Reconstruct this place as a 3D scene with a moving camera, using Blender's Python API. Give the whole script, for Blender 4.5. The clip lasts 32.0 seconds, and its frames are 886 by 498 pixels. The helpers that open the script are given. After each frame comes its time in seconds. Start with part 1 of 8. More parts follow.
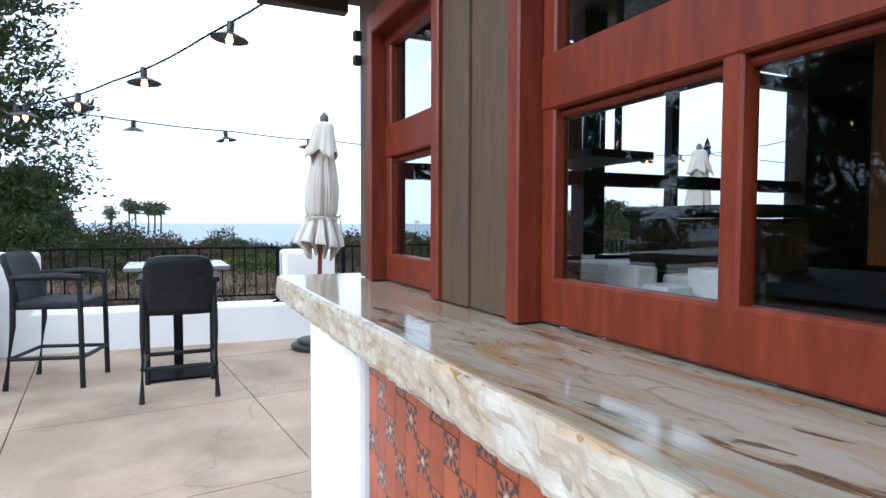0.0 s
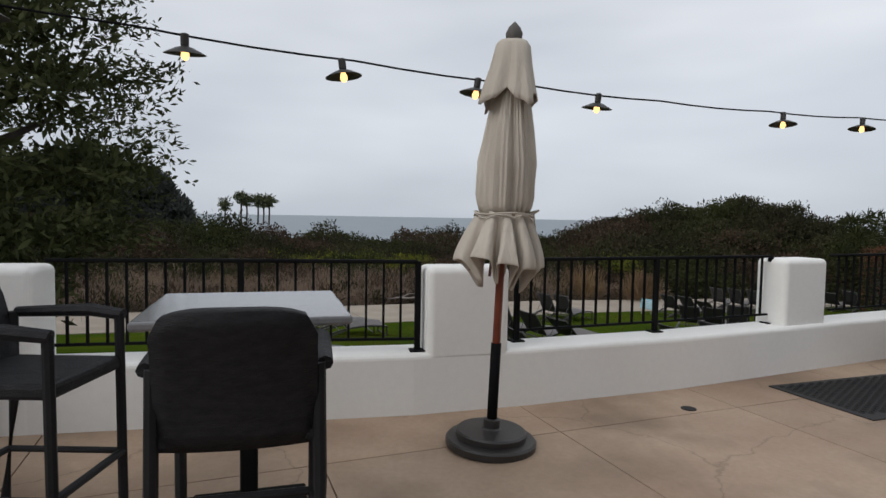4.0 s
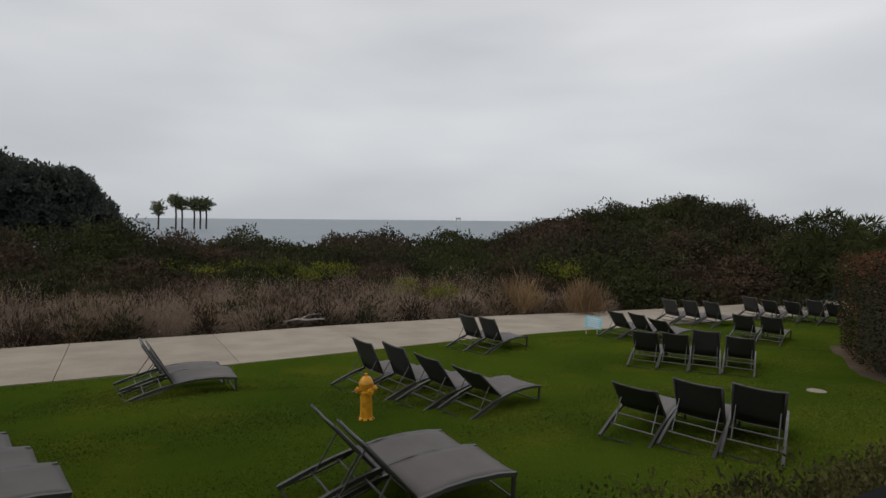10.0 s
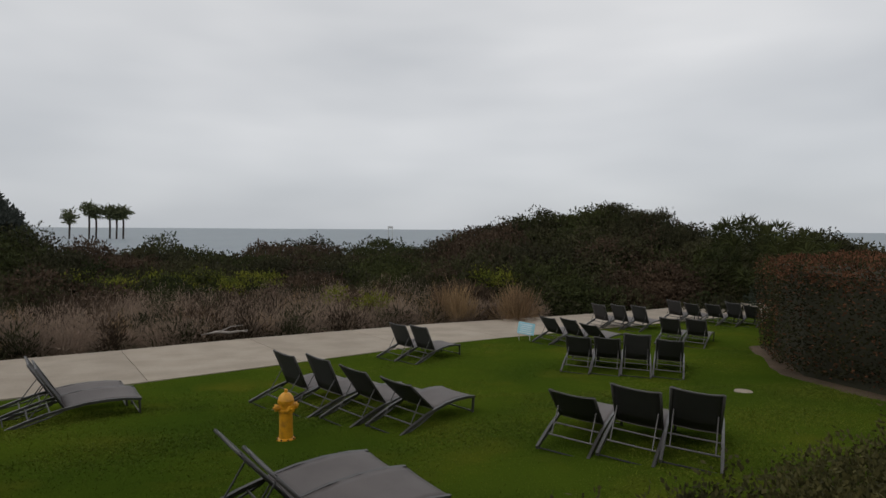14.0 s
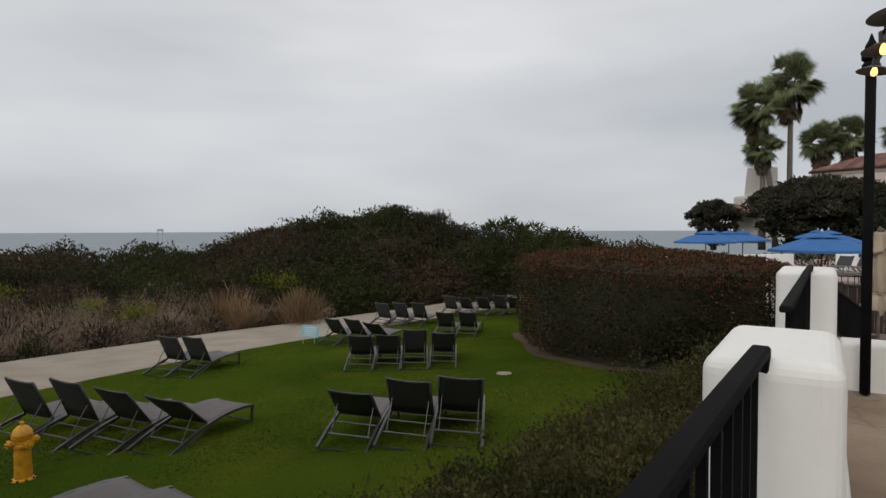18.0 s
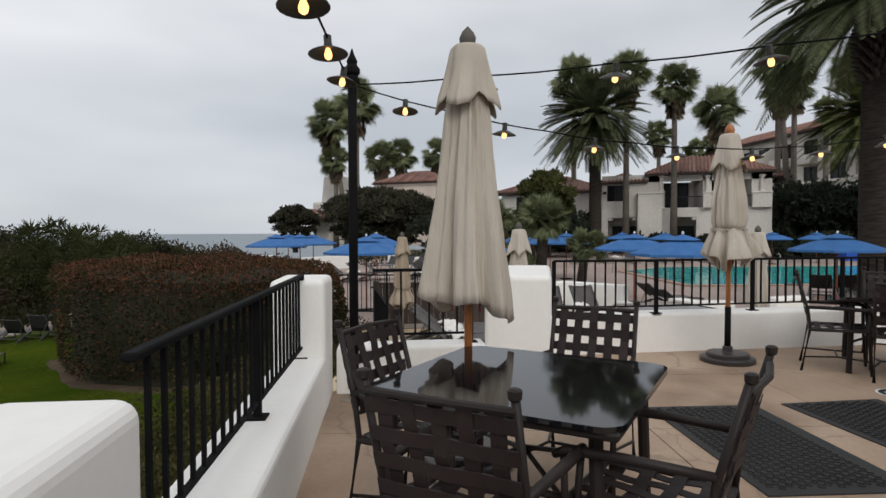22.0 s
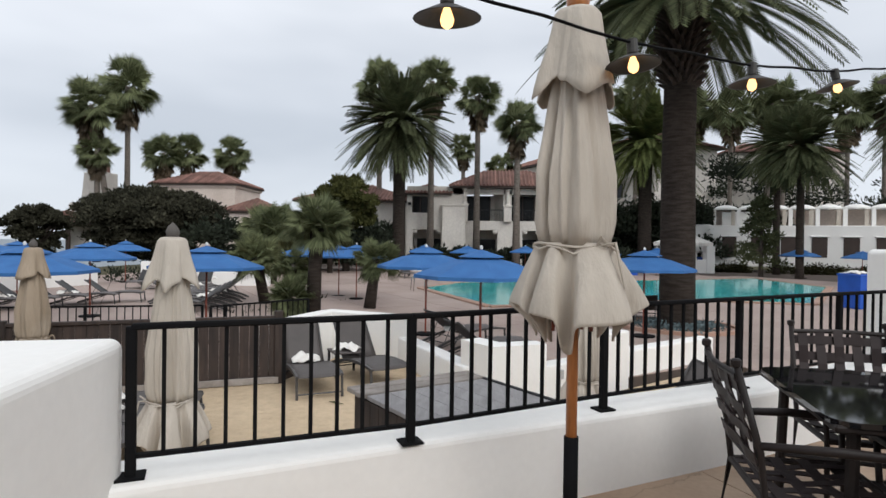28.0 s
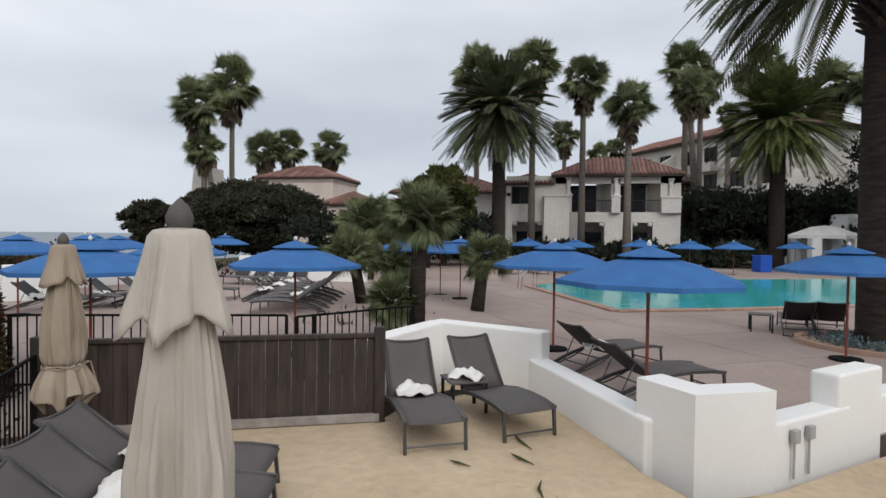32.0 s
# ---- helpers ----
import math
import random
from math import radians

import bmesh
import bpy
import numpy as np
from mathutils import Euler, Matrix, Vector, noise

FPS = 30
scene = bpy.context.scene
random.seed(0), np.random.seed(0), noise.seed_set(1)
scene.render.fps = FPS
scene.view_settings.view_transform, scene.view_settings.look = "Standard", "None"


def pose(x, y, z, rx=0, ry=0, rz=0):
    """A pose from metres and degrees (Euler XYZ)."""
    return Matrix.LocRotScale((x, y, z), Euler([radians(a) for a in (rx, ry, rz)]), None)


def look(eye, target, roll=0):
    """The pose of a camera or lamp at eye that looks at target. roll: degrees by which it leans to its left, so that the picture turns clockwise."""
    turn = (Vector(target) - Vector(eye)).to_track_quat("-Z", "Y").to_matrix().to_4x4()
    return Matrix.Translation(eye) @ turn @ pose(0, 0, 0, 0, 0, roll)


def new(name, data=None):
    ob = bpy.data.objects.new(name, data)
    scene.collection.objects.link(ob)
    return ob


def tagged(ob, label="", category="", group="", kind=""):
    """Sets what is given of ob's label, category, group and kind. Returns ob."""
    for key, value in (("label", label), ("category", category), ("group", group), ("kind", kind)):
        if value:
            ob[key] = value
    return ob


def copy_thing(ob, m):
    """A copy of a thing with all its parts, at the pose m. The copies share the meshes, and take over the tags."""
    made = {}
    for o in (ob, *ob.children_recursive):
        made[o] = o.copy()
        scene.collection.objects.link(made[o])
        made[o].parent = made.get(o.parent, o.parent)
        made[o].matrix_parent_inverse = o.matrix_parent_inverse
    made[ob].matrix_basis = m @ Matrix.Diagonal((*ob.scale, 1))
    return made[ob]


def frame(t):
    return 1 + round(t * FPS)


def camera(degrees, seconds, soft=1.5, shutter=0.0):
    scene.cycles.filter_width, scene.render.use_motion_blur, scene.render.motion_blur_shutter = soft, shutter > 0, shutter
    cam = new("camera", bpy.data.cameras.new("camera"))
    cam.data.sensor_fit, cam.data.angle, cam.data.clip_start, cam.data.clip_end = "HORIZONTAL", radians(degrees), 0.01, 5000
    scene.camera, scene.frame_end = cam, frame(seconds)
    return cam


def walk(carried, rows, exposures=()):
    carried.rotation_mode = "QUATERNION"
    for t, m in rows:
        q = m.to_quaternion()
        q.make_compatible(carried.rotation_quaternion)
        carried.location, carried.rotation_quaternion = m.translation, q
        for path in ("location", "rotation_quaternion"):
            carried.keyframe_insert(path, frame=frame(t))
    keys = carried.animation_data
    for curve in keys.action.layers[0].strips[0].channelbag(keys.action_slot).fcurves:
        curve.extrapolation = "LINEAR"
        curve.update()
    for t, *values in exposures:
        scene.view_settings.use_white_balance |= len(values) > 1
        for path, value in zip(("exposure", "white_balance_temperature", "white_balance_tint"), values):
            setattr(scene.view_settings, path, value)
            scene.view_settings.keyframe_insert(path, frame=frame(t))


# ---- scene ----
cam = camera(74.0, 32.0)

PATH = [
    (0, (1.019, -3.995, 1.34), (1.25, -2.01, 1.25), 0.2),
    (0.5, (0.811, -3.64, 1.348), (0.815, -1.642, 1.262), 0.4),
    (1, (0.571, -3.315, 1.36), (0.294, -1.336, 1.283), 0.5),
    (1.5, (0.403, -2.97, 1.35), (0.015, -1.01, 1.275), 0.9),
    (2, (0.381, -2.561, 1.372), (-0.035, -0.606, 1.28), 0.7),
    (2.5, (0.237, -2.17, 1.382), (-0.165, -0.213, 1.288), 0.9),
    (3, (0.218, -1.873, 1.331), (-0.16, 0.089, 1.242), 1.1),
    (3.5, (0.233, -1.451, 1.346), (-0.056, 0.525, 1.241), 0.9),
    (4, (0.256, -1.138, 1.368), (0.169, 0.857, 1.257), 1.0),
    (4.5, (0.352, -0.777, 1.371), (0.506, 1.213, 1.25), 0.8),
    (6.5, (0.821, 0.758, 1.457), (1.448, 2.653, 1.329), 0.32),
    (7, (0.995, 1.124, 1.439), (1.619, 3.02, 1.312), 0.4),
    (7.5, (1.152, 1.467, 1.463), (1.762, 3.367, 1.328), 0.3),
    (8, (1.269, 1.867, 1.452), (1.863, 3.773, 1.331), 0.5),
    (8.5, (1.397, 2.269, 1.412), (1.938, 4.19, 1.291), 0.6),
    (9, (1.451, 2.609, 1.413), (1.88, 4.559, 1.296), 0.5),
    (9.5, (1.469, 2.977, 1.425), (1.764, 4.952, 1.314), 0.5),
    (10, (1.501, 3.281, 1.427), (1.594, 5.276, 1.325), 0.5),
    (10.5, (1.506, 3.521, 1.406), (1.461, 5.518, 1.321), 0.6),
    (10.9, (1.515, 3.695, 1.372), (1.442, 5.692, 1.288), 0.6),
    (11, (1.517, 3.795, 1.363), (1.437, 5.792, 1.28), 0.6),
    (11.5, (1.521, 3.915, 1.29), (1.404, 5.91, 1.21), 0.6),
    (12, (1.526, 3.905, 1.305), (1.399, 5.9, 1.228), 0.6),
    (12.5, (1.563, 3.902, 1.305), (1.505, 5.9, 1.231), 0.5),
    (13, (1.58, 3.868, 1.321), (1.654, 5.865, 1.249), 0.6),
    (13.5, (1.598, 3.85, 1.319), (1.805, 5.838, 1.248), 0.5),
    (14, (1.602, 3.835, 1.316), (1.923, 5.807, 1.246), 0.4),
    (14.4, (1.612, 3.835, 1.323), (2.015, 5.793, 1.253), 0.4),
    (14.5, (1.614, 3.745, 1.325), (2.038, 5.699, 1.255), 0.4),
    (16.5, (1.65, 3.677, 1.334), (2.418, 5.523, 1.269), 0.0),
    (17, (1.673, 3.648, 1.342), (2.515, 5.461, 1.276), -0.1),
    (17.5, (1.677, 3.627, 1.346), (2.595, 5.403, 1.28), -0.1),
    (18, (1.683, 3.609, 1.347), (2.676, 5.344, 1.282), -0.2),
    (18.5, (1.704, 3.598, 1.346), (2.762, 5.294, 1.281), -0.1),
    (19, (1.721, 3.564, 1.361), (2.865, 5.203, 1.296), -0.2),
    (19.5, (1.778, 3.522, 1.379), (3.015, 5.092, 1.313), -0.4),
    (20, (1.852, 3.444, 1.394), (3.225, 4.897, 1.323), -0.4),
    (20.5, (1.967, 3.391, 1.396), (3.488, 4.688, 1.324), -0.5),
    (21, (2.123, 3.43, 1.398), (3.759, 4.578, 1.328), -0.48),
    (21.5, (2.374, 3.5, 1.405), (4.126, 4.462, 1.34), -0.26),
    (22, (2.724, 3.487, 1.384), (4.577, 4.237, 1.325), -0.2),
    (22.5, (3.073, 3.505, 1.369), (4.992, 4.068, 1.319), -0.6),
    (23, (3.414, 3.515, 1.38), (5.384, 3.855, 1.331), -0.4),
    (23.5, (3.813, 3.419, 1.382), (5.805, 3.597, 1.344), -0.2),
    (24, (4.129, 3.353, 1.388), (6.127, 3.423, 1.351), 0.3),
    (24.5, (4.516, 3.242, 1.368), (6.516, 3.232, 1.335), 0.7),
    (26.5, (6.0, 2.995, 1.409), (7.999, 2.957, 1.382), 0.8),
    (27, (6.328, 3.122, 1.413), (8.328, 3.114, 1.388), 0.7),
    (27.5, (6.711, 3.251, 1.402), (8.71, 3.311, 1.38), 0.8),
    (28, (7.053, 3.405, 1.399), (9.049, 3.544, 1.38), 0.8),
    (28.5, (7.346, 3.566, 1.393), (9.338, 3.751, 1.368), 0.7),
    (29, (7.82, 3.716, 1.381), (9.805, 3.954, 1.345), 0.7),
    (29.5, (8.135, 3.845, 1.386), (10.115, 4.115, 1.34), 0.75),
    (30, (8.435, 3.969, 1.388), (10.411, 4.274, 1.335), 0.8),
    (30.5, (8.78, 4.11, 1.384), (10.743, 4.486, 1.33), 0.7),
    (31, (9.022, 4.256, 1.381), (10.978, 4.667, 1.331), 0.9),
    (31.5, (9.288, 4.314, 1.407), (11.241, 4.744, 1.357), 0.6),
    (32, (9.439, 4.318, 1.405), (11.388, 4.766, 1.358), 0.7),
]
EXPOSURE = [(0, 1.42, 5200, 7), (0.5, 1.1, 5300, 7), (1.0, 0.5, 5500, 8), (1.5, 0.2, 5900, 8), (2.1, 0.05, 6000, 9), (4, 0.0, 6200, 10), (8, -0.1, 6500, 10),
            (13, -0.12, 6500, 10), (18, -0.1, 6500, 10), (21, 0.0, 6450, 10), (24, 0.22, 6250, 10), (27, 0.32, 6200, 10), (29, 0.32, 6200, 10), (30.3, 0.34, 6200, 10), (32, 0.18, 6200, 10)]
walk(cam, [(t, look(eye, target, roll)) for t, eye, target, roll in PATH], EXPOSURE)

# ==== place ====

# ---- world, sun, exposure ----
world = bpy.data.worlds.new("overcast_sky")
scene.world = world
world.use_nodes = True
wn, wl = world.node_tree.nodes, world.node_tree.links
wn.clear()
w_out, w_bg = wn.new("ShaderNodeOutputWorld"), wn.new("ShaderNodeBackground")
w_sky = wn.new("ShaderNodeTexSky")
w_sky.sky_type, w_sky.sun_disc = "NISHITA", False
w_sky.sun_elevation, w_sky.sun_rotation = radians(35), radians(236)
w_co, w_map = wn.new("ShaderNodeTexCoord"), wn.new("ShaderNodeMapping")
w_map.inputs["Scale"].default_value = (0.9, 0.9, 3.4)
w_n = wn.new("ShaderNodeTexNoise")
w_n.inputs["Scale"].default_value, w_n.inputs["Detail"].default_value = 1.5, 3.5
w_ramp = wn.new("ShaderNodeValToRGB")
w_ramp.color_ramp.elements[0].position, w_ramp.color_ramp.elements[0].color = 0.30, (0.45, 0.467, 0.49, 1)
w_ramp.color_ramp.elements[1].position, w_ramp.color_ramp.elements[1].color = 0.70, (0.68, 0.683, 0.69, 1)
w_sep = wn.new("ShaderNodeSeparateXYZ")
w_grad = wn.new("ShaderNodeValToRGB")
w_grad.color_ramp.elements[0].position, w_grad.color_ramp.elements[0].color = 0.0, (0.80, 0.825, 0.855, 1)
w_grad.color_ramp.elements[1].position, w_grad.color_ramp.elements[1].color = 0.45, (1.13, 1.12, 1.11, 1)
w_mul = wn.new("ShaderNodeMix")
w_mul.data_type, w_mul.blend_type = "RGBA", "MULTIPLY"
w_mul.inputs[0].default_value = 1.0
w_scl = wn.new("ShaderNodeMix")
w_scl.data_type, w_scl.blend_type = "RGBA", "MULTIPLY"
w_scl.inputs[0].default_value = 1.0
w_scl.inputs[7].default_value = (0.06, 0.06, 0.06, 1)
w_mix = wn.new("ShaderNodeMix")
w_mix.data_type = "RGBA"
w_mix.inputs[0].default_value = 0.93
wl.new(w_co.outputs["Generated"], w_map.inputs["Vector"])
wl.new(w_map.outputs["Vector"], w_n.inputs["Vector"])
wl.new(w_n.outputs["Fac"], w_ramp.inputs["Fac"])
wl.new(w_co.outputs["Generated"], w_sep.inputs[0])
wl.new(w_sep.outputs["Z"], w_grad.inputs["Fac"])
wl.new(w_ramp.outputs["Color"], w_mul.inputs[6])
wl.new(w_grad.outputs["Color"], w_mul.inputs[7])
wl.new(w_sky.outputs["Color"], w_scl.inputs[6])
wl.new(w_scl.outputs[2], w_mix.inputs[6])
wl.new(w_mul.outputs[2], w_mix.inputs[7])
wl.new(w_mix.outputs[2], w_bg.inputs["Color"])
w_bg.inputs["Strength"].default_value = 1.22
wl.new(w_bg.outputs[0], w_out.inputs[0])

sun_data = bpy.data.lights.new("sun", "SUN")
sun_data.energy, sun_data.angle, sun_data.color = 1.15, radians(35), (1.0, 0.96, 0.9)
sun = new("sun", sun_data)
sun.matrix_basis = look((-30, -20, 25), (0, 0, 0))


# ---- materials ----
def mat(name, c1, c2=None, rough=0.6, metal=0.0, scale=3.0, bump=0.15, fine=60.0, island=0.0, spec=0.5, stretch=(1, 1, 1),
        random_=0.0, coat=0.0, dist=0.004, contrast=(0.35, 0.65), spot=None, grain=0.08):
    """A surface with broad colour patches, fine grain and relief; island or random_ vary the pieces."""
    m = bpy.data.materials.new(name)
    m.use_nodes = True
    nt = m.node_tree
    n, l = nt.nodes, nt.links
    b = n["Principled BSDF"]
    b.inputs["Roughness"].default_value, b.inputs["Metallic"].default_value = rough, metal
    b.inputs["Specular IOR Level"].default_value = spec
    b.inputs["Coat Weight"].default_value = coat
    geo = n.new("ShaderNodeNewGeometry")
    mp = n.new("ShaderNodeMapping")
    mp.inputs["Scale"].default_value = stretch
    l.new(geo.outputs["Position"], mp.inputs["Vector"])
    n1, n2 = n.new("ShaderNodeTexNoise"), n.new("ShaderNodeTexNoise")
    n1.inputs["Scale"].default_value, n1.inputs["Detail"].default_value = scale, 6
    n2.inputs["Scale"].default_value, n2.inputs["Detail"].default_value = fine, 4
    l.new(mp.outputs[0], n1.inputs["Vector"])
    l.new(mp.outputs[0], n2.inputs["Vector"])
    r = n.new("ShaderNodeValToRGB")
    r.color_ramp.elements[0].position, r.color_ramp.elements[1].position = contrast
    c2 = c2 or tuple(v * 0.8 for v in c1)
    r.color_ramp.elements[0].color, r.color_ramp.elements[1].color = (*c2, 1), (*c1, 1)
    l.new(n1.outputs["Fac"], r.inputs["Fac"])
    col = r.outputs["Color"]
    hsv = n.new("ShaderNodeHueSaturation")
    l.new(col, hsv.inputs["Color"])
    val = n.new("ShaderNodeMapRange")
    val.inputs["From Min"].default_value, val.inputs["From Max"].default_value = 0.3, 0.7
    val.inputs["To Min"].default_value, val.inputs["To Max"].default_value = 1 - grain, 1 + grain
    l.new(n2.outputs["Fac"], val.inputs["Value"])
    fac = val.outputs[0]
    if island or random_:
        rnd = geo.outputs["Random Per Island"] if island else n.new("ShaderNodeObjectInfo").outputs["Random"]
        k = island or random_
        v2 = n.new("ShaderNodeMapRange")
        v2.inputs["To Min"].default_value, v2.inputs["To Max"].default_value = 1 - k, 1 + k
        l.new(rnd, v2.inputs["Value"])
        mu = n.new("ShaderNodeMath")
        mu.operation = "MULTIPLY"
        l.new(fac, mu.inputs[0])
        l.new(v2.outputs[0], mu.inputs[1])
        fac = mu.outputs[0]
    l.new(fac, hsv.inputs["Value"])
    col = hsv.outputs["Color"]
    if spot:
        sc, amount, colour, lo, hi = (*spot, 0.54, 0.72)[:5]
        vz = n.new("ShaderNodeTexNoise")
        vz.inputs["Scale"].default_value, vz.inputs["Detail"].default_value = sc, 8
        l.new(geo.outputs["Position"], vz.inputs["Vector"])
        sr = n.new("ShaderNodeMapRange")
        sr.inputs["From Min"].default_value, sr.inputs["From Max"].default_value = lo, hi
        sr.inputs["To Max"].default_value = amount
        l.new(vz.outputs["Fac"], sr.inputs["Value"])
        mx = n.new("ShaderNodeMix")
        mx.data_type = "RGBA"
        mx.inputs[7].default_value = (*colour, 1)
        l.new(sr.outputs[0], mx.inputs[0])
        l.new(col, mx.inputs[6])
        col = mx.outputs[2]
    l.new(col, b.inputs["Base Color"])
    if bump:
        bp = n.new("ShaderNodeBump")
        bp.inputs["Strength"].default_value, bp.inputs["Distance"].default_value = bump, dist
        l.new(n2.outputs["Fac"], bp.inputs["Height"])
        l.new(bp.outputs[0], b.inputs["Normal"])
    return m


def leafy(name, c1, c2, island=0.4, scale=0.6, rough=0.8, through_light=0.25):
    """Foliage: two tones over the plant, every leaf its own value, some light let through."""
    m = mat(name, c1, c2, rough=rough, scale=scale, bump=0.0, island=island, spec=0.1)
    n, l = m.node_tree.nodes, m.node_tree.links
    b, out = n["Principled BSDF"], n["Material Output"]
    tr, mix = n.new("ShaderNodeBsdfTranslucent"), n.new("ShaderNodeMixShader")
    l.new(b.inputs["Base Color"].links[0].from_socket, tr.inputs["Color"])
    mix.inputs[0].default_value = through_light
    l.new(b.outputs[0], mix.inputs[1])
    l.new(tr.outputs[0], mix.inputs[2])
    l.new(mix.outputs[0], out.inputs["Surface"])
    return m


M = {}
M["stucco"] = mat("white_stucco", (0.84, 0.83, 0.80), (0.82, 0.807, 0.775), rough=0.85, scale=1.3, bump=0.10, fine=22, spec=0.2, spot=(0.9, 0.10, (0.68, 0.655, 0.61)), grain=0.015)
M["floor"] = mat("stained_concrete", (0.46, 0.345, 0.25), (0.32, 0.22, 0.15), rough=0.6, scale=0.9, bump=0.2, fine=30, random_=0.05, spec=0.35, contrast=(0.3, 0.7), spot=(1.1, 0.75, (0.20, 0.135, 0.092), 0.47, 0.66), grain=0.06)
M["joint"] = mat("dark_joint", (0.10, 0.075, 0.06), rough=0.9)
M["black"] = mat("black_powder_coat", (0.008, 0.008, 0.009), (0.012, 0.012, 0.012), rough=0.7, bump=0.1, fine=120, spec=0.03)
M["basemetal"] = mat("dark_cast_metal", (0.040, 0.036, 0.034), (0.026, 0.024, 0.023), rough=0.4, bump=0.15, fine=60, spec=0.5)
M["bronze"] = mat("dark_bronze_aluminium", (0.026, 0.020, 0.018), (0.018, 0.014, 0.013), rough=0.5, bump=0.1, fine=90, spec=0.25)
M["strap"] = mat("brown_vinyl_strap", (0.032, 0.022, 0.021), (0.022, 0.015, 0.015), rough=0.55, bump=0.1, random_=0.12, spec=0.25)
M["wicker"] = mat("charcoal_wicker", (0.020, 0.020, 0.022), (0.012, 0.012, 0.014), rough=0.6, spec=0.2, scale=20, bump=0.8, fine=70, dist=0.006, stretch=(1, 1, 2.4))
M["char"] = mat("charcoal_aluminium", (0.02, 0.02, 0.022), (0.014, 0.014, 0.016), rough=0.55, bump=0.1, spec=0.2)
M["laminate"] = mat("grey_table_top", (0.20, 0.20, 0.205), (0.17, 0.17, 0.175), rough=0.12, scale=9, bump=0.03, spec=0.5)
M["blackglass"] = mat("black_glass", (0.006, 0.006, 0.007), (0.009, 0.009, 0.01), rough=0.05, bump=0.0, spec=0.65)
def cracked(m, scale, width, depth):
    """Thin wandering cracks over a surface."""
    n, l = m.node_tree.nodes, m.node_tree.links
    b = n["Principled BSDF"]
    src = b.inputs["Base Color"].links[0].from_socket
    geo, wob, add, vor, ramp, mix = [n.new(k) for k in ("ShaderNodeNewGeometry", "ShaderNodeTexNoise", "ShaderNodeVectorMath", "ShaderNodeTexVoronoi", "ShaderNodeValToRGB", "ShaderNodeMix")]
    wob.inputs["Scale"].default_value, wob.inputs["Detail"].default_value = 2.2, 6
    l.new(geo.outputs["Position"], wob.inputs["Vector"])
    add.operation = "MULTIPLY_ADD"
    l.new(wob.outputs["Color"], add.inputs[0])
    add.inputs[1].default_value = (0.55, 0.55, 0.0)
    l.new(geo.outputs["Position"], add.inputs[2])
    vor.feature = "DISTANCE_TO_EDGE"
    vor.inputs["Scale"].default_value = scale
    l.new(add.outputs[0], vor.inputs["Vector"])
    e = ramp.color_ramp.elements
    e[0].position, e[0].color = 0.0, (depth, depth, depth, 1)
    e[1].position, e[1].color = width, (0, 0, 0, 1)
    l.new(vor.outputs["Distance"], ramp.inputs["Fac"])
    mix.data_type = "RGBA"
    l.new(ramp.outputs["Color"], mix.inputs["Factor"])
    l.new(src, mix.inputs["A"])
    mix.inputs["B"].default_value = (0.10, 0.075, 0.055, 1)
    l.new(mix.outputs["Result"], b.inputs["Base Color"])


cracked(M["floor"], 0.55, 0.005, 0.42)
M["canvas"] = mat("weathered_canvas", (0.53, 0.478, 0.41), (0.44, 0.392, 0.332), rough=0.9, scale=1.6, bump=0.75, fine=7, stretch=(2.4, 2.4, 0.6), spec=0.1, dist=0.03, spot=(1.7, 0.35, (0.39, 0.345, 0.295)), grain=0.03)
M["canvas_inside"] = mat("pole_shade_canvas", (0.50, 0.44, 0.37), rough=0.9, bump=0.2, fine=150, spec=0.1)
M["polewood"] = mat("varnished_pole", (0.42, 0.16, 0.045), (0.30, 0.105, 0.03), rough=0.35, scale=7, bump=0.08, stretch=(8, 8, 1))
M["redpole"] = mat("red_brown_pole", (0.22, 0.05, 0.025), (0.15, 0.035, 0.02), rough=0.4, scale=7, stretch=(8, 8, 1))
M["greyfinial"] = mat("grey_weathered_finial", (0.10, 0.09, 0.08), rough=0.7)
M["rubber"] = mat("black_rubber_mat", (0.014, 0.014, 0.015), (0.022, 0.021, 0.02), rough=0.75, bump=0.3, fine=80)
M["redwood"] = mat("red_painted_wood", (0.150, 0.026, 0.009), (0.10, 0.016, 0.006), rough=0.42, scale=5, bump=0.12, fine=45, stretch=(6, 6, 1), spec=0.3)
M["brown"] = mat("brown_painted_wood", (0.092, 0.058, 0.034), (0.066, 0.042, 0.025), rough=0.6, scale=4, bump=0.15, fine=40, stretch=(8, 8, 1), spec=0.25)
M["terra"] = mat("terracotta_tile", (0.34, 0.082, 0.033), (0.26, 0.062, 0.026), rough=0.5, scale=7, bump=0.12, random_=0.16)
M["decotile"] = mat("glazed_pattern_tile", (0.30, 0.085, 0.04), (0.27, 0.07, 0.03), rough=0.3, scale=20, bump=0.05)
M["deco_dark"] = mat("dark_glaze", (0.025, 0.03, 0.04), (0.05, 0.055, 0.06), rough=0.25, scale=60)
M["deco_pale"] = mat("pale_glaze", (0.45, 0.40, 0.32), rough=0.25, scale=60)
M["iron"] = mat("dark_iron", (0.02, 0.02, 0.022), rough=0.55, metal=0.5)
M["lawn"] = mat("lawn_soil", (0.052, 0.076, 0.007), (0.032, 0.055, 0.006), rough=1.0, scale=0.42, bump=0.3, fine=70, spec=0.0, dist=0.02, spot=(0.8, 0.55, (0.085, 0.084, 0.010)), contrast=(0.3, 0.7), grain=0.2)
M["blade"] = leafy("grass_blades", (0.098, 0.116, 0.013), (0.056, 0.084, 0.009), rough=0.9, island=0.25, scale=0.42, through_light=0.1)
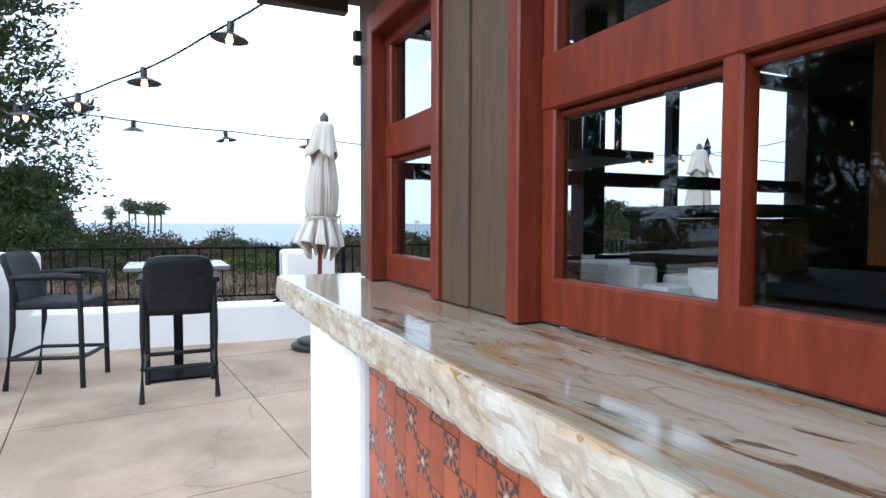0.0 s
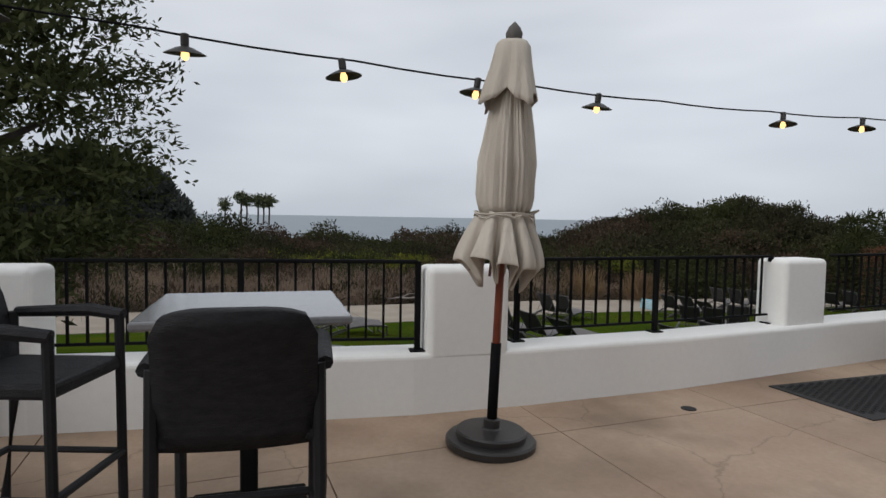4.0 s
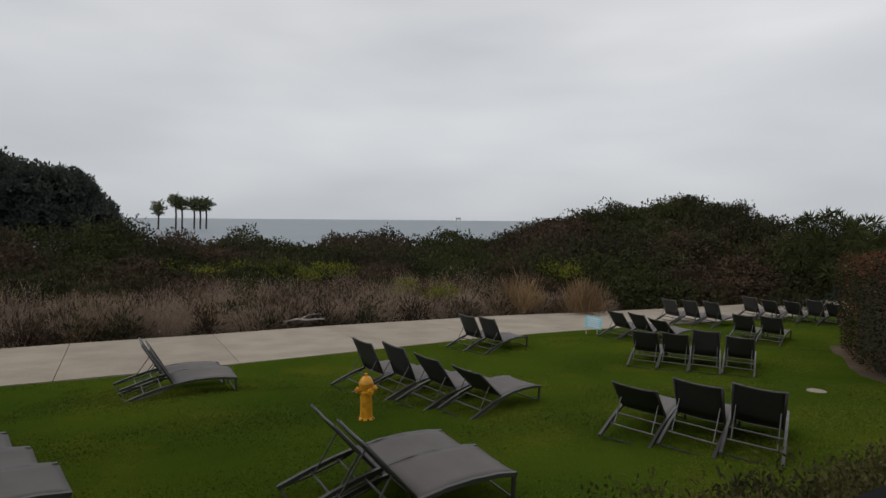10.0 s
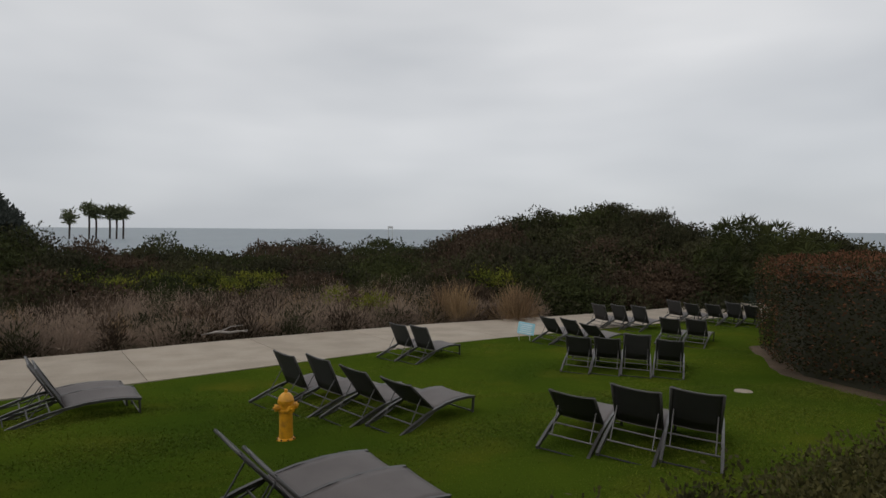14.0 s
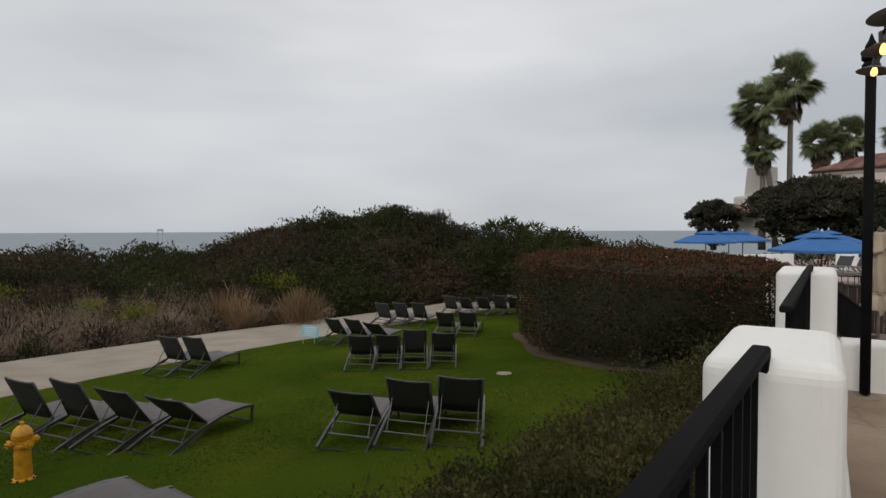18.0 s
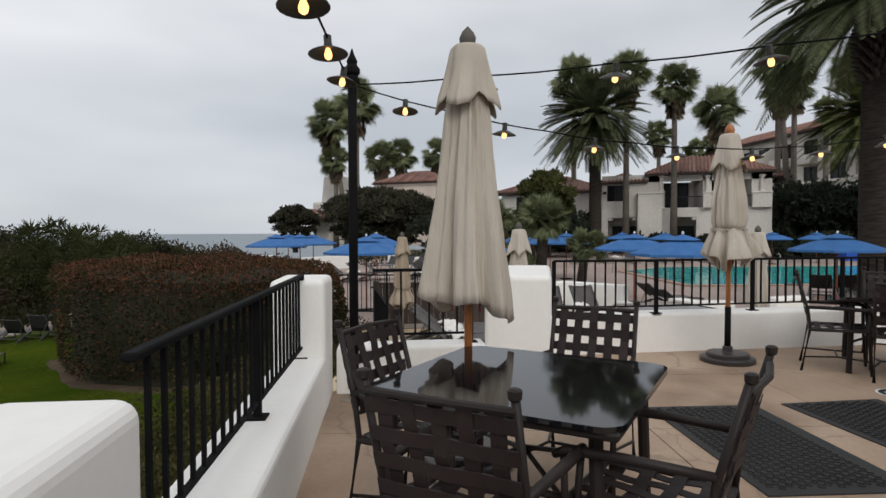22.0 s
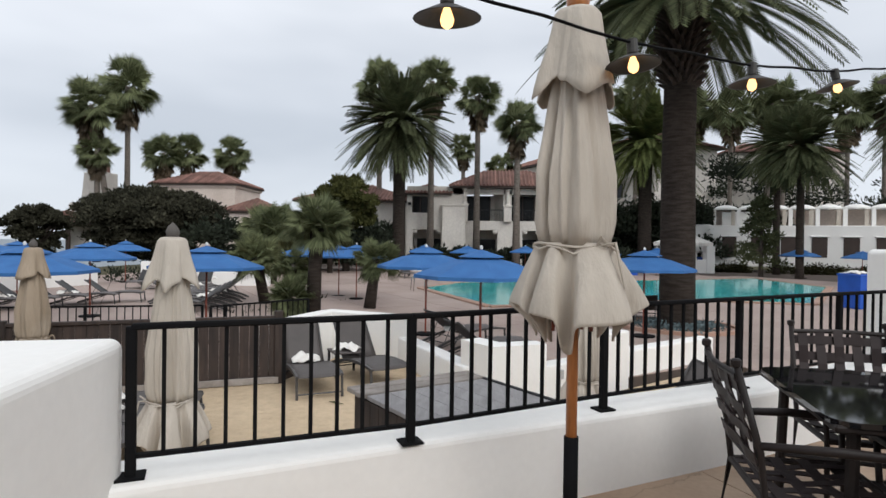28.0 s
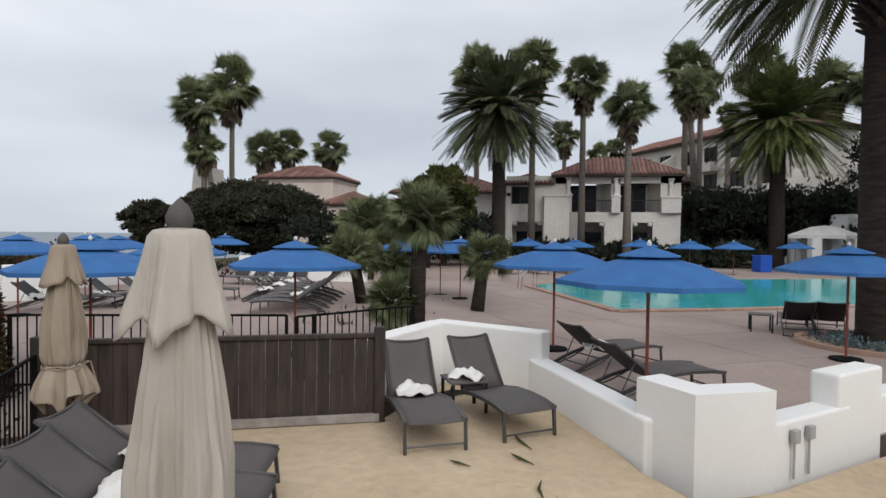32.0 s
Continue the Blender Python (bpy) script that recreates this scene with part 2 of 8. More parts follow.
M["path"] = mat("pale_concrete_path", (0.325, 0.28, 0.225), (0.26, 0.22, 0.175), rough=0.85, scale=0.9, bump=0.2, fine=25, random_=0.06, spec=0.2)
M["soil"] = mat("dry_soil", (0.12, 0.085, 0.06), (0.07, 0.052, 0.035), rough=0.95, scale=0.8, bump=0.8, fine=12, spec=0.1, dist=0.05)
M["ground"] = mat("scrub_ground", (0.085, 0.075, 0.045), (0.05, 0.05, 0.028), rough=0.95, scale=0.15, bump=0.6, fine=4, spec=0.05, dist=0.1)
M["lounger_frame"] = mat("grey_brown_aluminium", (0.060, 0.056, 0.054), (0.046, 0.043, 0.042), rough=0.38, bump=0.05, spec=0.5)
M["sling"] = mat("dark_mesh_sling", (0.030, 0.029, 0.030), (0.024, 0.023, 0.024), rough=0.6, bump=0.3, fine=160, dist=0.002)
# Paler copy of the same mesh: sky light on flat seats put into colour.
M["sling_lit"] = mat("lit_mesh_sling", (0.105, 0.09, 0.085), (0.085, 0.072, 0.068), rough=0.6, bump=0.3, fine=160, dist=0.002)
M["yellow"] = mat("yellow_hydrant_paint", (0.66, 0.31, 0.012), (0.52, 0.23, 0.01), rough=0.45, scale=6, bump=0.25, fine=25, spot=(9, 0.6, (0.22, 0.10, 0.02)))
M["signblue"] = mat("pale_blue_sign", (0.30, 0.55, 0.66), (0.28, 0.52, 0.62), rough=0.5)
M["signink"] = mat("white_sign_ink", (0.75, 0.78, 0.8), rough=0.6)
M["white"] = mat("white_paint", (0.78, 0.78, 0.76), rough=0.6)
M["towel"] = mat("white_towel", (0.80, 0.78, 0.74), (0.72, 0.69, 0.64), rough=0.95, bump=0.6, fine=120, spec=0.1)
M["sand"] = mat("pale_sand", (0.57, 0.45, 0.31), (0.50, 0.388, 0.262), rough=0.95, scale=0.9, bump=0.7, fine=9, spec=0.1, dist=0.05)
M["fencewood"] = mat("dark_weathered_board", (0.050, 0.033, 0.026), (0.022, 0.015, 0.012), rough=0.75, scale=3.0, bump=0.4, fine=30, stretch=(5, 5, 0.7), random_=0.3)
M["greywood"] = mat("grey_bleached_board", (0.30, 0.27, 0.245), (0.20, 0.175, 0.155), rough=0.8, scale=4, bump=0.4, fine=30, random_=0.12)
M["deck"] = mat("pink_concrete_deck", (0.40, 0.315, 0.275), (0.33, 0.255, 0.22), rough=0.7, scale=0.5, bump=0.15, fine=18, random_=0.08, spec=0.3, spot=(1.0, 0.35, (0.27, 0.21, 0.185)))
M["coping"] = mat("terracotta_coping", (0.42, 0.27, 0.2), (0.36, 0.22, 0.16), rough=0.7, random_=0.1)
M["blue"] = mat("blue_canvas", (0.05, 0.155, 0.38), (0.042, 0.13, 0.33), rough=0.8, bump=0.2, fine=120, spec=0.2)
M["bluebin"] = mat("blue_plastic", (0.01, 0.09, 0.50), (0.008, 0.075, 0.42), rough=0.45)
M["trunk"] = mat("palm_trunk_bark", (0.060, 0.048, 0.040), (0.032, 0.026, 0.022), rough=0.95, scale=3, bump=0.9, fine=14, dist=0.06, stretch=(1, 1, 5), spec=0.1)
M["trunk_grey"] = mat("grey_palm_bark", (0.22, 0.19, 0.165), (0.14, 0.12, 0.10), rough=0.95, scale=3, bump=0.9, fine=10, dist=0.05, stretch=(1, 1, 6), spec=0.1)
M["bark"] = mat("tree_bark", (0.06, 0.045, 0.035), (0.035, 0.027, 0.022), rough=0.95, scale=6, bump=0.8, fine=20, dist=0.03)
M["palm"] = leafy("palm_leaf", (0.185, 0.205, 0.105), (0.105, 0.122, 0.062), island=0.45, scale=0.35, rough=0.6)
M["palm_dark"] = leafy("dark_palm_leaf", (0.100, 0.112, 0.056), (0.062, 0.070, 0.036), island=0.35, scale=0.5)
M["palm_bright"] = leafy("bright_palm_leaf", (0.115, 0.132, 0.045), (0.070, 0.084, 0.030), island=0.4, scale=0.5)
M["palm_dry"] = leafy("dry_palm_skirt", (0.15, 0.115, 0.075), (0.09, 0.07, 0.05), island=0.4)
M["live_oak"] = leafy("live_oak_leaf", (0.090, 0.100, 0.042), (0.046, 0.055, 0.023), island=0.45, scale=0.9)
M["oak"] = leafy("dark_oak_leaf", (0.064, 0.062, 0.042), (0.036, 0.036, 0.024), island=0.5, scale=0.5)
M["scrub"] = leafy("olive_scrub_leaf", (0.052, 0.050, 0.024), (0.026, 0.026, 0.014), island=0.35, scale=0.12)
M["scrub_green"] = leafy("green_scrub_leaf", (0.046, 0.052, 0.017), (0.024, 0.030, 0.011), island=0.35, scale=0.2)
M["scrub_brown"] = leafy("russet_scrub_leaf", (0.078, 0.052, 0.034), (0.042, 0.031, 0.021), island=0.35, scale=0.2)
M["yellowbush"] = leafy("yellow_green_bush", (0.16, 0.16, 0.02), (0.08, 0.10, 0.018), island=0.5, scale=0.8)
M["dry"] = leafy("dry_twigs", (0.30, 0.225, 0.17), (0.155, 0.115, 0.088), island=0.35, scale=0.25)
M["straw"] = leafy("straw_grass", (0.28, 0.19, 0.10), (0.16, 0.105, 0.06), island=0.4, scale=0.4)
M["hedge"] = leafy("hedge_leaf", (0.036, 0.036, 0.015), (0.019, 0.020, 0.009), island=0.5, scale=0.9)
M["hedge_red"] = leafy("rusty_hedge_tip", (0.125, 0.056, 0.03), (0.075, 0.036, 0.02), island=0.5, scale=1.2)
M["low_shrub"] = leafy("olive_low_shrub", (0.080, 0.072, 0.026), (0.036, 0.036, 0.014), island=0.45, scale=1.2)
M["shrub"] = leafy("low_shrub_leaf", (0.095, 0.098, 0.034), (0.052, 0.056, 0.02), island=0.45, scale=1.2)
# Distance haze over the headland is put into this paler, greyer leaf colour.
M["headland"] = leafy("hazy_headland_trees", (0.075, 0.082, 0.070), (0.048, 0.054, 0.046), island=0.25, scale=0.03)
M["far_green"] = leafy("far_dark_trees", (0.042, 0.050, 0.034), (0.024, 0.030, 0.021), island=0.4, scale=0.05)
M["plaster"] = mat("cream_plaster", (0.72, 0.68, 0.62), (0.62, 0.58, 0.53), rough=0.9, scale=0.5, bump=0.15, fine=8)
M["pinkplaster"] = mat("warm_plaster", (0.72, 0.62, 0.55), (0.64, 0.54, 0.47), rough=0.9, scale=0.5, bump=0.15, fine=8)
M["rooftile"] = mat("clay_roof_tile", (0.27, 0.145, 0.115), (0.17, 0.09, 0.072), rough=0.85, scale=1.0, bump=0.2, fine=15, island=0.3)
M["darkwin"] = mat("dark_window_glass", (0.010, 0.011, 0.012), rough=0.25, bump=0.0, spec=0.25)
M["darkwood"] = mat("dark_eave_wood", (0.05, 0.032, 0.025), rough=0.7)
M["succulent"] = mat("grey_blue_succulent", (0.16, 0.22, 0.23), (0.09, 0.13, 0.14), rough=0.7, scale=5, bump=0.8, fine=25, dist=0.03)
M["grey"] = mat("grey_plastic_box", (0.42, 0.42, 0.41), rough=0.5)
M["steel"] = mat("stainless_steel", (0.6, 0.6, 0.6), rough=0.2, metal=1.0, bump=0.0)
M["bulbcap"] = mat("aged_lamp_metal", (0.05, 0.048, 0.044), (0.035, 0.033, 0.03), rough=0.5, metal=0.4)


def glow(name, colour, strength):
    m = bpy.data.materials.new(name)
    m.use_nodes = True
    b = m.node_tree.nodes["Principled BSDF"]
    b.inputs["Base Color"].default_value = (*colour, 1)
    b.inputs["Emission Color"].default_value = (*colour, 1)
    b.inputs["Emission Strength"].default_value = strength
    return m


M["bulb"] = glow("warm_bulb", (1.0, 0.52, 0.18), 2.4)


def glass(name):
    m = bpy.data.materials.new(name)
    m.use_nodes = True
    n, l = m.node_tree.nodes, m.node_tree.links
    n.remove(n["Principled BSDF"])
    tr, gl, mx, fr = (n.new("ShaderNodeBsdf" + k) if k in ("Transparent", "Glossy") else n.new(k) for k in ("Transparent", "Glossy", "ShaderNodeMixShader", "ShaderNodeFresnel"))
    fr.inputs["IOR"].default_value = 1.75
    tr.inputs["Color"].default_value = (0.72, 0.75, 0.76, 1)
    gl.inputs["Roughness"].default_value = 0.01
    l.new(fr.outputs[0], mx.inputs[0])
    l.new(tr.outputs[0], mx.inputs[1])
    l.new(gl.outputs[0], mx.inputs[2])
    l.new(mx.outputs[0], n["Material Output"].inputs["Surface"])
    return m


M["glass"] = glass("window_glass")


def onyx(name, rough, tone, rust_low, relief):
    """Cream stone with cloudy bands, rust-brown patches and thin dark veins along the slab."""
    m = mat(name, (0.66, 0.62, 0.52), (0.52, 0.49, 0.41), rough=rough, scale=2.5, bump=relief, fine=22, spec=0.55, dist=0.01)
    n, l = m.node_tree.nodes, m.node_tree.links
    b = n["Principled BSDF"]
    geo = n.new("ShaderNodeNewGeometry")
    comb = n.new("ShaderNodeCombineXYZ")
    for axis, way, k in (("X", (-0.92, -0.38, 0.25), 1.9), ("Y", (0.38, -0.92, 0.0), 0.42), ("Z", (0, 0, 1), 1.6)):
        dot = n.new("ShaderNodeVectorMath")
        dot.operation = "DOT_PRODUCT"
        dot.inputs[1].default_value = tuple(k * c for c in way)
        l.new(geo.outputs["Position"], dot.inputs[0])
        l.new(dot.outputs["Value"], comb.inputs[axis])

    def cloud(scale, detail, warp, stops):
        t, r = n.new("ShaderNodeTexNoise"), n.new("ShaderNodeValToRGB")
        t.inputs["Scale"].default_value, t.inputs["Detail"].default_value, t.inputs["Distortion"].default_value = scale, detail, warp
        l.new(comb.outputs[0], t.inputs["Vector"])
        e = r.color_ramp.elements
        e[0].position, e[0].color = stops[0][0], (*stops[0][1], 1)
        e[1].position, e[1].color = stops[-1][0], (*stops[-1][1], 1)
        for q, c in stops[1:-1]:
            e.new(q).color = (*c, 1)
        l.new(t.outputs["Fac"], r.inputs["Fac"])
        return r.outputs["Color"]

    def blend(fac, a, c):
        x = n.new("ShaderNodeMix")
        x.data_type = "RGBA"
        l.new(fac, x.inputs["Factor"])
        l.new(a, x.inputs["A"])
        x.inputs["B"].default_value = (*[v * tone for v in c], 1)
        return x.outputs["Result"]

    w, k = (1.0, 1.0, 1.0), (0.0, 0.0, 0.0)
    vein = 0.3 if relief else 0.42
    tones = [(0.30, (0.36, 0.285, 0.20)), (0.44, (0.50, 0.455, 0.37)), (0.55, (0.42, 0.345, 0.255)), (0.68, (0.58, 0.55, 0.48))]
    ground = cloud(2.4, 6, 1.3, [(q, tuple(v * tone for v in cc)) for q, cc in tones])
    c = blend(cloud(3.0, 8, 2.0, [(rust_low, k), (rust_low + 0.10, (0.7, 0.7, 0.7)), (1.0, w)]), ground, (0.40, 0.225, 0.075))
    c = blend(cloud(2.6, 9, 2.2, [(0.482, k), (0.496, (vein, vein, vein)), (0.504, (vein, vein, vein)), (0.518, k)]), c, (0.19, 0.10, 0.05))
    c = blend(cloud(5.0, 8, 1.6, [(0.44, k), (0.452, (vein * 0.7,) * 3), (0.458, (vein * 0.7,) * 3), (0.47, k)]), c, (0.26, 0.15, 0.075))
    c = blend(cloud(8.0, 6, 1.0, [(rust_low + 0.07, k), (rust_low + 0.10, (0.8, 0.8, 0.8)), (1.0, w)]), c, (0.10, 0.062, 0.035))
    l.new(c, b.inputs["Base Color"])
    return m


M["onyx"] = onyx("banded_onyx", 0.10, 0.66, 0.52, 0.0)
M["onyx_edge"] = onyx("rough_onyx_edge", 0.35, 0.92, 0.585, 0.5)


def water(name, colour, deep, rough, scale, bump, spec=0.5):
    m = mat(name, colour, deep, rough=rough, scale=scale * 0.1, bump=bump, fine=scale, spec=spec, dist=0.05)
    return m


M["pool"] = water("turquoise_pool_water", (0.09, 0.58, 0.56), (0.065, 0.50, 0.50), 0.08, 2.5, 0.12)
M["sea"] = water("grey_sea_water", (0.20, 0.235, 0.26), (0.175, 0.21, 0.235), 0.5, 0.4, 0.1, 0.3)


# ---- mesh helpers ----
def thing(name, label, category, group="", m=None, kind=""):
    ob = new(name)
    ob.empty_display_size = 0.1
    ob.matrix_basis = m or Matrix()
    return tagged(ob, label, category, group, kind)


def finish(name, bm, material, smooth=False):
    me = bpy.data.meshes.new(name)
    bm.to_mesh(me)
    bm.free()
    me.materials.append(M[material] if isinstance(material, str) else material)
    if smooth:
        me.shade_smooth()
    return me


def part(name, bm, material, parent=None, label="", smooth=False):
    """Links a bmesh as one mesh object under a thing or a part."""
    ob = new(name, finish(name, bm, material, smooth))
    if parent:
        ob.parent = parent
    if label:
        ob["label"] = label
    return ob


def piece(name, me, parent, m):
    ob = new(name, me)
    ob.parent = parent
    ob.matrix_basis = m
    return ob


def solid(name, bm, material, label, category, group="", kind="", m=None, smooth=False):
    """A thing that is one mesh."""
    ob = new(name, finish(name, bm, material, smooth))
    if m:
        ob.matrix_basis = m
    return tagged(ob, label, category, group, kind)


def box(bm, cx, cy, cz, sx, sy, sz, m=None, bevel=0.0, seg=1):
    g = bmesh.ops.create_cube(bm, size=1.0)
    vs = g["verts"]
    bmesh.ops.scale(bm, vec=(sx, sy, sz), verts=vs)
    if bevel:
        es = list({e for v in vs for e in v.link_edges})
        r = bmesh.ops.bevel(bm, geom=es, offset=bevel, segments=seg, affect="EDGES", profile=0.5)
        vs = list({v for f in r["faces"] for v in f.verts} | {v for v in vs if v.is_valid})
    mm = Matrix.Translation((cx, cy, cz))
    bmesh.ops.transform(bm, matrix=(m @ mm) if m else mm, verts=vs)
    return bm


def B(*a, **k):
    return box(bmesh.new(), *a, **k)


def tube(bm, pts, r, seg=8, caps=True):
    """A round bar through points; r is one radius or one a point."""
    pts = [Vector(p) for p in pts]
    rs = r if isinstance(r, (list, tuple)) else [r] * len(pts)
    rings = []
    for i, p in enumerate(pts):
        d = (pts[min(i + 1, len(pts) - 1)] - pts[max(i - 1, 0)]).normalized()
        a = d.cross(Vector((0, 0, 1)))
        if a.length < 0.1:
            a = d.cross(Vector((0, 1, 0)))
        a.normalize()
        c = d.cross(a)
        rings.append([bm.verts.new(p + rs[i] * (math.cos(2 * math.pi * k / seg) * a + math.sin(2 * math.pi * k / seg) * c)) for k in range(seg)])
    for p, q in zip(rings, rings[1:]):
        for k in range(seg):
            bm.faces.new((p[k], p[(k + 1) % seg], q[(k + 1) % seg], q[k]))
    if caps:
        bm.faces.new(rings[0][::-1])
        bm.faces.new(rings[-1])
    return bm


def T(pts, r, seg=8):
    return tube(bmesh.new(), pts, r, seg)


def lathe(bm, prof, seg=24, at=(0, 0, 0), wave=None):
    """Turned shape from (radius, height) pairs; wave(angle, i) scales the radius."""
    rings = []
    for i, (r, z) in enumerate(prof):
        ring = []
        for k in range(seg):
            a = 2 * math.pi * k / seg
            q = r * (wave(a, i) if wave else 1)
            ring.append(bm.verts.new((at[0] + q * math.cos(a), at[1] + q * math.sin(a), at[2] + z)))
        rings.append(ring)
    for p, q in zip(rings, rings[1:]):
        for k in range(seg):
            bm.faces.new((p[k], p[(k + 1) % seg], q[(k + 1) % seg], q[k]))
    bm.faces.new(rings[0][::-1])
    bm.faces.new(rings[-1])
    return bm


def LT(*a, **k):
    return lathe(bmesh.new(), *a, **k)


def prism(bm, poly, z0, z1):
    lo = [bm.verts.new((x, y, z0)) for x, y in poly]
    hi = [bm.verts.new((x, y, z1)) for x, y in poly]
    n = len(poly)
    bm.faces.new(lo[::-1])
    bm.faces.new(hi)
    for i in range(n):
        bm.faces.new((lo[i], lo[(i + 1) % n], hi[(i + 1) % n], hi[i]))
    bmesh.ops.recalc_face_normals(bm, faces=bm.faces)
    return bm


def round_edges(bm, offset, seg=2, only=None):
    es = [e for e in bm.edges if len(e.link_faces) == 2 and e.calc_face_angle(0) > 0.5 and (only is None or only(e))]
    bmesh.ops.bevel(bm, geom=es, offset=offset, segments=seg, affect="EDGES", profile=0.5)
    return bm


def clip(poly, half):
    """Cuts a polygon by half planes (px, py, nx, ny), keeping where (p - P).n <= 0."""
    for px, py, nx, ny in half:
        out = []
        for i in range(len(poly)):
            a, b = poly[i], poly[(i + 1) % len(poly)]
            da, db = (a[0] - px) * nx + (a[1] - py) * ny, (b[0] - px) * nx + (b[1] - py) * ny
            if da <= 0:
                out.append(a)
            if da * db < 0:
                t = da / (da - db)
                out.append((a[0] + t * (b[0] - a[0]), a[1] + t * (b[1] - a[1])))
        poly = out
        if len(poly) < 3:
            return []
    return poly


def halves(poly):
    """Half planes of a convex polygon given clockwise."""
    out = []
    for i in range(len(poly)):
        (ax, ay), (bx, by) = poly[i], poly[(i + 1) % len(poly)]
        out.append((ax, ay, -(by - ay), bx - ax))
    return out


def quads(name, verts, material, n=4, kind_label=None, category="", smooth=False):
    """One object of many loose faces of n corners, from an array (count, n, 3)."""
    v = np.asarray(verts, dtype=np.float32).reshape(-1, 3)
    c = len(v) // n
    me = bpy.data.meshes.new(name)
    me.vertices.add(len(v))
    me.vertices.foreach_set("co", v.ravel())
    me.loops.add(len(v))
    me.loops.foreach_set("vertex_index", np.arange(len(v), dtype=np.int32))
    me.polygons.add(c)
    me.polygons.foreach_set("loop_start", np.arange(0, len(v), n, dtype=np.int32))
    me.polygons.foreach_set("loop_total", np.full(c, n, dtype=np.int32))
    me.update()
    me.validate()
    me.materials.append(M[material] if isinstance(material, str) else material)
    return me


rng = np.random.default_rng(5)


def unit(v):
    return v / np.maximum(np.linalg.norm(v, axis=-1, keepdims=True), 1e-6)


def leaves(p, direction, length, width, bend=0.0, normal=None):
    """Pointed leaves: at points p, along unit directions."""
    n = len(p)
    length, width = np.broadcast_to(length, (n,))[:, None], np.broadcast_to(width, (n,))[:, None]
    face = unit(rng.normal(size=(n, 3)))
    if normal is not None:
        face = unit(normal + 0.55 * face)
    side = unit(np.cross(direction, face))
    mid = p + direction * length * 0.5
    tip = p + direction * length
    tip[:, 2] -= bend * length[:, 0]
    return np.stack([p, mid + side * width * 0.5, tip, mid - side * width * 0.5], 1)


def blob(centre, radius, n, leaf, width=None, up=0.3, shell=0.55, flat=1.0):
    """Leaves through a rounded mass, thicker towards its skin."""
    d = unit(rng.normal(size=(n, 3)))
    d[:, 2] = np.abs(d[:, 2]) * flat - 0.12
    lump = 1 + 0.22 * np.sin(d[:, 0:1] * 5 + centre[0]) * np.cos(d[:, 1:2] * 6 + centre[1] * 2) + 0.12 * np.sin(d[:, 2:3] * 11 + centre[0])
    r = (shell + (1 - shell) * rng.random((n, 1))) * lump
    p = np.array(centre) + d * r * np.array(radius)
    out = unit(d * 0.8 + rng.normal(size=(n, 3)) * 0.7 + np.array((0, 0, up)))
    return leaves(p, out, leaf * rng.uniform(0.6, 1.4, n), (width or leaf * 0.45) * rng.uniform(0.7, 1.3, n), normal=d)


# ---- terrace structure ----
FACE = [(-2.88, 2.12), (-0.1, 2.82), (0.7, 3.11), (2.0, 3.66), (7.02, 6.26)]       # terrace face of the seaward wall
LOW, TALL, RAIL, THICK = 0.42, 1.02, 1.06, 0.36


def seg_box(bm, a, b, z0, z1, off0, off1, ext=0.0):
    """A wall piece along a-b, from off0 to off1 to the left of its direction."""
    a, b = Vector(a), Vector(b)
    d = (b - a).normalized()
    n = Vector((-d.y, d.x))
    a, b = a - d * ext, b + d * ext
    return prism(bm, [tuple(a + n * off0), tuple(b + n * off0), tuple(b + n * off1), tuple(a + n * off1)], z0, z1)


def on_face(x, line=FACE):
    for (ax, ay), (bx, by) in zip(line, line[1:]):
        if x <= bx or (bx, by) == line[-1]:
            return Vector((x, ay + (by - ay) * (x - ax) / (bx - ax)))


def low_wall(name, line, z0, z1, thick, label):
    bm = bmesh.new()
    n = len(line)
    left = []
    for i, p in enumerate(line):
        d0 = (Vector(line[i]) - Vector(line[max(i - 1, 0)]))
        d1 = (Vector(line[min(i + 1, n - 1)]) - Vector(line[i]))
        d = ((d0.normalized() if d0.length else d1.normalized()) + (d1.normalized() if d1.length else d0.normalized())).normalized()
        left.append((p[0] - d.y * thick, p[1] + d.x * thick))
    prism(bm, [*line, *left[::-1]], z0, z1)
    round_edges(bm, 0.035, 3, lambda e: min(v.co.z for v in e.verts) > z1 - 0.01)
    return solid(name, bm, "stucco", label, "wall", kind="structure", smooth=False)


def pier(name, a, b, z0, z1, off0, off1, label):
    bm = seg_box(bmesh.new(), a, b, z0, z1, off0, off1)
    round_edges(bm, 0.05, 5, lambda e: max(v.co.z for v in e.verts) > z1 - 0.01)
    return solid(name, bm, "stucco", label, "wall pier", kind="structure")


low_wall("wall_seaward", FACE, -2.6, LOW, THICK, "low white stucco parapet wall along the terrace")
pier("wall_pier_a", on_face(-0.01), on_face(0.56), LOW - 0.02, TALL, -0.004, 0.30, "rounded white stucco pier on the parapet wall")
pier("wall_pier_b", on_face(3.16), on_face(3.69), LOW - 0.02, TALL + 0.01, 0.045, 0.36, "rounded white stucco pier on the parapet wall")
pier("wall_pier_c", on_face(6.52), on_face(7.08), -2.6, TALL, -0.004, THICK + 0.05, "rounded white stucco corner pier beside a lamp pole")
W2 = [(7.0, 6.2), (7.62, 5.05)]
low_wall("wall_stair", W2, -2.6, LOW - 0.02, 0.30, "low white stucco parapet between two piers")
bm = prism(bmesh.new(), [(7.60, 5.08), (7.78, 4.52), (9.36, 4.86), (9.20, 5.38), (8.92, 5.40), (8.60, 5.18)], -2.6, 1.0)
round_edges(bm, 0.05, 5, lambda e: max(v.co.z for v in e.verts) > 0.99)
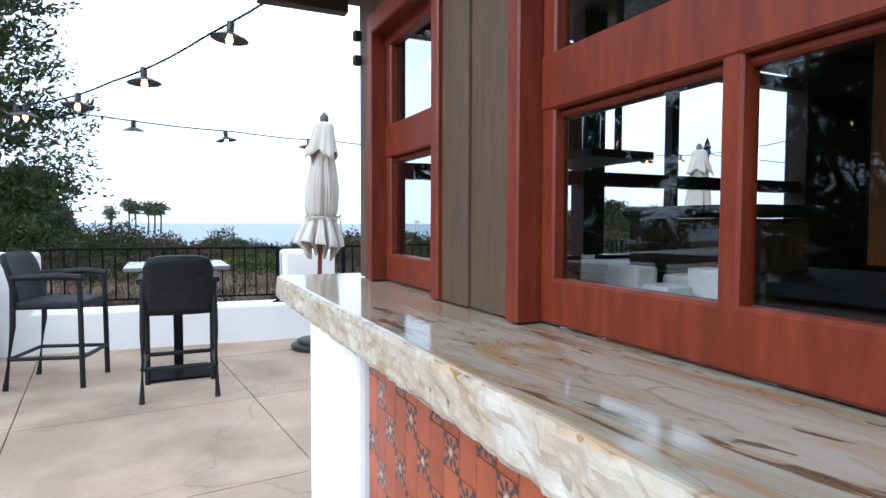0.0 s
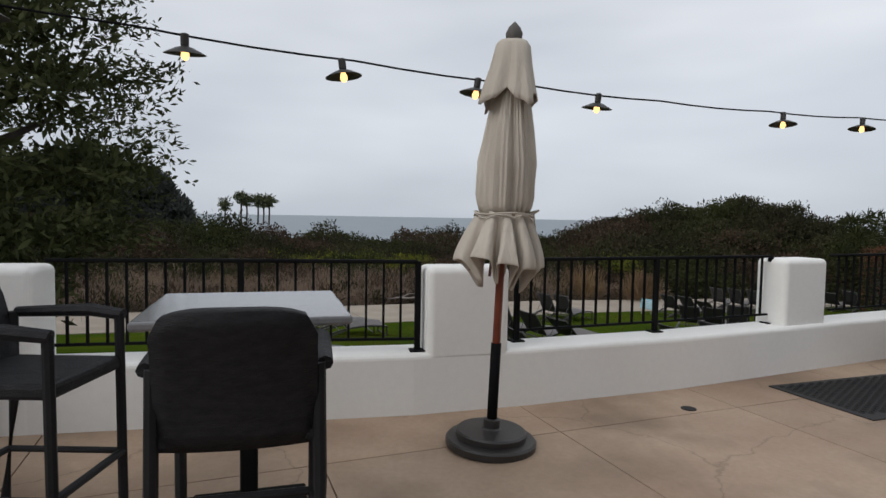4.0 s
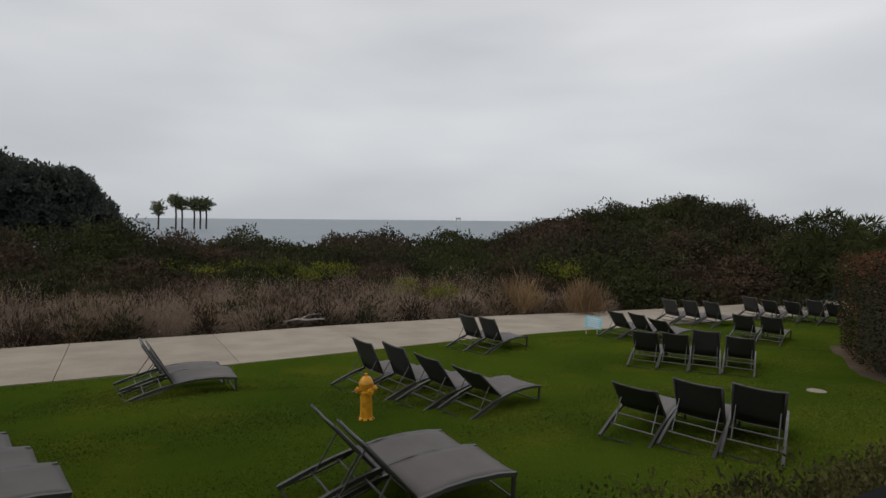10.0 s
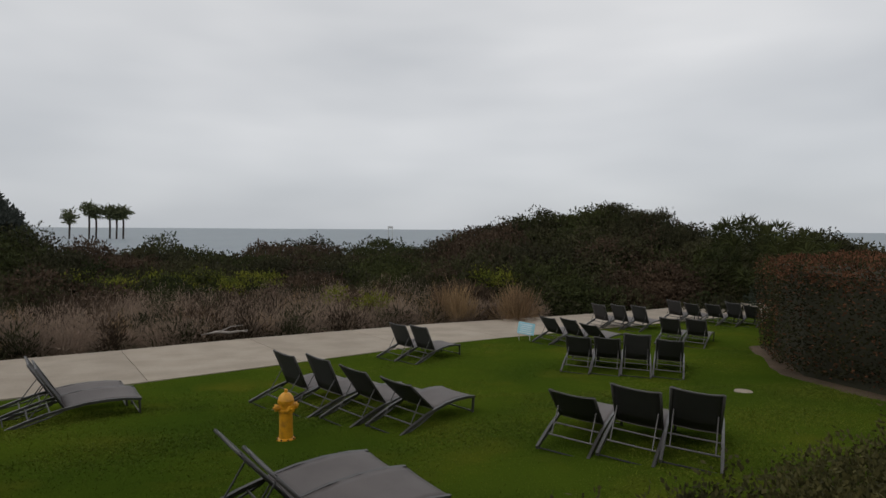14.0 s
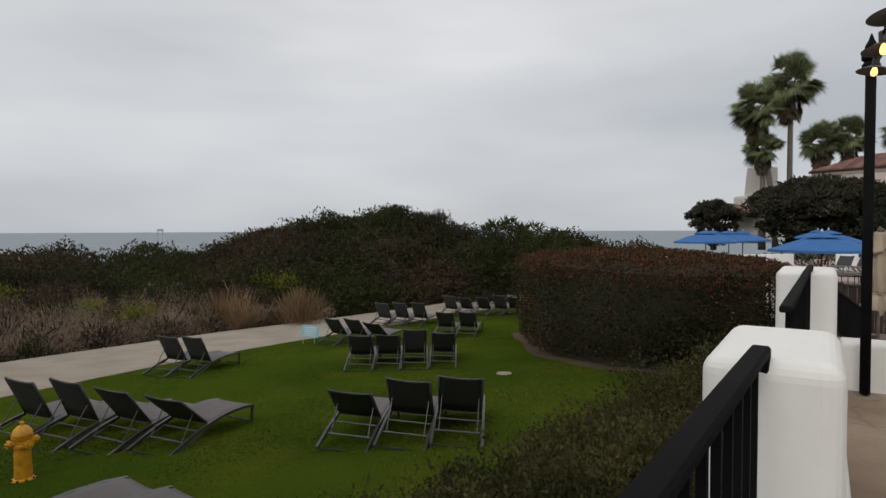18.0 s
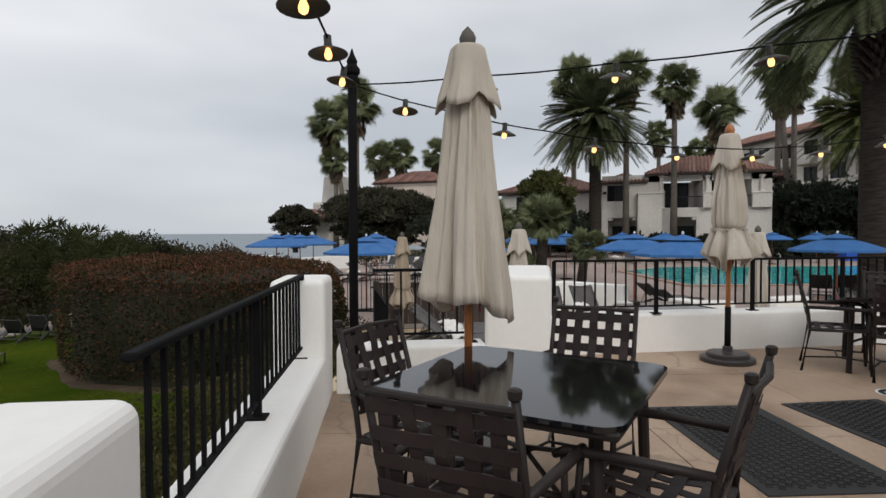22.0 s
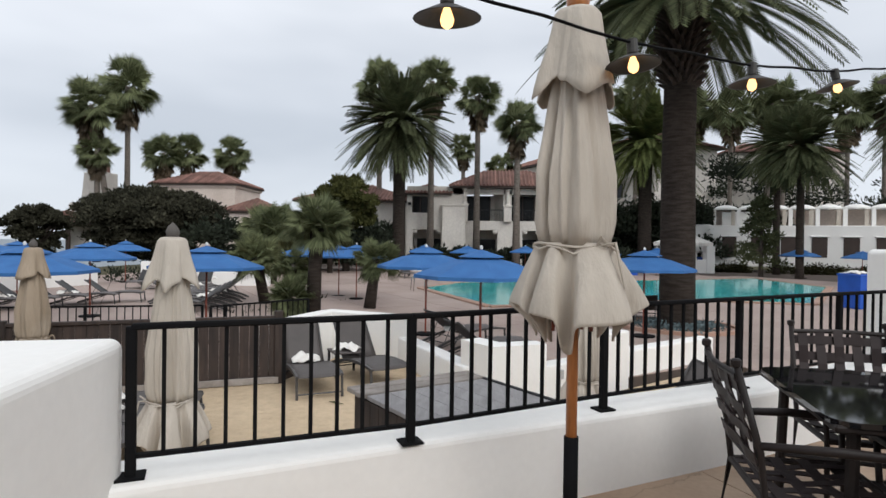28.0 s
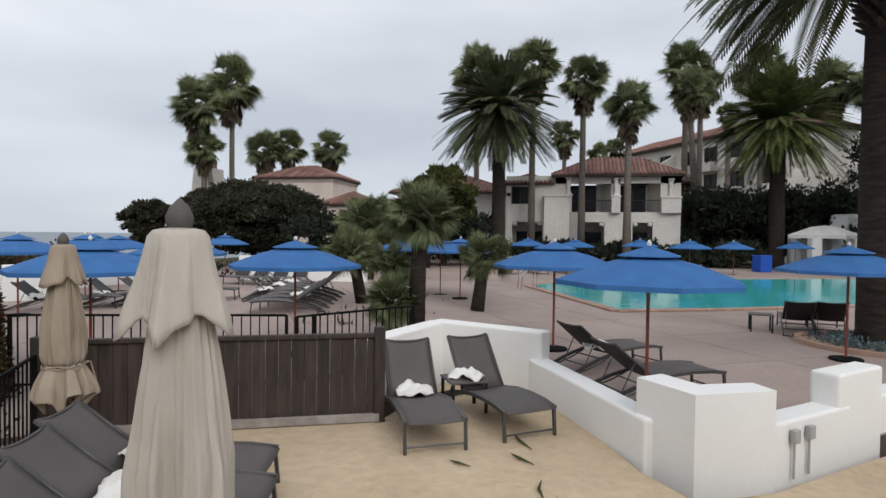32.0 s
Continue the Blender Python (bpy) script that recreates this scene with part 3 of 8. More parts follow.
solid("wall_pier_d", bm, "stucco", "broad white stucco pier with an angled back", "wall pier", kind="structure")
W3 = [(12.62, -0.74), (11.10, 1.55), (9.18, 4.86)]
W3 = W3[::-1]
low_wall("wall_poolside", W3, -2.6, LOW + 0.02, 0.34, "low white stucco parapet above the sand court")
pier("wall_pier_e", (12.40, -0.38), (12.98, -1.26), -2.6, 1.40, -0.1, 0.45, "tall white stucco gate pier")
WL = [(-2.27, 0.30), (-2.88, 2.12)]
low_wall("wall_left", WL, -2.6, LOW, THICK, "low white stucco parapet beside an oak")
pier("wall_pier_z", (-2.88, 2.12), on_face(-2.36), -2.6, TALL, -0.003, THICK + 0.01, "white stucco corner pier behind a lamp pole")
pier("wall_pier_y", (-2.71, 1.62), (-2.88, 2.12), -2.6, TALL, -0.002, THICK, "white stucco corner pier return")
bm = prism(bmesh.new(), [(-2.245, 0.20), (-2.43, 0.75), (-8.0, 0.75), (-8.0, 0.20)], -0.3, 0.95)
round_edges(bm, 0.05, 5, lambda e: max(v.co.z for v in e.verts) > 0.94)
solid("wall_block", bm, "stucco", "thick white stucco wall returning away from the terrace", "wall", kind="structure")

# terrace slab with saw-cut panels
F1 = [(-8.0, 0.4), (-2.4, 0.4), (-3.0, 2.2), (0.0, 2.98), (2.0, 3.8), (7.1, 6.3), (7.72, 5.0), (7.72, -9), (-8, -9)]
F2 = [(7.72, 5.0), (9.3, 4.95), (11.2, 1.65), (12.95, -0.8), (12.95, -9), (7.72, -9)]
slab = bmesh.new()
prism(slab, F1, -0.3, -0.012)
prism(slab, F2, -0.3, -0.0125)
floor = solid("floor", slab, "joint", "tan stained concrete terrace floor with saw-cut joints", "floor", kind="structure")
FLOOR_CELLS = []
ca, sa = math.cos(radians(24)), math.sin(radians(24))
for poly in ([(-2.9, 0.2), (-2.95, 2.2), (7.1, 6.28), (7.72, 5.0), (7.72, -9), (-2.9, -9)], [(7.72, 5.0), (9.3, 4.95), (13.0, -0.9), (12.95, -9), (7.72, -9)], [(-8.0, 0.2), (-2.9, 0.2), (-2.9, -9), (-8, -9)]):
    hs = halves(poly)
    for i in range(-9, 10):
        for j in range(-9, 10):
            s, g = 1.52, 0.004
            u0, v0 = i * s + 0.33, j * s + 0.5
            cell = [(u0 + g, v0 + g), (u0 + s - g, v0 + g), (u0 + s - g, v0 + s - g), (u0 + g, v0 + s - g)]
            cell = clip([(u * ca - v * sa, u * sa + v * ca) for u, v in cell], hs)
            if len(cell) > 2:
                FLOOR_CELLS.append(cell)


# ---- railings ----
def railing(name, posts, z_foot, label, spacing=0.118, start=None, end=None):
    """Posts at points; start and end lengthen the rails to a wall."""
    top = thing(name, label, "railing", "terrace railings")
    pts = [Vector(p) for p in posts]
    for p, q in zip(pts, pts[1:]):
        d = q - p
        L, a = d.length, math.atan2(d.y, d.x)
        m = Matrix.Translation((p.x, p.y, 0)) @ Matrix.Rotation(a, 4, "Z")
        part("top_rail", B(L / 2, 0, RAIL - 0.012, L, 0.045, 0.026, m, 0.006), "black", top)
        part("bottom_rail", B(L / 2, 0, z_foot + 0.085, L, 0.025, 0.018, m), "black", top)
        n = max(1, round(L / spacing))
        for k in range(1, n):
            piece("picket", PICKET[z_foot], top, m @ Matrix.Translation((L * k / n, 0, 0)))
    for p, real in zip(pts, [start is None] + [True] * (len(pts) - 2) + [end is None]):
        if real:
            d = (pts[1] - pts[0])
            m = Matrix.Translation((p.x, p.y, 0)) @ Matrix.Rotation(math.atan2(d.y, d.x), 4, "Z")
            po = part("post", B(0, 0, (RAIL + z_foot) / 2 - 0.005, 0.04, 0.04, RAIL - z_foot - 0.01, m, 0.004), "black", top)
            part("foot_plate", B(0, 0, z_foot + 0.005, 0.11, 0.10, 0.012, m, 0.003), "black", po)
    return top


PICKET = {}
for zf in (LOW, LOW + 0.02, LOW - 0.02, 0.0):
    PICKET[zf] = finish("picket", B(0, 0, (RAIL + zf + 0.085) / 2 - 0.01, 0.016, 0.016, RAIL - zf - 0.1), "black")


def rail_pt(x):
    p, q = on_face(x), on_face(x + 0.01)
    d = (q - p).normalized()
    return (p.x - d.y * 0.2, p.y + d.x * 0.2)


railing("railing", [rail_pt(-2.36), rail_pt(-1.22), (-0.093, 2.945)], LOW, "black steel picket railing on the parapet beside a high table", start=1)
railing("railing", [(0.634, 3.36), (1.847, 3.89), (3.078, 4.47)], LOW, "black steel picket railing on the white parapet")
railing("railing", [(3.86, 4.86), (5.168, 5.518), (6.481, 6.18)], LOW, "black steel picket railing on the white parapet", start=1)
railing("railing", [(7.24, 5.98), (7.66, 5.22)], LOW - 0.02, "short black steel picket railing between two piers", start=1)
railing("railing", [(9.316, 4.81), (9.854, 3.745), (10.537, 2.697), (11.205, 1.653), (11.86, 0.62), (12.46, -0.385)], LOW + 0.02, "black steel picket railing above the sand court")
railing("railing", [(-2.50, 0.74), (-2.70, 1.42)], LOW, "black steel picket railing beside an oak", start=1)


# ---- lamp poles and string lights ----
def lamp_pole(x, y, h, label):
    p = thing("lamp_pole", label, "lamp pole", "string light poles", Matrix.Translation((x, y, 0)))
    part("shaft", T([(0, 0, 0.02), (0, 0, h - 0.2)], 0.037, 12), "black", p, smooth=True)
    part("collar", LT([(0.044, 0), (0.062, 0.015), (0.062, 0.05), (0.044, 0.07)], 12, (0, 0, h - 0.28)), "black", p)
    part("finial", LT([(0.045, 0), (0.066, 0.02), (0.066, 0.055), (0.04, 0.09), (0.045, 0.12), (0.02, 0.17), (0.004, 0.22)], 12, (0, 0, h - 0.21)), "black", p)
    part("concrete_footing", LT([(0.125, -0.01), (0.125, 0.004), (0.12, 0.006)], 20), "path", p, "round pale concrete footing")
    return p


POLES = {"a": (-2.605, 2.03, 2.69), "b": (6.94, 5.99, 2.87), "e": (12.45, -0.97, 3.50)}
lamp_pole(*POLES["a"], "black metal pole holding string lights beside the oak")
lamp_pole(*POLES["b"], "black metal pole holding string lights at the corner pier")
lamp_pole(*POLES["e"], "tall black metal pole holding string lights by the gate")

BULB = thing("string_lamp", "dark metal shade lamp with a glowing warm bulb on a string", "string light", "string lights")
part("shade", LT([(0.018, 0.0), (0.02, -0.012), (0.045, -0.02), (0.105, -0.05), (0.108, -0.053), (0.100, -0.052), (0.04, -0.027), (0.012, -0.02)], 20), "bulbcap", BULB, smooth=True)
part("socket", LT([(0.012, 0.055), (0.022, 0.05), (0.022, -0.005), (0.016, -0.02)], 12), "bulbcap", BULB)
part("bulb", LT([(0.010, -0.02), (0.019, -0.045), (0.022, -0.058), (0.018, -0.075), (0.006, -0.084)], 12), "bulb", BULB, "glowing warm bulb", smooth=True)
bulb_used = [0]


def string(a, b, n, sag, label, first=0.06, last=0.94, tilt=8):
    """A cable from a to b that sags, with n lamps, or lamps at the shares given."""
    a, b = Vector(a), Vector(b)
    spots = [first + (last - first) * i / (n - 1) for i in range(n)] if isinstance(n, int) else n
    n = len(spots)
    pts = []
    for i in range(41):
        t = i / 40
        p = a.lerp(b, t)
        p.z -= sag * 4 * t * (1 - t) + 0.012 * abs(math.sin(t * math.pi * n))
        pts.append(p)
    c = solid("light_cable", T(pts, 0.0065, 5), "black", label, "cable", "string light cables")
    for t in spots:
        p = a.lerp(b, t)
        p.z -= sag * 4 * t * (1 - t) + 0.05
        m = Matrix.Translation(p) @ Euler((radians(rng.uniform(-tilt, tilt)), radians(rng.uniform(-tilt, tilt)), rng.uniform(0, 6))).to_matrix().to_4x4()
        if bulb_used[0] == 0:
            BULB.matrix_basis = m
        else:
            copy_thing(BULB, m)
        bulb_used[0] += 1


PA, PB, PE = (-2.605, 2.03, 2.42), (6.94, 5.99, 2.59), (12.45, -0.97, 3.28)
PW = (-3.60, 0.80, 2.45)
EAVE = (0.90, -1.0, 2.72)
string(PW, PB, (0.145, 0.222, 0.294, 0.369, 0.451, 0.615, 0.705, 0.79, 0.86, 0.935), 0.26, "thin black cable of string lights over the seaward parapet")
string(PB, PE, 10, 0.69, "thin black cable of string lights over the poolside parapet", first=0.05, last=0.96)
string(PA, EAVE, 4, 0.23, "thin black cable of string lights to the bar roof", first=0.188, last=0.795)
string(PB, (7.25, -4.2, 3.3), 10, 0.28, "thin black cable of string lights across the terrace", first=0.11, last=0.95)
string(PW, (-9.2, -1.75, 3.3), 5, 0.15, "thin black cable of string lights towards the oak")
string(PE, (7.25, -4.2, 3.3), 6, 0.25, "thin black cable of string lights along the far terrace")
string(PE, (26.0, -14.0, 5.4), 9, 0.6, "thin black cable of string lights past the gate")


# ---- closed umbrellas ----
def fold(x, k=0.8):
    """A creased wave that climbs over a share k of its length and falls back over the rest, like lapped pleats."""
    x = x / (2 * math.pi)
    f = x - math.floor(x)
    return 2 * f / k - 1 if f < k else 1 - 2 * (f - k) / (1 - k)


def canopy(bm, prof, seed, seg=180, ragged=0.0, points=8, sheet=False, lobes=0.0):
    """Folded canopy cloth: (height, radius, fold depth) rings, creased by several unlike folds."""
    r_ = random.Random(seed)
    ph = [r_.uniform(0, 6.28) for _ in range(12)]
    rings = []
    z0, z1 = prof[0][0], prof[-1][0]
    for i, (z, r, f) in enumerate(prof):
        ring = []
        s = (z0 - z) / (z0 - z1)
        for k in range(seg):
            a = 2 * math.pi * k / seg
            u = a + 0.30 * math.sin(a + ph[0]) + 0.18 * math.sin(2 * a + ph[1]) + 0.10 * math.sin(2.4 * z + ph[2])
            c = fold(3 * u + ph[3] + 0.5 * s, 0.55) * 0.22 + fold(5 * u + ph[4] - 0.8 * s, 0.86) * 0.44 + fold(9 * u + ph[5] + 1.2 * s, 0.18) * 0.36 * (0.7 + 0.5 * s) + fold(15 * u + ph[6] - s, 0.22) * 0.22
            c += 0.12 * math.sin(2 * a + ph[7] + 1.2 * z) + 0.10 * math.sin(3 * a + 9 * z + ph[10]) * math.sin(5 * z + ph[11])
            if sheet:
                c = fold(4 * u + ph[3], 0.5) * 0.75 + fold(9 * u + ph[4] + 0.6 * s, 0.6) * 0.22
            w = lobes * min(1.0, max(0.0, (s - 0.15) / 0.75)) ** 1.3
            lobe = math.tanh(2.8 * (math.sin(6 * u + ph[4]) + 0.25))
            c = c * (1 - 0.75 * w) + lobe * w
            q = r * (1 + f * c)
            hem = -fold(4 * u + ph[3], 0.5) * 0.8 - 0.2 * fold(9 * u + ph[4], 0.6) if sheet else fold(points / 2 * u + ph[8]) * 0.6 + fold(7 * u + ph[9]) * 0.4
            hem = hem * (1 - w) - lobe * w * math.sin(a + ph[9]) + 0.5 * w * math.sin(a + ph[8])
            dz = ragged * hem * max(0.0, (s - 0.72) / 0.28) ** 1.5
            ring.append(bm.verts.new((q * math.cos(a), q * math.sin(a), z + dz)))
        rings.append(ring)
    for p, q in zip(rings, rings[1:]):
        for k in range(seg):
            bm.faces.new((p[k], q[k], q[(k + 1) % seg], p[(k + 1) % seg]))
    return bm


def skirt(bm, z0, drop, r0, r1, seed, seg=224, rings=16, hem=1.0):
    """Cloth below the tie: flares out in uneven box pleats, hem arched on each lobe and pointed between."""
    r_ = random.Random(seed)
    ph = [r_.uniform(0, 6.28) for _ in range(6)]
    rows = []
    for i in range(rings + 1):
        s = i / rings
        row = []
        for k in range(seg):
            a = 2 * math.pi * k / seg
            u = a + 0.34 * math.sin(a + ph[0]) + 0.16 * math.sin(2 * a + ph[1])
            w = math.sin(7 * u + ph[2])
            c = math.tanh(2.6 * (w + 0.25)) / math.tanh(3.2)
            f = 0.62 + 0.30 * c + 0.08 * fold(19 * u + ph[3], 0.4) * (1 - 0.4 * s)
            size = 1 + 0.16 * math.sin(a + ph[4]) + 0.08 * math.sin(3 * a + ph[5])
            r = r0 * (1 + 0.10 * w * (1 - s)) * (1 - 0.28 * s * (1 - c) / 2) + (r1 - r0) * size * f * (1 - (1 - s) ** 1.7)
            curl = a - 0.11 * s * math.cos(7 * u + ph[2]) * (0.6 + 0.4 * c)
            dz = s ** 3 * (0.055 * c - 0.03 * math.sin(2 * a + ph[1])) - 0.035 * s ** 4 * max(0.0, -c)
            row.append(bm.verts.new((r * math.cos(curl), r * math.sin(curl), z0 - drop * s ** 0.95 + dz * hem)))
        rows.append(row)
    for p, q in zip(rows, rows[1:]):
        for k in range(seg):
            bm.faces.new((p[k], q[k], q[(k + 1) % seg], p[(k + 1) % seg]))
    return bm


def umbrella(x, y, z, label, tied=True, pole="polewood", sleeve=0.0, base=True, h=2.46, spin=0.0, seed=1, finial="greyfinial", tall_tie=1.22, group="closed umbrellas", top_r=1.0):
    u = thing("umbrella", label, "umbrella", group, Matrix.Translation((x, y, z)) @ Matrix.Rotation(spin, 4, "Z"))
    part("pole", T([(0, 0, 0.05), (0, 0, h - 0.1)], 0.024, 12), pole, u, smooth=True)
    if sleeve:
        part("sleeve", T([(0, 0, 0.08), (0, 0, sleeve)], 0.031, 12), "black", u, "black steel pole sleeve", smooth=True)
    if base:
        part("base", LT([(0.268, 0.0), (0.272, 0.006), (0.272, 0.040), (0.262, 0.052), (0.212, 0.056), (0.212, 0.088), (0.202, 0.098), (0.06, 0.104), (0.05, 0.112), (0.05, 0.16), (0.034, 0.165)], 48), "basemetal", u, "round dark metal two-tier base")
    part("finial", LT([(0.03, 0), (0.045, 0.02), (0.05, 0.055), (0.035, 0.09), (0.012, 0.115), (0.002, 0.125)], 14, (0, 0, h - 0.115)), finial, u, smooth=True)
    t = tall_tie
    if tied:
        prof = [(h - 0.30 + (t + 0.10 - h + 0.30) * k / 14, 0.085 + 0.085 * min(1.0, k / 10), 0.10 + 0.16 * min(1.0, k / 4)) for k in range(14)]
        prof += [(t + 0.10, 0.172, 0.24), (t + 0.05, 0.164, 0.22), (t - 0.01, 0.148, 0.16)]
    else:
        prof = [(h - 0.30 - (h - 1.25) * k / 20, 0.09 + 0.125 * (k / 20) ** 0.8 , 0.12 + 0.20 * min(1.0, k / 4) + 0.22 * max(0.0, k / 20 - 0.5)) for k in range(21)]
    cloth = canopy(bmesh.new(), [(a, b * top_r, f) for a, b, f in prof], seed, ragged=0.0 if tied else 0.11, lobes=0.0 if tied else 0.5)
    if tied:
        skirt(cloth, t + 0.01, 0.345, 0.150 * top_r, 0.305 * top_r, seed)
    c = part("canopy", cloth, "canvas", u, "folded beige canvas", smooth=True)
    c.modifiers.new("cloth", "SOLIDIFY").thickness = 0.006
    flap = [(h - 0.10, 0.05, 0.02), (h - 0.108, 0.085, 0.04), (h - 0.13, 0.102, 0.07), (h - 0.20, 0.114, 0.11), (h - 0.27, 0.128, 0.15), (h - 0.33, 0.143, 0.19), (h - 0.38, 0.156, 0.23), (h - 0.42, 0.166, 0.26), (h - 0.45, 0.172, 0.28)]
    v = part("vent_flap", canopy(bmesh.new(), flap, seed + 7, ragged=0.06, sheet=True), "canvas", u, "drooping beige top flap", smooth=True)
    v.modifiers.new("cloth", "SOLIDIFY").thickness = 0.006
    part("cap", LT([(0.05, 0.0), (0.052, 0.012), (0.03, 0.02)], 16, (0, 0, h - 0.115)), "canvas", u)
    for k in range(8):
        a = 2 * math.pi * (k + 0.5) / 8 + 0.2 * math.sin(3 * k + seed)
        low = (t - 0.34 if tied else 0.95) - 0.05 * math.sin(2.1 * k + seed)
        q = (0.085 if tied else 0.10) + (0.10 if k == seed % 8 else 0.0)
        part("rib", T([(0.03 * math.cos(a), 0.03 * math.sin(a), h - 0.4), (0.06 * math.cos(a), 0.06 * math.sin(a), t), (q * math.cos(a), q * math.sin(a), low)], 0.009, 5), "redpole", u, "thin red-brown wooden rib")
    if tied:
        tie = part("tie", bmesh.new(), "canvas", u, "knotted canvas tie")
        bm = bmesh.new()
        ring = [(0.172 * math.cos(a), 0.172 * math.sin(a), t + 0.008 * math.sin(3 * a)) for a in [2 * math.pi * k / 20 for k in range(21)]]
        tube(bm, ring, 0.006, 6)
        tube(bm, [(x * 1.01, y * 1.01, z - 0.016 + 0.012 * math.sin(2 * k)) for k, (x, y, z) in enumerate(ring)], 0.005, 6)
        tube(bm, [(0.17, 0.02, t), (0.21, 0.05, t + 0.01), (0.23, 0.06, t - 0.08), (0.25, 0.07, t - 0.17)], 0.007, 5)
        tube(bm, [(0.17, -0.01, t), (0.21, -0.02, t + 0.03), (0.165, 0.04, t + 0.01)], 0.007, 5)
        bm.to_mesh(tie.data)
        bm.free()
    return u


lean_ = umbrella(0.41, 2.34, 0, "closed beige canvas umbrella on a black base before the pier", pole="redpole", sleeve=0.62, seed=3, h=2.49, tall_tie=1.39, spin=0.3, top_r=0.9)
lean_.matrix_basis = lean_.matrix_basis @ Matrix.Rotation(radians(2.0), 4, Matrix.Rotation(-0.3, 3, "Z") @ Vector((0, 1, 0)))
umbrella(6.02, 4.66, 0, "closed beige canvas umbrella standing behind the glass table", tied=False, seed=5, h=2.58, spin=0.9)
umbrella(9.60, 3.02, 0, "tied beige canvas umbrella with a wooden pole on a black base", sleeve=0.58, seed=9, h=2.50, spin=3.6, finial="polewood", tall_tie=1.40)


# ---- high table and wicker bar chairs ----
def bar_chair(m, label):
    c = thing("bar_chair", label, "bar chair", "wicker bar chairs", m @ Matrix.Diagonal((1, 1, 0.915, 1)))
    for sx in (-1, 1):
        part("front_leg", T([(sx * 0.25, 0.25, 0), (sx * 0.25, 0.24, 0.98)], 0.022, 8), "char", c)
        part("rear_leg", T([(sx * 0.26, -0.31, 0), (sx * 0.25, -0.25, 0.55), (sx * 0.245, -0.245, 0.98)], 0.022, 8), "char", c)
        part("armrest", T([(sx * 0.255, 0.255, 0.97), (sx * 0.27, 0.1, 0.99), (sx * 0.265, -0.24, 0.975)], [0.03, 0.034, 0.026], 8), "wicker", c)
        part("side_stretcher", T([(sx * 0.25, 0.25, 0.27), (sx * 0.255, -0.28, 0.27)], 0.017, 8), "char", c)
    part("front_footrest", T([(-0.25, 0.25, 0.27), (0.25, 0.25, 0.27)], 0.019, 8), "char", c)
    part("rear_stretcher", T([(-0.25, -0.285, 0.27), (0.25, -0.285, 0.27)], 0.017, 8), "char", c)
    part("seat", B(0, 0.0, 0.73, 0.5, 0.50, 0.07, None, 0.02, 2), "wicker", c, "woven charcoal seat")
    bm = bmesh.new()
    n, r = 10, 8
    g = []
    for j in range(r + 1):
        z = 0.70 + 0.49 * j / r
        w = 0.235 - 0.0 * j / r - (0.03 if j == r else 0)
        g.append([bm.verts.new((w * (2 * i / n - 1), -0.25 - 0.11 * (j / r) ** 1.3 + 0.03 * (2 * i / n - 1) ** 2, z - (0.025 * (2 * i / n - 1) ** 4 if j >= r - 1 else 0))) for i in range(n + 1)])
    for j in range(r):
        for i in range(n):
            bm.faces.new((g[j][i], g[j][i + 1], g[j + 1][i + 1], g[j + 1][i]))
    b = part("backrest", bm, "wicker", c, "woven charcoal back", smooth=True)
    md = b.modifiers.new("depth", "SOLIDIFY")
    md.thickness, md.offset = 0.04, 0
    return c


bar_chair(pose(-0.52, 0.86, 0, rz=17), "charcoal woven wicker bar chair with arms, its back to the bar")
bar_chair(pose(-1.58, 1.23, 0, rz=-87), "charcoal woven wicker bar chair with arms, sideways to the table")
t1 = thing("high_table", "square grey-topped high table on a black pedestal", "table", m=pose(-0.70, 1.38, 0, rz=19))
part("tabletop", B(0, 0, 0.955, 0.80, 0.80, 0.035, None, 0.01, 2), "laminate", t1, "grey laminate top")
part("pedestal", B(0, 0, 0.49, 0.075, 0.075, 0.90, None, 0.008), "black", t1)
part("base_plate", B(0, 0, 0.012, 0.52, 0.52, 0.024, None, 0.008), "black", t1)
t0 = thing("high_table", "black square high table by the thick white wall", "table", m=pose(-2.0, -0.95, 0, rz=10))
part("tabletop", B(0, 0, 1.04, 0.80, 0.80, 0.035, None, 0.01, 2), "black", t0, "plain black top")
part("pedestal", B(0, 0, 0.53, 0.075, 0.075, 0.98, None, 0.008), "black", t0)
part("base_plate", B(0, 0, 0.012, 0.52, 0.52, 0.024, None, 0.008), "black", t0)


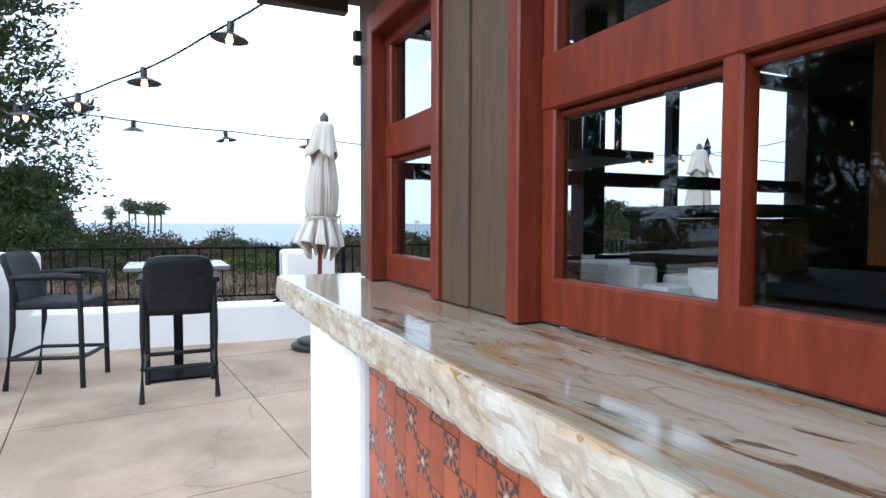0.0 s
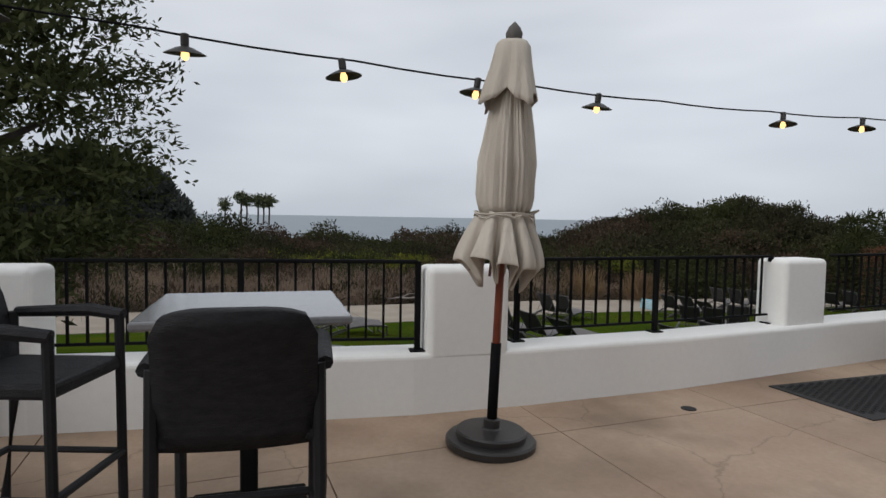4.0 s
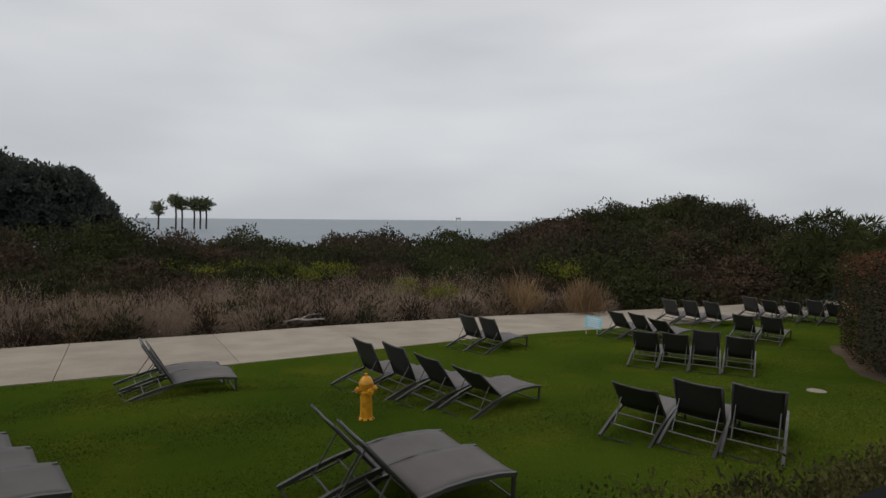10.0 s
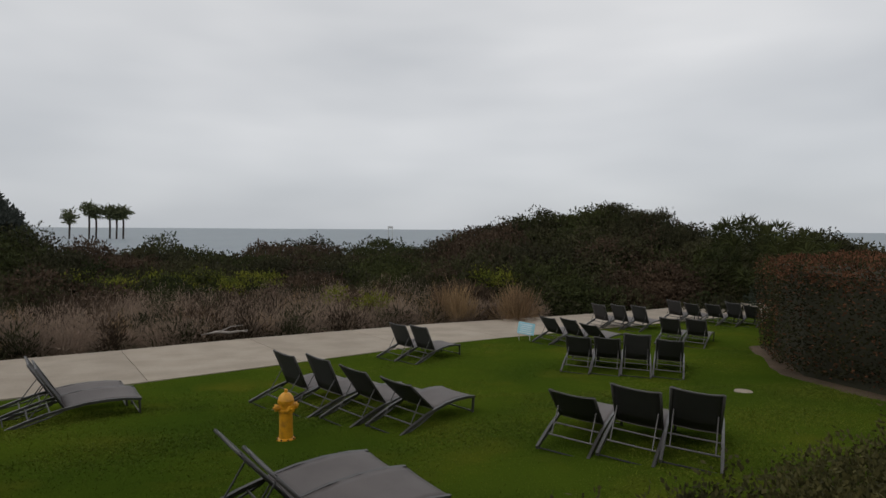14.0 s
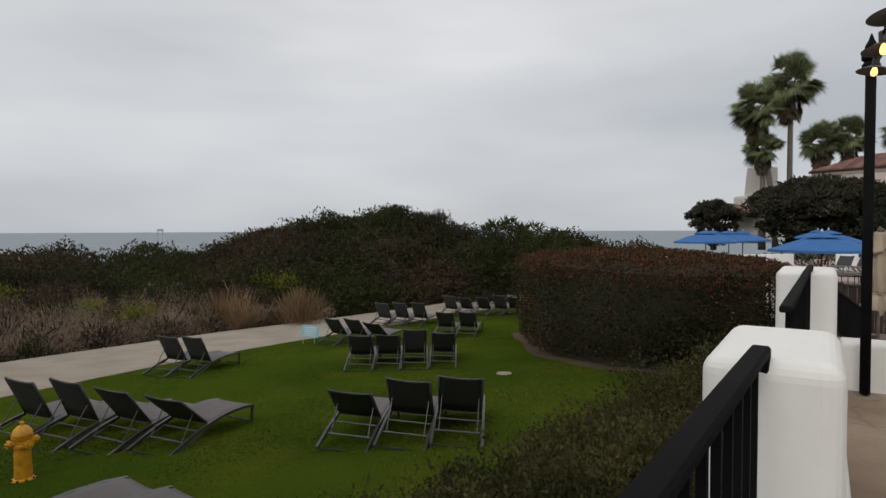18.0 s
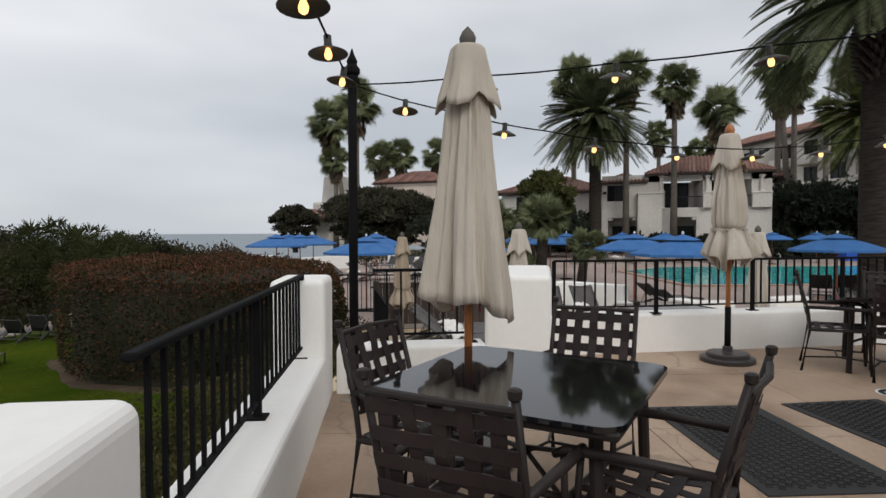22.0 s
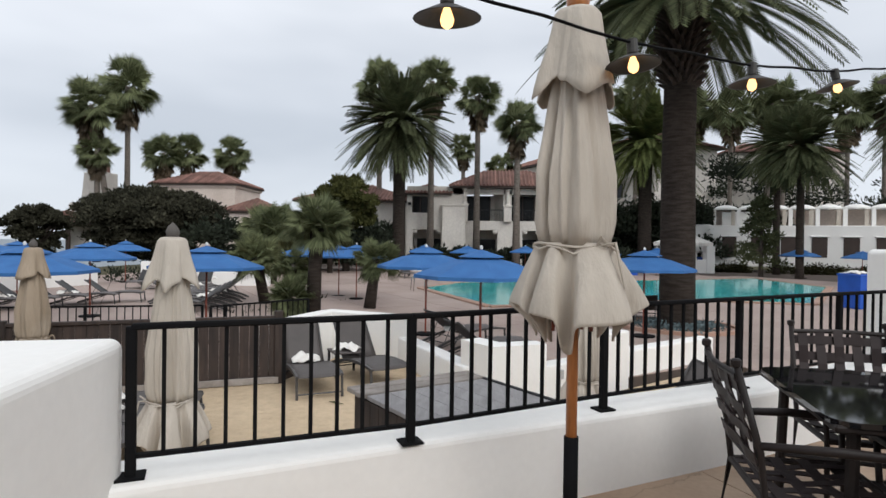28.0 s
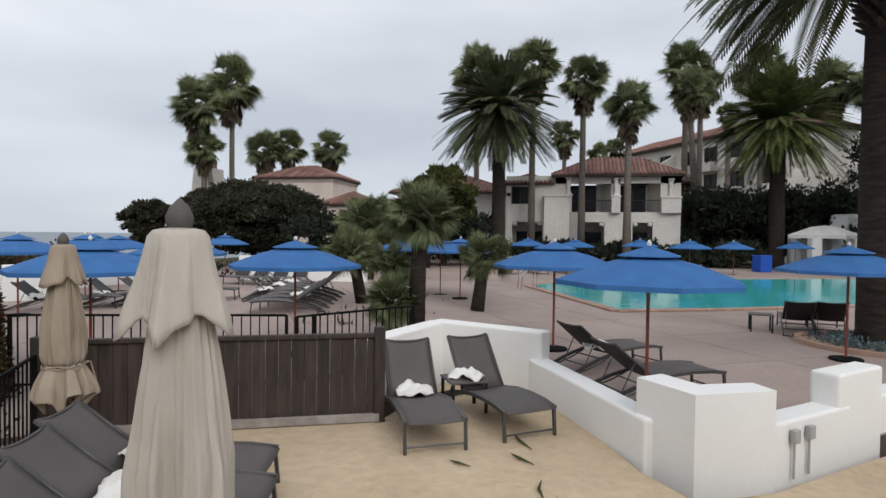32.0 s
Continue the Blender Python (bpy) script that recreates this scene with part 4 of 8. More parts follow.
# ---- strap chairs and glass tables ----
def strap_chair():
    c = thing("strap_chair", "dark bronze dining chair woven of brown straps", "chair", "strap chairs")
    for sx in (-1, 1):
        part("rear_leg", T([(sx * 0.25, -0.30, 0), (sx * 0.245, -0.23, 0.42), (sx * 0.25, -0.25, 0.60), (sx * 0.25, -0.34, 0.93)], 0.014, 8), "bronze", c, smooth=True)
        part("finial", LT([(0.012, 0), (0.02, 0.008), (0.021, 0.03), (0.012, 0.036)], 10, (sx * 0.25, -0.345, 0.93)), "bronze", c)
        part("front_leg", T([(sx * 0.255, 0.27, 0), (sx * 0.25, 0.24, 0.42), (sx * 0.265, 0.24, 0.61)], 0.014, 8), "bronze", c, smooth=True)
        part("armrest", T([(sx * 0.265, 0.275, 0.595), (sx * 0.275, 0.22, 0.625), (sx * 0.275, 0.02, 0.635), (sx * 0.25, -0.255, 0.63)], [0.016, 0.019, 0.02, 0.016], 8), "bronze", c, smooth=True)
        part("side_stretcher", T([(sx * 0.253, 0.25, 0.14), (sx * 0.18, 0.0, 0.15), (sx * 0.25, -0.27, 0.14)], 0.009, 6), "bronze", c, smooth=True)
        part("seat_rail", T([(sx * 0.25, 0.25, 0.42), (sx * 0.25, -0.23, 0.41)], 0.015, 8), "bronze", c)
    part("cross_stretcher", T([(-0.185, 0.0, 0.15), (0.185, 0.0, 0.15)], 0.009, 6), "bronze", c)
    part("front_rail", T([(-0.25, 0.25, 0.42), (0.25, 0.25, 0.42)], 0.015, 8), "bronze", c)
    part("rear_rail", T([(-0.245, -0.23, 0.41), (0.245, -0.23, 0.41)], 0.015, 8), "bronze", c)
    part("crest_rail", T([(-0.25, -0.34, 0.90), (0, -0.365, 0.905), (0.25, -0.34, 0.90)], 0.013, 8), "bronze", c)
    part("lower_back_rail", T([(-0.25, -0.245, 0.53), (0.25, -0.245, 0.53)], 0.011, 8), "bronze", c)

    def strap(name, pts, w, across):
        bm = bmesh.new()
        a = Vector(across) * w / 2
        rows = [(bm.verts.new(Vector(p) - a), bm.verts.new(Vector(p) + a)) for p in pts]
        for p, q in zip(rows, rows[1:]):
            bm.faces.new((p[0], p[1], q[1], q[0]))
        o = part(name, bm, "strap", c)
        o.modifiers.new("depth", "SOLIDIFY").thickness = 0.005
    for i in range(5):
        x = -0.19 + 0.095 * i
        s = 0.006 * (-1) ** i
        strap("back_strap", [(x, -0.242, 0.52), (x, -0.262 + s, 0.62), (x, -0.298 - s, 0.72), (x, -0.325 + s, 0.82), (x, -0.352, 0.91)], 0.05, (1, 0, 0))
        strap("seat_strap", [(x, 0.26, 0.425), (x, 0.12, 0.415 + s), (x, 0.0, 0.41 - s), (x, -0.12, 0.41 + s), (x, -0.24, 0.415)], 0.05, (1, 0, 0))
    for i in range(4):
        z = 0.575 + 0.093 * i
        y = -0.25 - 0.09 * (z - 0.53) / 0.37 - 0.004
        s = 0.006 * (-1) ** i
        strap("back_strap", [(-0.25, y, z), (-0.13, y - s, z), (0, y + s, z), (0.13, y - s, z), (0.25, y, z)], 0.05, (0, -0.25, 0.97))
        y = 0.185 - 0.115 * i
        strap("seat_strap", [(-0.25, y, 0.425), (-0.13, y, 0.415 - s), (0, y, 0.412 + s), (0.13, y, 0.415 - s), (0.25, y, 0.425)], 0.05, (0, 1, 0))
    return c


def glass_table(m, label):
    t = thing("glass_table", label, "table", "glass tables", m)
    top = B(0, 0, 0.735, 1.06, 1.06, 0.022)
    round_edges(top, 0.09, 4, lambda e: abs(e.verts[0].co.z - e.verts[1].co.z) > 0.01)
    part("tabletop", top, "blackglass", t, "glossy black glass top")
    rim = B(0, 0, 0.712, 1.04, 1.04, 0.03, None, 0.008)
    part("rim", rim, "bronze", t)
    for sx in (-1, 1):
        for sy in (-1, 1):
            part("leg", T([(sx * 0.44, sy * 0.44, 0), (sx * 0.42, sy * 0.42, 0.70)], 0.026, 8), "bronze", t)
    part("brace", T([(-0.43, -0.43, 0.3), (0, 0, 0.42), (0.43, 0.43, 0.3)], 0.012, 6), "bronze", t)
    part("brace", T([(-0.43, 0.43, 0.3), (0, 0, 0.43), (0.43, -0.43, 0.3)], 0.012, 6), "bronze", t)
    return t


glass_table(pose(5.25, 4.12, 0, rz=-7), "square black glass table with a dark bronze frame")
glass_table(pose(9.80, 1.46, 0.0, rz=-10), "square black glass table among strap chairs")
chair0 = strap_chair()
chair0.matrix_basis = pose(4.61, 4.10, 0, rz=-97)
for x, y, a in ((5.32, 4.62, 173), (6.10, 4.02, 83), (4.98, 3.57, -13), (9.62, 2.04, 172), (9.33, 1.55, -102), (9.74, 0.87, -12), (10.36, 1.36, 80)):
    copy_thing(chair0, pose(x, y, 0, rz=a))


# ---- rubber mats and floor stickers ----
def rubber_mat(name, corner, d, w, h, label):
    bm = bmesh.new()
    u = Vector(d).normalized()
    v = Vector((u.y, -u.x))
    m = Matrix(((u.x, v.x, 0, corner[0]), (u.y, v.y, 0, corner[1]), (0, 0, 1, 0), (0, 0, 0, 1)))
    ob = thing(name, label, "floor mat", "rubber mats", m)
    part("border", B(w / 2, h / 2, 0.005, w, h, 0.009, None, 0.003), "rubber", ob)
    s = 0.055
    verts = []
    for i in range(int((w - 0.1) / s)):
        for j in range(int((h - 0.1) / s)):
            x, y = 0.07 + s * i, 0.07 + s * j + (s / 2 if i % 2 else 0)
            r0, r1 = 0.019, 0.0235
            ring = [(math.cos(k * math.pi / 3), math.sin(k * math.pi / 3)) for k in range(6)]
            for k in range(6):
                a, b = ring[k], ring[(k + 1) % 6]
                verts.append([(x + a[0] * r0, y + a[1] * r0, 0.017), (x + a[0] * r1, y + a[1] * r1, 0.0115), (x + b[0] * r1, y + b[1] * r1, 0.0115), (x + b[0] * r0, y + b[1] * r0, 0.017)])
    rings = new("drain_ring", quads("drain_ring", verts, "rubber"))
    rings.parent = ob
    tagged(rings, kind="stuff")
    return ob


rubber_mat("floor_mat", (2.77, 3.80), (1.47, 0.58), 1.58, 0.86, "black rubber drainage mat on the terrace floor")
rubber_mat("floor_mat", (-1.05, -1.10), (0.25, -0.97), 1.5, 0.9, "black rubber mat near the black high table")
rubber_mat("floor_mat", (7.545, 3.72), (0.37, -0.78), 0.86, 1.55, "black rubber drainage mat between the tables")
rubber_mat("floor_mat", (8.03, 2.74), (0.44, -0.76), 0.86, 1.55, "black rubber drainage mat on the tan floor")


def sticker(x, y, spin):
    s = thing("floor_sticker", "round white and black spacing sticker worn on the floor", "sticker", "floor stickers", pose(x, y, 0, rz=spin))
    part("disc", LT([(0.165, 0.001), (0.165, 0.003)], 28), "white", s)
    part("dark_field", LT([(0.145, 0.003), (0.145, 0.0042)], 28), "iron", s)
    for k, w in enumerate((0.16, 0.2, 0.14)):
        part("text_bar", B(0, 0.06 - 0.055 * k, 0.0048, w, 0.028, 0.001), "white", s)
    for sx in (-1, 1):
        part("footprint", B(sx * 0.04, -0.09, 0.0048, 0.035, 0.06, 0.001), "white", s)
    return s


for q in ((0.664, 1.285, 12), (8.73, 1.77, 80), (10.2, -0.55, 80)):
    sticker(*q)
dr = thing("floor_drain", "small round rusty floor drain", "drain", m=pose(1.88, 3.15, 0))
part("grate", LT([(0.055, 0.0), (0.055, 0.004), (0.045, 0.005)], 18), "iron", dr)


# ---- ground, lawn, path, sea ----
def lawn_z(x, y):
    return -1.42 - 0.105 * (y - 10) if y < 16 else -2.05 - 0.055 * (y - 16)


LINE_N = [(-30.0, -3.0), (-6.49, 15.36), (-3.93, 16.9), (-0.53, 19.05), (4.39, 22.34), (7.28, 23.61), (13.73, 26.37), (18.76, 28.55), (31.0, 34.0), (50.0, 38.0)]
LINE_F = [(-34.0, 2.0), (-9.79, 20.09), (-6.09, 22.04), (-1.38, 25.06), (5.32, 28.37), (10.52, 30.16), (18.05, 33.4), (27.5, 38.1), (50.0, 43.5)]
bm = bmesh.new()
XS = [-900, -300, -120, -70, -45, -32, -24, -18, -14, -10, -7, -4, -1, 2, 5, 8, 11, 14, 17, 20, 24, 30, 40, 55, 80, 130, 300, 900]
YS = [-900, -300, -120, -60, -30, -15, -6, -1, 2, 5, 8, 11, 14, 17, 20, 23, 26, 30, 35, 42, 52, 65, 80, 95, 110]


def ground_z(x, y):
    z = lawn_z(x, max(min(y, 34.0), 4.0)) - 0.06
    if y > 34:
        z -= min(y - 34, 60) * 0.05
    if x > 20 and y < 20:
        z = min(z, -1.9)
    if y < -8:
        z = -1.9
    return z


gv = [[bm.verts.new((x, y, ground_z(x, y) + (0.0 if abs(x) > 200 else 0.08 * math.sin(x * 0.9) * math.cos(y * 0.7)) - 0.32)) for x in XS] for y in YS]
for a, b in zip(gv, gv[1:]):
    for i in range(len(XS) - 1):
        bm.faces.new((a[i], a[i + 1], b[i + 1], b[i]))
solid("ground", bm, "ground", "dry sandy scrub ground sloping to the sea", "ground", kind="structure", smooth=True)

bm = bmesh.new()
ring = [bm.verts.new((4600 * math.cos(2 * math.pi * k / 96), 4600 * math.sin(2 * math.pi * k / 96), -9.5)) for k in range(96)]
bm.faces.new(ring)
solid("water", bm, "sea", "calm grey ocean under overcast sky", "sea", kind="structure")


def strip_poly(near, far):
    return near + far[::-1]


def slope_prism(bm, poly, lift, depth):
    hi = [bm.verts.new((x, y, lawn_z(x, y) + lift)) for x, y in poly]
    lo = [bm.verts.new((x, y, lawn_z(x, y) - depth)) for x, y in poly]
    n = len(poly)
    bm.faces.new(hi)
    for i in range(n):
        bm.faces.new((lo[i], lo[(i + 1) % n], hi[(i + 1) % n], hi[i]))
    return bm


def along(line, s):
    """The point at a share s of a line's length."""
    L = [math.dist(a, b) for a, b in zip(line, line[1:])]
    d = s * sum(L)
    for (a, b), q in zip(zip(line, line[1:]), L):
        if d <= q or b == line[-1]:
            return (a[0] + (b[0] - a[0]) * d / q, a[1] + (b[1] - a[1]) * d / q)
        d -= q


bm = slope_prism(bmesh.new(), strip_poly(LINE_N, LINE_F), -0.32, 0.6)
path_base = solid("pavement", bm, "joint", "pale concrete beach path beyond the lawn", "path", kind="structure")
PATH_SLABS = []
for i in range(24):
    q = [along(LINE_N, (i + 0.002) / 24), along(LINE_N, (i + 0.998) / 24), along(LINE_F, (i + 0.998) / 24), along(LINE_F, (i + 0.002) / 24)]
    PATH_SLABS.append(q)

def inside(p, poly):
    x, y = p[:, 0], p[:, 1]
    r = np.zeros(len(p), bool)
    for (ax, ay), (bx, by) in zip(poly, poly[1:] + poly[:1]):
        c = (ay > y) != (by > y)
        r ^= c & (x < (bx - ax) * (y - ay) / (by - ay + 1e-12) + ax)
    return r


LAWN = [(-14.0, 2.0), (-2.8, 1.9), (0.0, 3.0), (2.0, 3.9), (7.1, 6.5), (11.3, 10.3), (12.0, 11.6), (12.1, 15.2), (13.9, 18.6), (17.38, 23.39), (22.07, 29.84), (18.76, 28.51), (13.73, 26.31), (7.28, 23.56), (4.39, 22.29), (-0.53, 19.0), (-3.94, 16.85), (-6.49, 15.3), (-16.0, 7.0)]
bm = bmesh.new()
for y0 in range(1, 29):
    for x0 in range(-18, 24):
        cell = [(x0, y0), (x0 + 1, y0), (x0 + 1, y0 + 1), (x0, y0 + 1)]
        if inside(np.array([(x0 + 0.5, y0 + 0.5)]), LAWN)[0] or any(inside(np.array(cell, dtype=float), LAWN)):
            bm.faces.new([bm.verts.new((x, y, lawn_z(x, y) + 0.012 * math.sin(x * 1.3) * math.sin(y * 1.7))) for x, y in cell])
bmesh.ops.remove_doubles(bm, verts=bm.verts, dist=0.001)
solid("lawn", bm, "lawn", "mown green lawn sloping down to the path", "lawn", kind="structure")


def ground_points(n, x0, x1, y0, y1, poly):
    p = np.stack([rng.uniform(x0, x1, n), rng.uniform(y0, y1, n)], 1)
    return p[inside(p, poly)]


# short mown blades, denser near the terrace
pts = np.concatenate([ground_points(230000, -5, 12, 6, 15, LAWN), ground_points(150000, -8, 20, 12, 27, LAWN)])
n = len(pts)
base = np.column_stack([pts, np.where(pts[:, 1] < 16, -1.42 - 0.105 * (pts[:, 1] - 10), -2.05 - 0.055 * (pts[:, 1] - 16)) - 0.004])
d = unit(np.column_stack([rng.normal(0, 1.3, (n, 2)), np.ones(n)]))
far = np.clip((base[:, 1] - 6) / 10, 0.4, 2.0)
h, w = rng.uniform(0.016, 0.034, n)[:, None], (0.006 + 0.006 * far)[:, None] * rng.uniform(0.7, 1.3, (n, 1))
side = unit(np.column_stack([rng.normal(size=(n, 2)), np.zeros(n)]))
tri = np.stack([base - side * w, base + side * w, base + d * h], 1)
tagged(new("grass", quads("grass", tri, "blade", 3)), "short mown green grass blades", "grass", kind="stuff")


# ---- bar building and stone counter ----
# local frame: x along the wall away from the sea, y into the building
BAR = Matrix(((0.309, 0.951, 0, 0.955), (-0.951, 0.309, 0, -0.979), (0, 0, 1, 0), (0, 0, 0, 1)))
C_TOP = 1.06
bar = thing("bar_building", "small bar kiosk with red window frames and brown posts", "bar", m=BAR)


def bar_box(name, x0, x1, y0, y1, z0, z1, material, parent=None, label="", bevel=0.0):
    return part(name, B((x0 + x1) / 2, (y0 + y1) / 2, (z0 + z1) / 2, x1 - x0, y1 - y0, z1 - z0, None, bevel, 2 if bevel else 1), material, parent or bar, label)


bar_box("corner_post", -0.03, 0.18, 0.0, 0.17, C_TOP + 0.004, 2.6, "brown", bevel=0.008)
bar_box("post", 1.0, 1.20, -0.012, 0.14, C_TOP + 0.004, 2.6, "brown", bevel=0.006)
bar_box("post", 1.20, 1.47, 0.0, 0.14, C_TOP + 0.004, 2.6, "brown", bevel=0.006)
bar_box("post", 3.63, 4.02, 0.0, 0.14, C_TOP + 0.004, 2.6, "brown", bevel=0.006)
bar_box("header_beam", -0.07, 5.2, 0.01, 0.15, 2.32, 2.62, "brown", bevel=0.006)
bar_box("base_wall", 0.3, 5.2, -0.14, 0.2, 0, C_TOP - 0.13, "stucco")
# Inner walls and ceiling: the room's dimness is put into their dark wood colour.
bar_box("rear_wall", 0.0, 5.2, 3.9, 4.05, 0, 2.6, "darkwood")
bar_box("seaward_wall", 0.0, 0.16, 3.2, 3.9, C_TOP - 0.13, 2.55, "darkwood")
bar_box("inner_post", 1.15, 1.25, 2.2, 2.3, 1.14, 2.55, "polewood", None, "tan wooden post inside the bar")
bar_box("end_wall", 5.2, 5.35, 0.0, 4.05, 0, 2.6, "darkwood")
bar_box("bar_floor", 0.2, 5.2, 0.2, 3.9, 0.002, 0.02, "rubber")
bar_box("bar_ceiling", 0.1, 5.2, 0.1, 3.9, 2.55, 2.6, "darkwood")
# seaward side: posts, sill and dark mullions that let the sea show through
bar_box("sill_wall", 0.0, 0.16, 0.3, 3.9, 0, C_TOP - 0.13, "stucco")
for y0 in (1.28, 2.55):
    bar_box("seaward_post", 0.02, 0.14, y0, y0 + 0.15, C_TOP, 2.56, "iron")
for z0 in (C_TOP + 0.01, 1.56, 2.28):
    bar_box("seaward_rail", 0.04, 0.12, 0.17, 3.2, z0, z0 + 0.08, "iron")
for y0 in (0.70, 1.98):
    bar_box("seaward_mullion", 0.05, 0.11, y0, y0 + 0.06, C_TOP, 2.3, "iron")

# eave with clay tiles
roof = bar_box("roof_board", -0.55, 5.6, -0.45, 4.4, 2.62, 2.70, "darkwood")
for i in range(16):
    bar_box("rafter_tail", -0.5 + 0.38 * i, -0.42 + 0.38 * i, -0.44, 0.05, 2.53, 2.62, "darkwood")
for i in range(26):
    for k in range(2):
        bm = bmesh.new()
        tube(bm, [(-0.5 + 0.23 * i, -0.52 + 0.38 * k, 2.735 + 0.045 * k), (-0.5 + 0.23 * i, -0.1 + 0.38 * k, 2.78 + 0.045 * k)], [0.11, 0.095], 10)
        part("roof_tile", bm, "rooftile", roof, smooth=True)
for x in (0.01, 1.02):
    for z in (2.12, 2.24):
        bar_box("light_clip", x - 0.02, x + 0.02, -0.045, -0.005, z, z + 0.05, "iron", bevel=0.01)


def bar_window(n, x0, x1, splits, label):
    w = thing("window_%d" % n, label, "window", kind="structure", m=BAR)
    z0, z1 = C_TOP + 0.004, 2.30
    j = 0.06
    for a, b in ((x0, x0 + j), (x1 - j, x1)):
        part("jamb", B((a + b) / 2, 0.045, (z0 + z1) / 2, b - a, 0.15, z1 - z0, None, 0.006), "redwood", w)
    part("head", B((x0 + x1) / 2, 0.045, z1 - 0.045, x1 - x0 - 2 * j, 0.15, 0.09, None, 0.006), "redwood", w)
    xs = [x0 + j, *splits, x1 - j]
    sash = part("sash", B((x0 + x1) / 2, 0.075, z0 + 0.065, x1 - x0 - 2 * j, 0.055, 0.125, None, 0.008), "redwood", w)
    for z, h, d in ((1.65, 0.15, 0.02), (1.63, 0.02, 0.045), (2.165, 0.08, 0.02)):
        part("rail", B((x0 + x1) / 2, 0.05 + d, z + h / 2 - 0.01, x1 - x0 - 2 * j, 0.055, h, None, 0.006), "redwood", sash)
    for i, x in enumerate(xs):
        ww = 0.058 if i in (0, len(xs) - 1) else 0.046
        cx = x + ww / 2 if i == 0 else x - ww / 2 if i == len(xs) - 1 else x
        part("stile", B(cx, 0.073, (z0 + 2.2) / 2 + 0.02, ww, 0.052, 2.2 - z0 - 0.02, None, 0.006), "redwood", sash)
    for a, b in zip(xs, xs[1:]):
        for c, d in ((z0 + 0.12, 1.64), (1.79, 2.165)):
            q = bmesh.new()
            q.faces.new([q.verts.new(p) for p in ((a + 0.035, 0.08, c), (b - 0.035, 0.08, c), (b - 0.035, 0.08, d), (a + 0.035, 0.08, d))])
            g = part("pane", q, "glass", sash, "clear reflecting glass")
            g.visible_shadow = False
    return w


bar_window(1, 0.18, 1.0, [], "red-framed sash window above the stone counter")
bar_window(2, 1.47, 3.63, [2.13, 2.80], "wide red-framed bar window above the stone counter")
bar_window(3, 4.02, 5.2, [], "red-framed sash window at the end of the counter")

counter = thing("bar_counter", "polished banded onyx bar counter with a chipped natural edge", "counter", m=BAR)
top = prism(bmesh.new(), [(-0.27, -0.38), (-0.27, 2.9), (-0.02, 2.9), (-0.02, 0.2), (5.2, 0.2), (5.2, -0.38)][::-1], C_TOP - 0.115, C_TOP)
round_edges(top, 0.012, 3)
part("slab", top, "onyx", counter)
for a, b in (((-0.27, -0.38), (5.2, -0.38)), ((-0.27, 2.9), (-0.27, -0.38))):
    bm, n_, rows = bmesh.new(), int(math.dist(a, b) / 0.018), []
    ux, uy = (b[0] - a[0]) / math.dist(a, b), (b[1] - a[1]) / math.dist(a, b)
    for i in range(n_ + 1):
        q = i / n_ * math.dist(a, b)
        row = []
        for k in range(9):
            v = Vector((a[0] + ux * q, a[1] + uy * q, C_TOP - 0.004 - 0.112 * k / 8))
            d = 0.007 + 0.010 * noise.noise(v * 19) + 0.006 * noise.noise(v * 47) - (0.006 if k in (0, 8) else 0)
            row.append(bm.verts.new(v + Vector((uy, -ux, 0)) * d))
        rows.append(row)
    for p, q in zip(rows, rows[1:]):
        for k in range(8):
            bm.faces.new((p[k], p[k + 1], q[k + 1], q[k]))
    part("chipped_edge", bm, "onyx_edge", counter, "rough chipped brown-veined slab edge")
pil = bmesh.new()
prism(pil, [(0.20, -0.31), (0.20, 0.05), (0.63, 0.05), (0.63, -0.20), (0.53, -0.31)][::-1], 0.0, C_TOP - 0.118)
round_edges(pil, 0.02, 2)
part("corner_pilaster", pil, "stucco", counter, "white stucco corner pilaster")
part("foot_ledge", B(2.8, -0.27, 0.06, 4.8, 0.24, 0.12, None, 0.02), "iron", counter, "dark foot ledge")
TILE_WALL = part("tile_backing", B(2.78, -0.15, (C_TOP - 0.12) / 2, 4.82, 0.02, C_TOP - 0.125), "joint", counter)

# things seen inside the bar
box_ = thing("counter_box", "dark lidded box on the inner bar counter", "box", m=BAR @ pose(1.02, 1.3, 1.14))
part("body", B(0, 0, 0.11, 0.62, 0.4, 0.22, None, 0.01), "brown", box_)
part("lid", B(0, 0, 0.25, 0.68, 0.46, 0.05, None, 0.02), "iron", box_)
inner = thing("inner_counter", "dark inner bar counter", "counter", m=BAR @ pose(1.9, 1.4, 0))
part("top", B(0, 0, 1.115, 3.2, 0.8, 0.05, None, 0.006), "iron", inner)
part("front", B(0, 0.02, 0.555, 3.1, 0.7, 1.07), "darkwood", inner)
for x, y, h, a in ((1.41, 0.47, 0.20, 8), (1.53, 0.50, 0.15, -5), (1.60, 0.64, 0.20, 12), (1.47, 0.66, 0.17, 3)):
    pb = thing("paper_bag", "crumpled white paper bag on the inner counter", "bag", "paper bags", BAR @ pose(x, y, 1.002, rz=a))
    bm = B(0, 0, h / 2, 0.13, 0.10, h, None, 0.01, 2)
    for v in bm.verts:
        v.co.x += 0.012 * math.sin(v.co.z * 40 + x * 9)
    part("paper", bm, "white", pb)
ws = thing("work_counter", "dark work counter behind the bar windows", "counter", m=BAR @ pose(2.4, 0.52, 0))
part("top", B(0, 0, 0.98, 4.2, 0.54, 0.04, None, 0.006), "laminate", ws)
part("front", B(0, 0.02, 0.48, 4.1, 0.46, 0.955), "darkwood", ws)
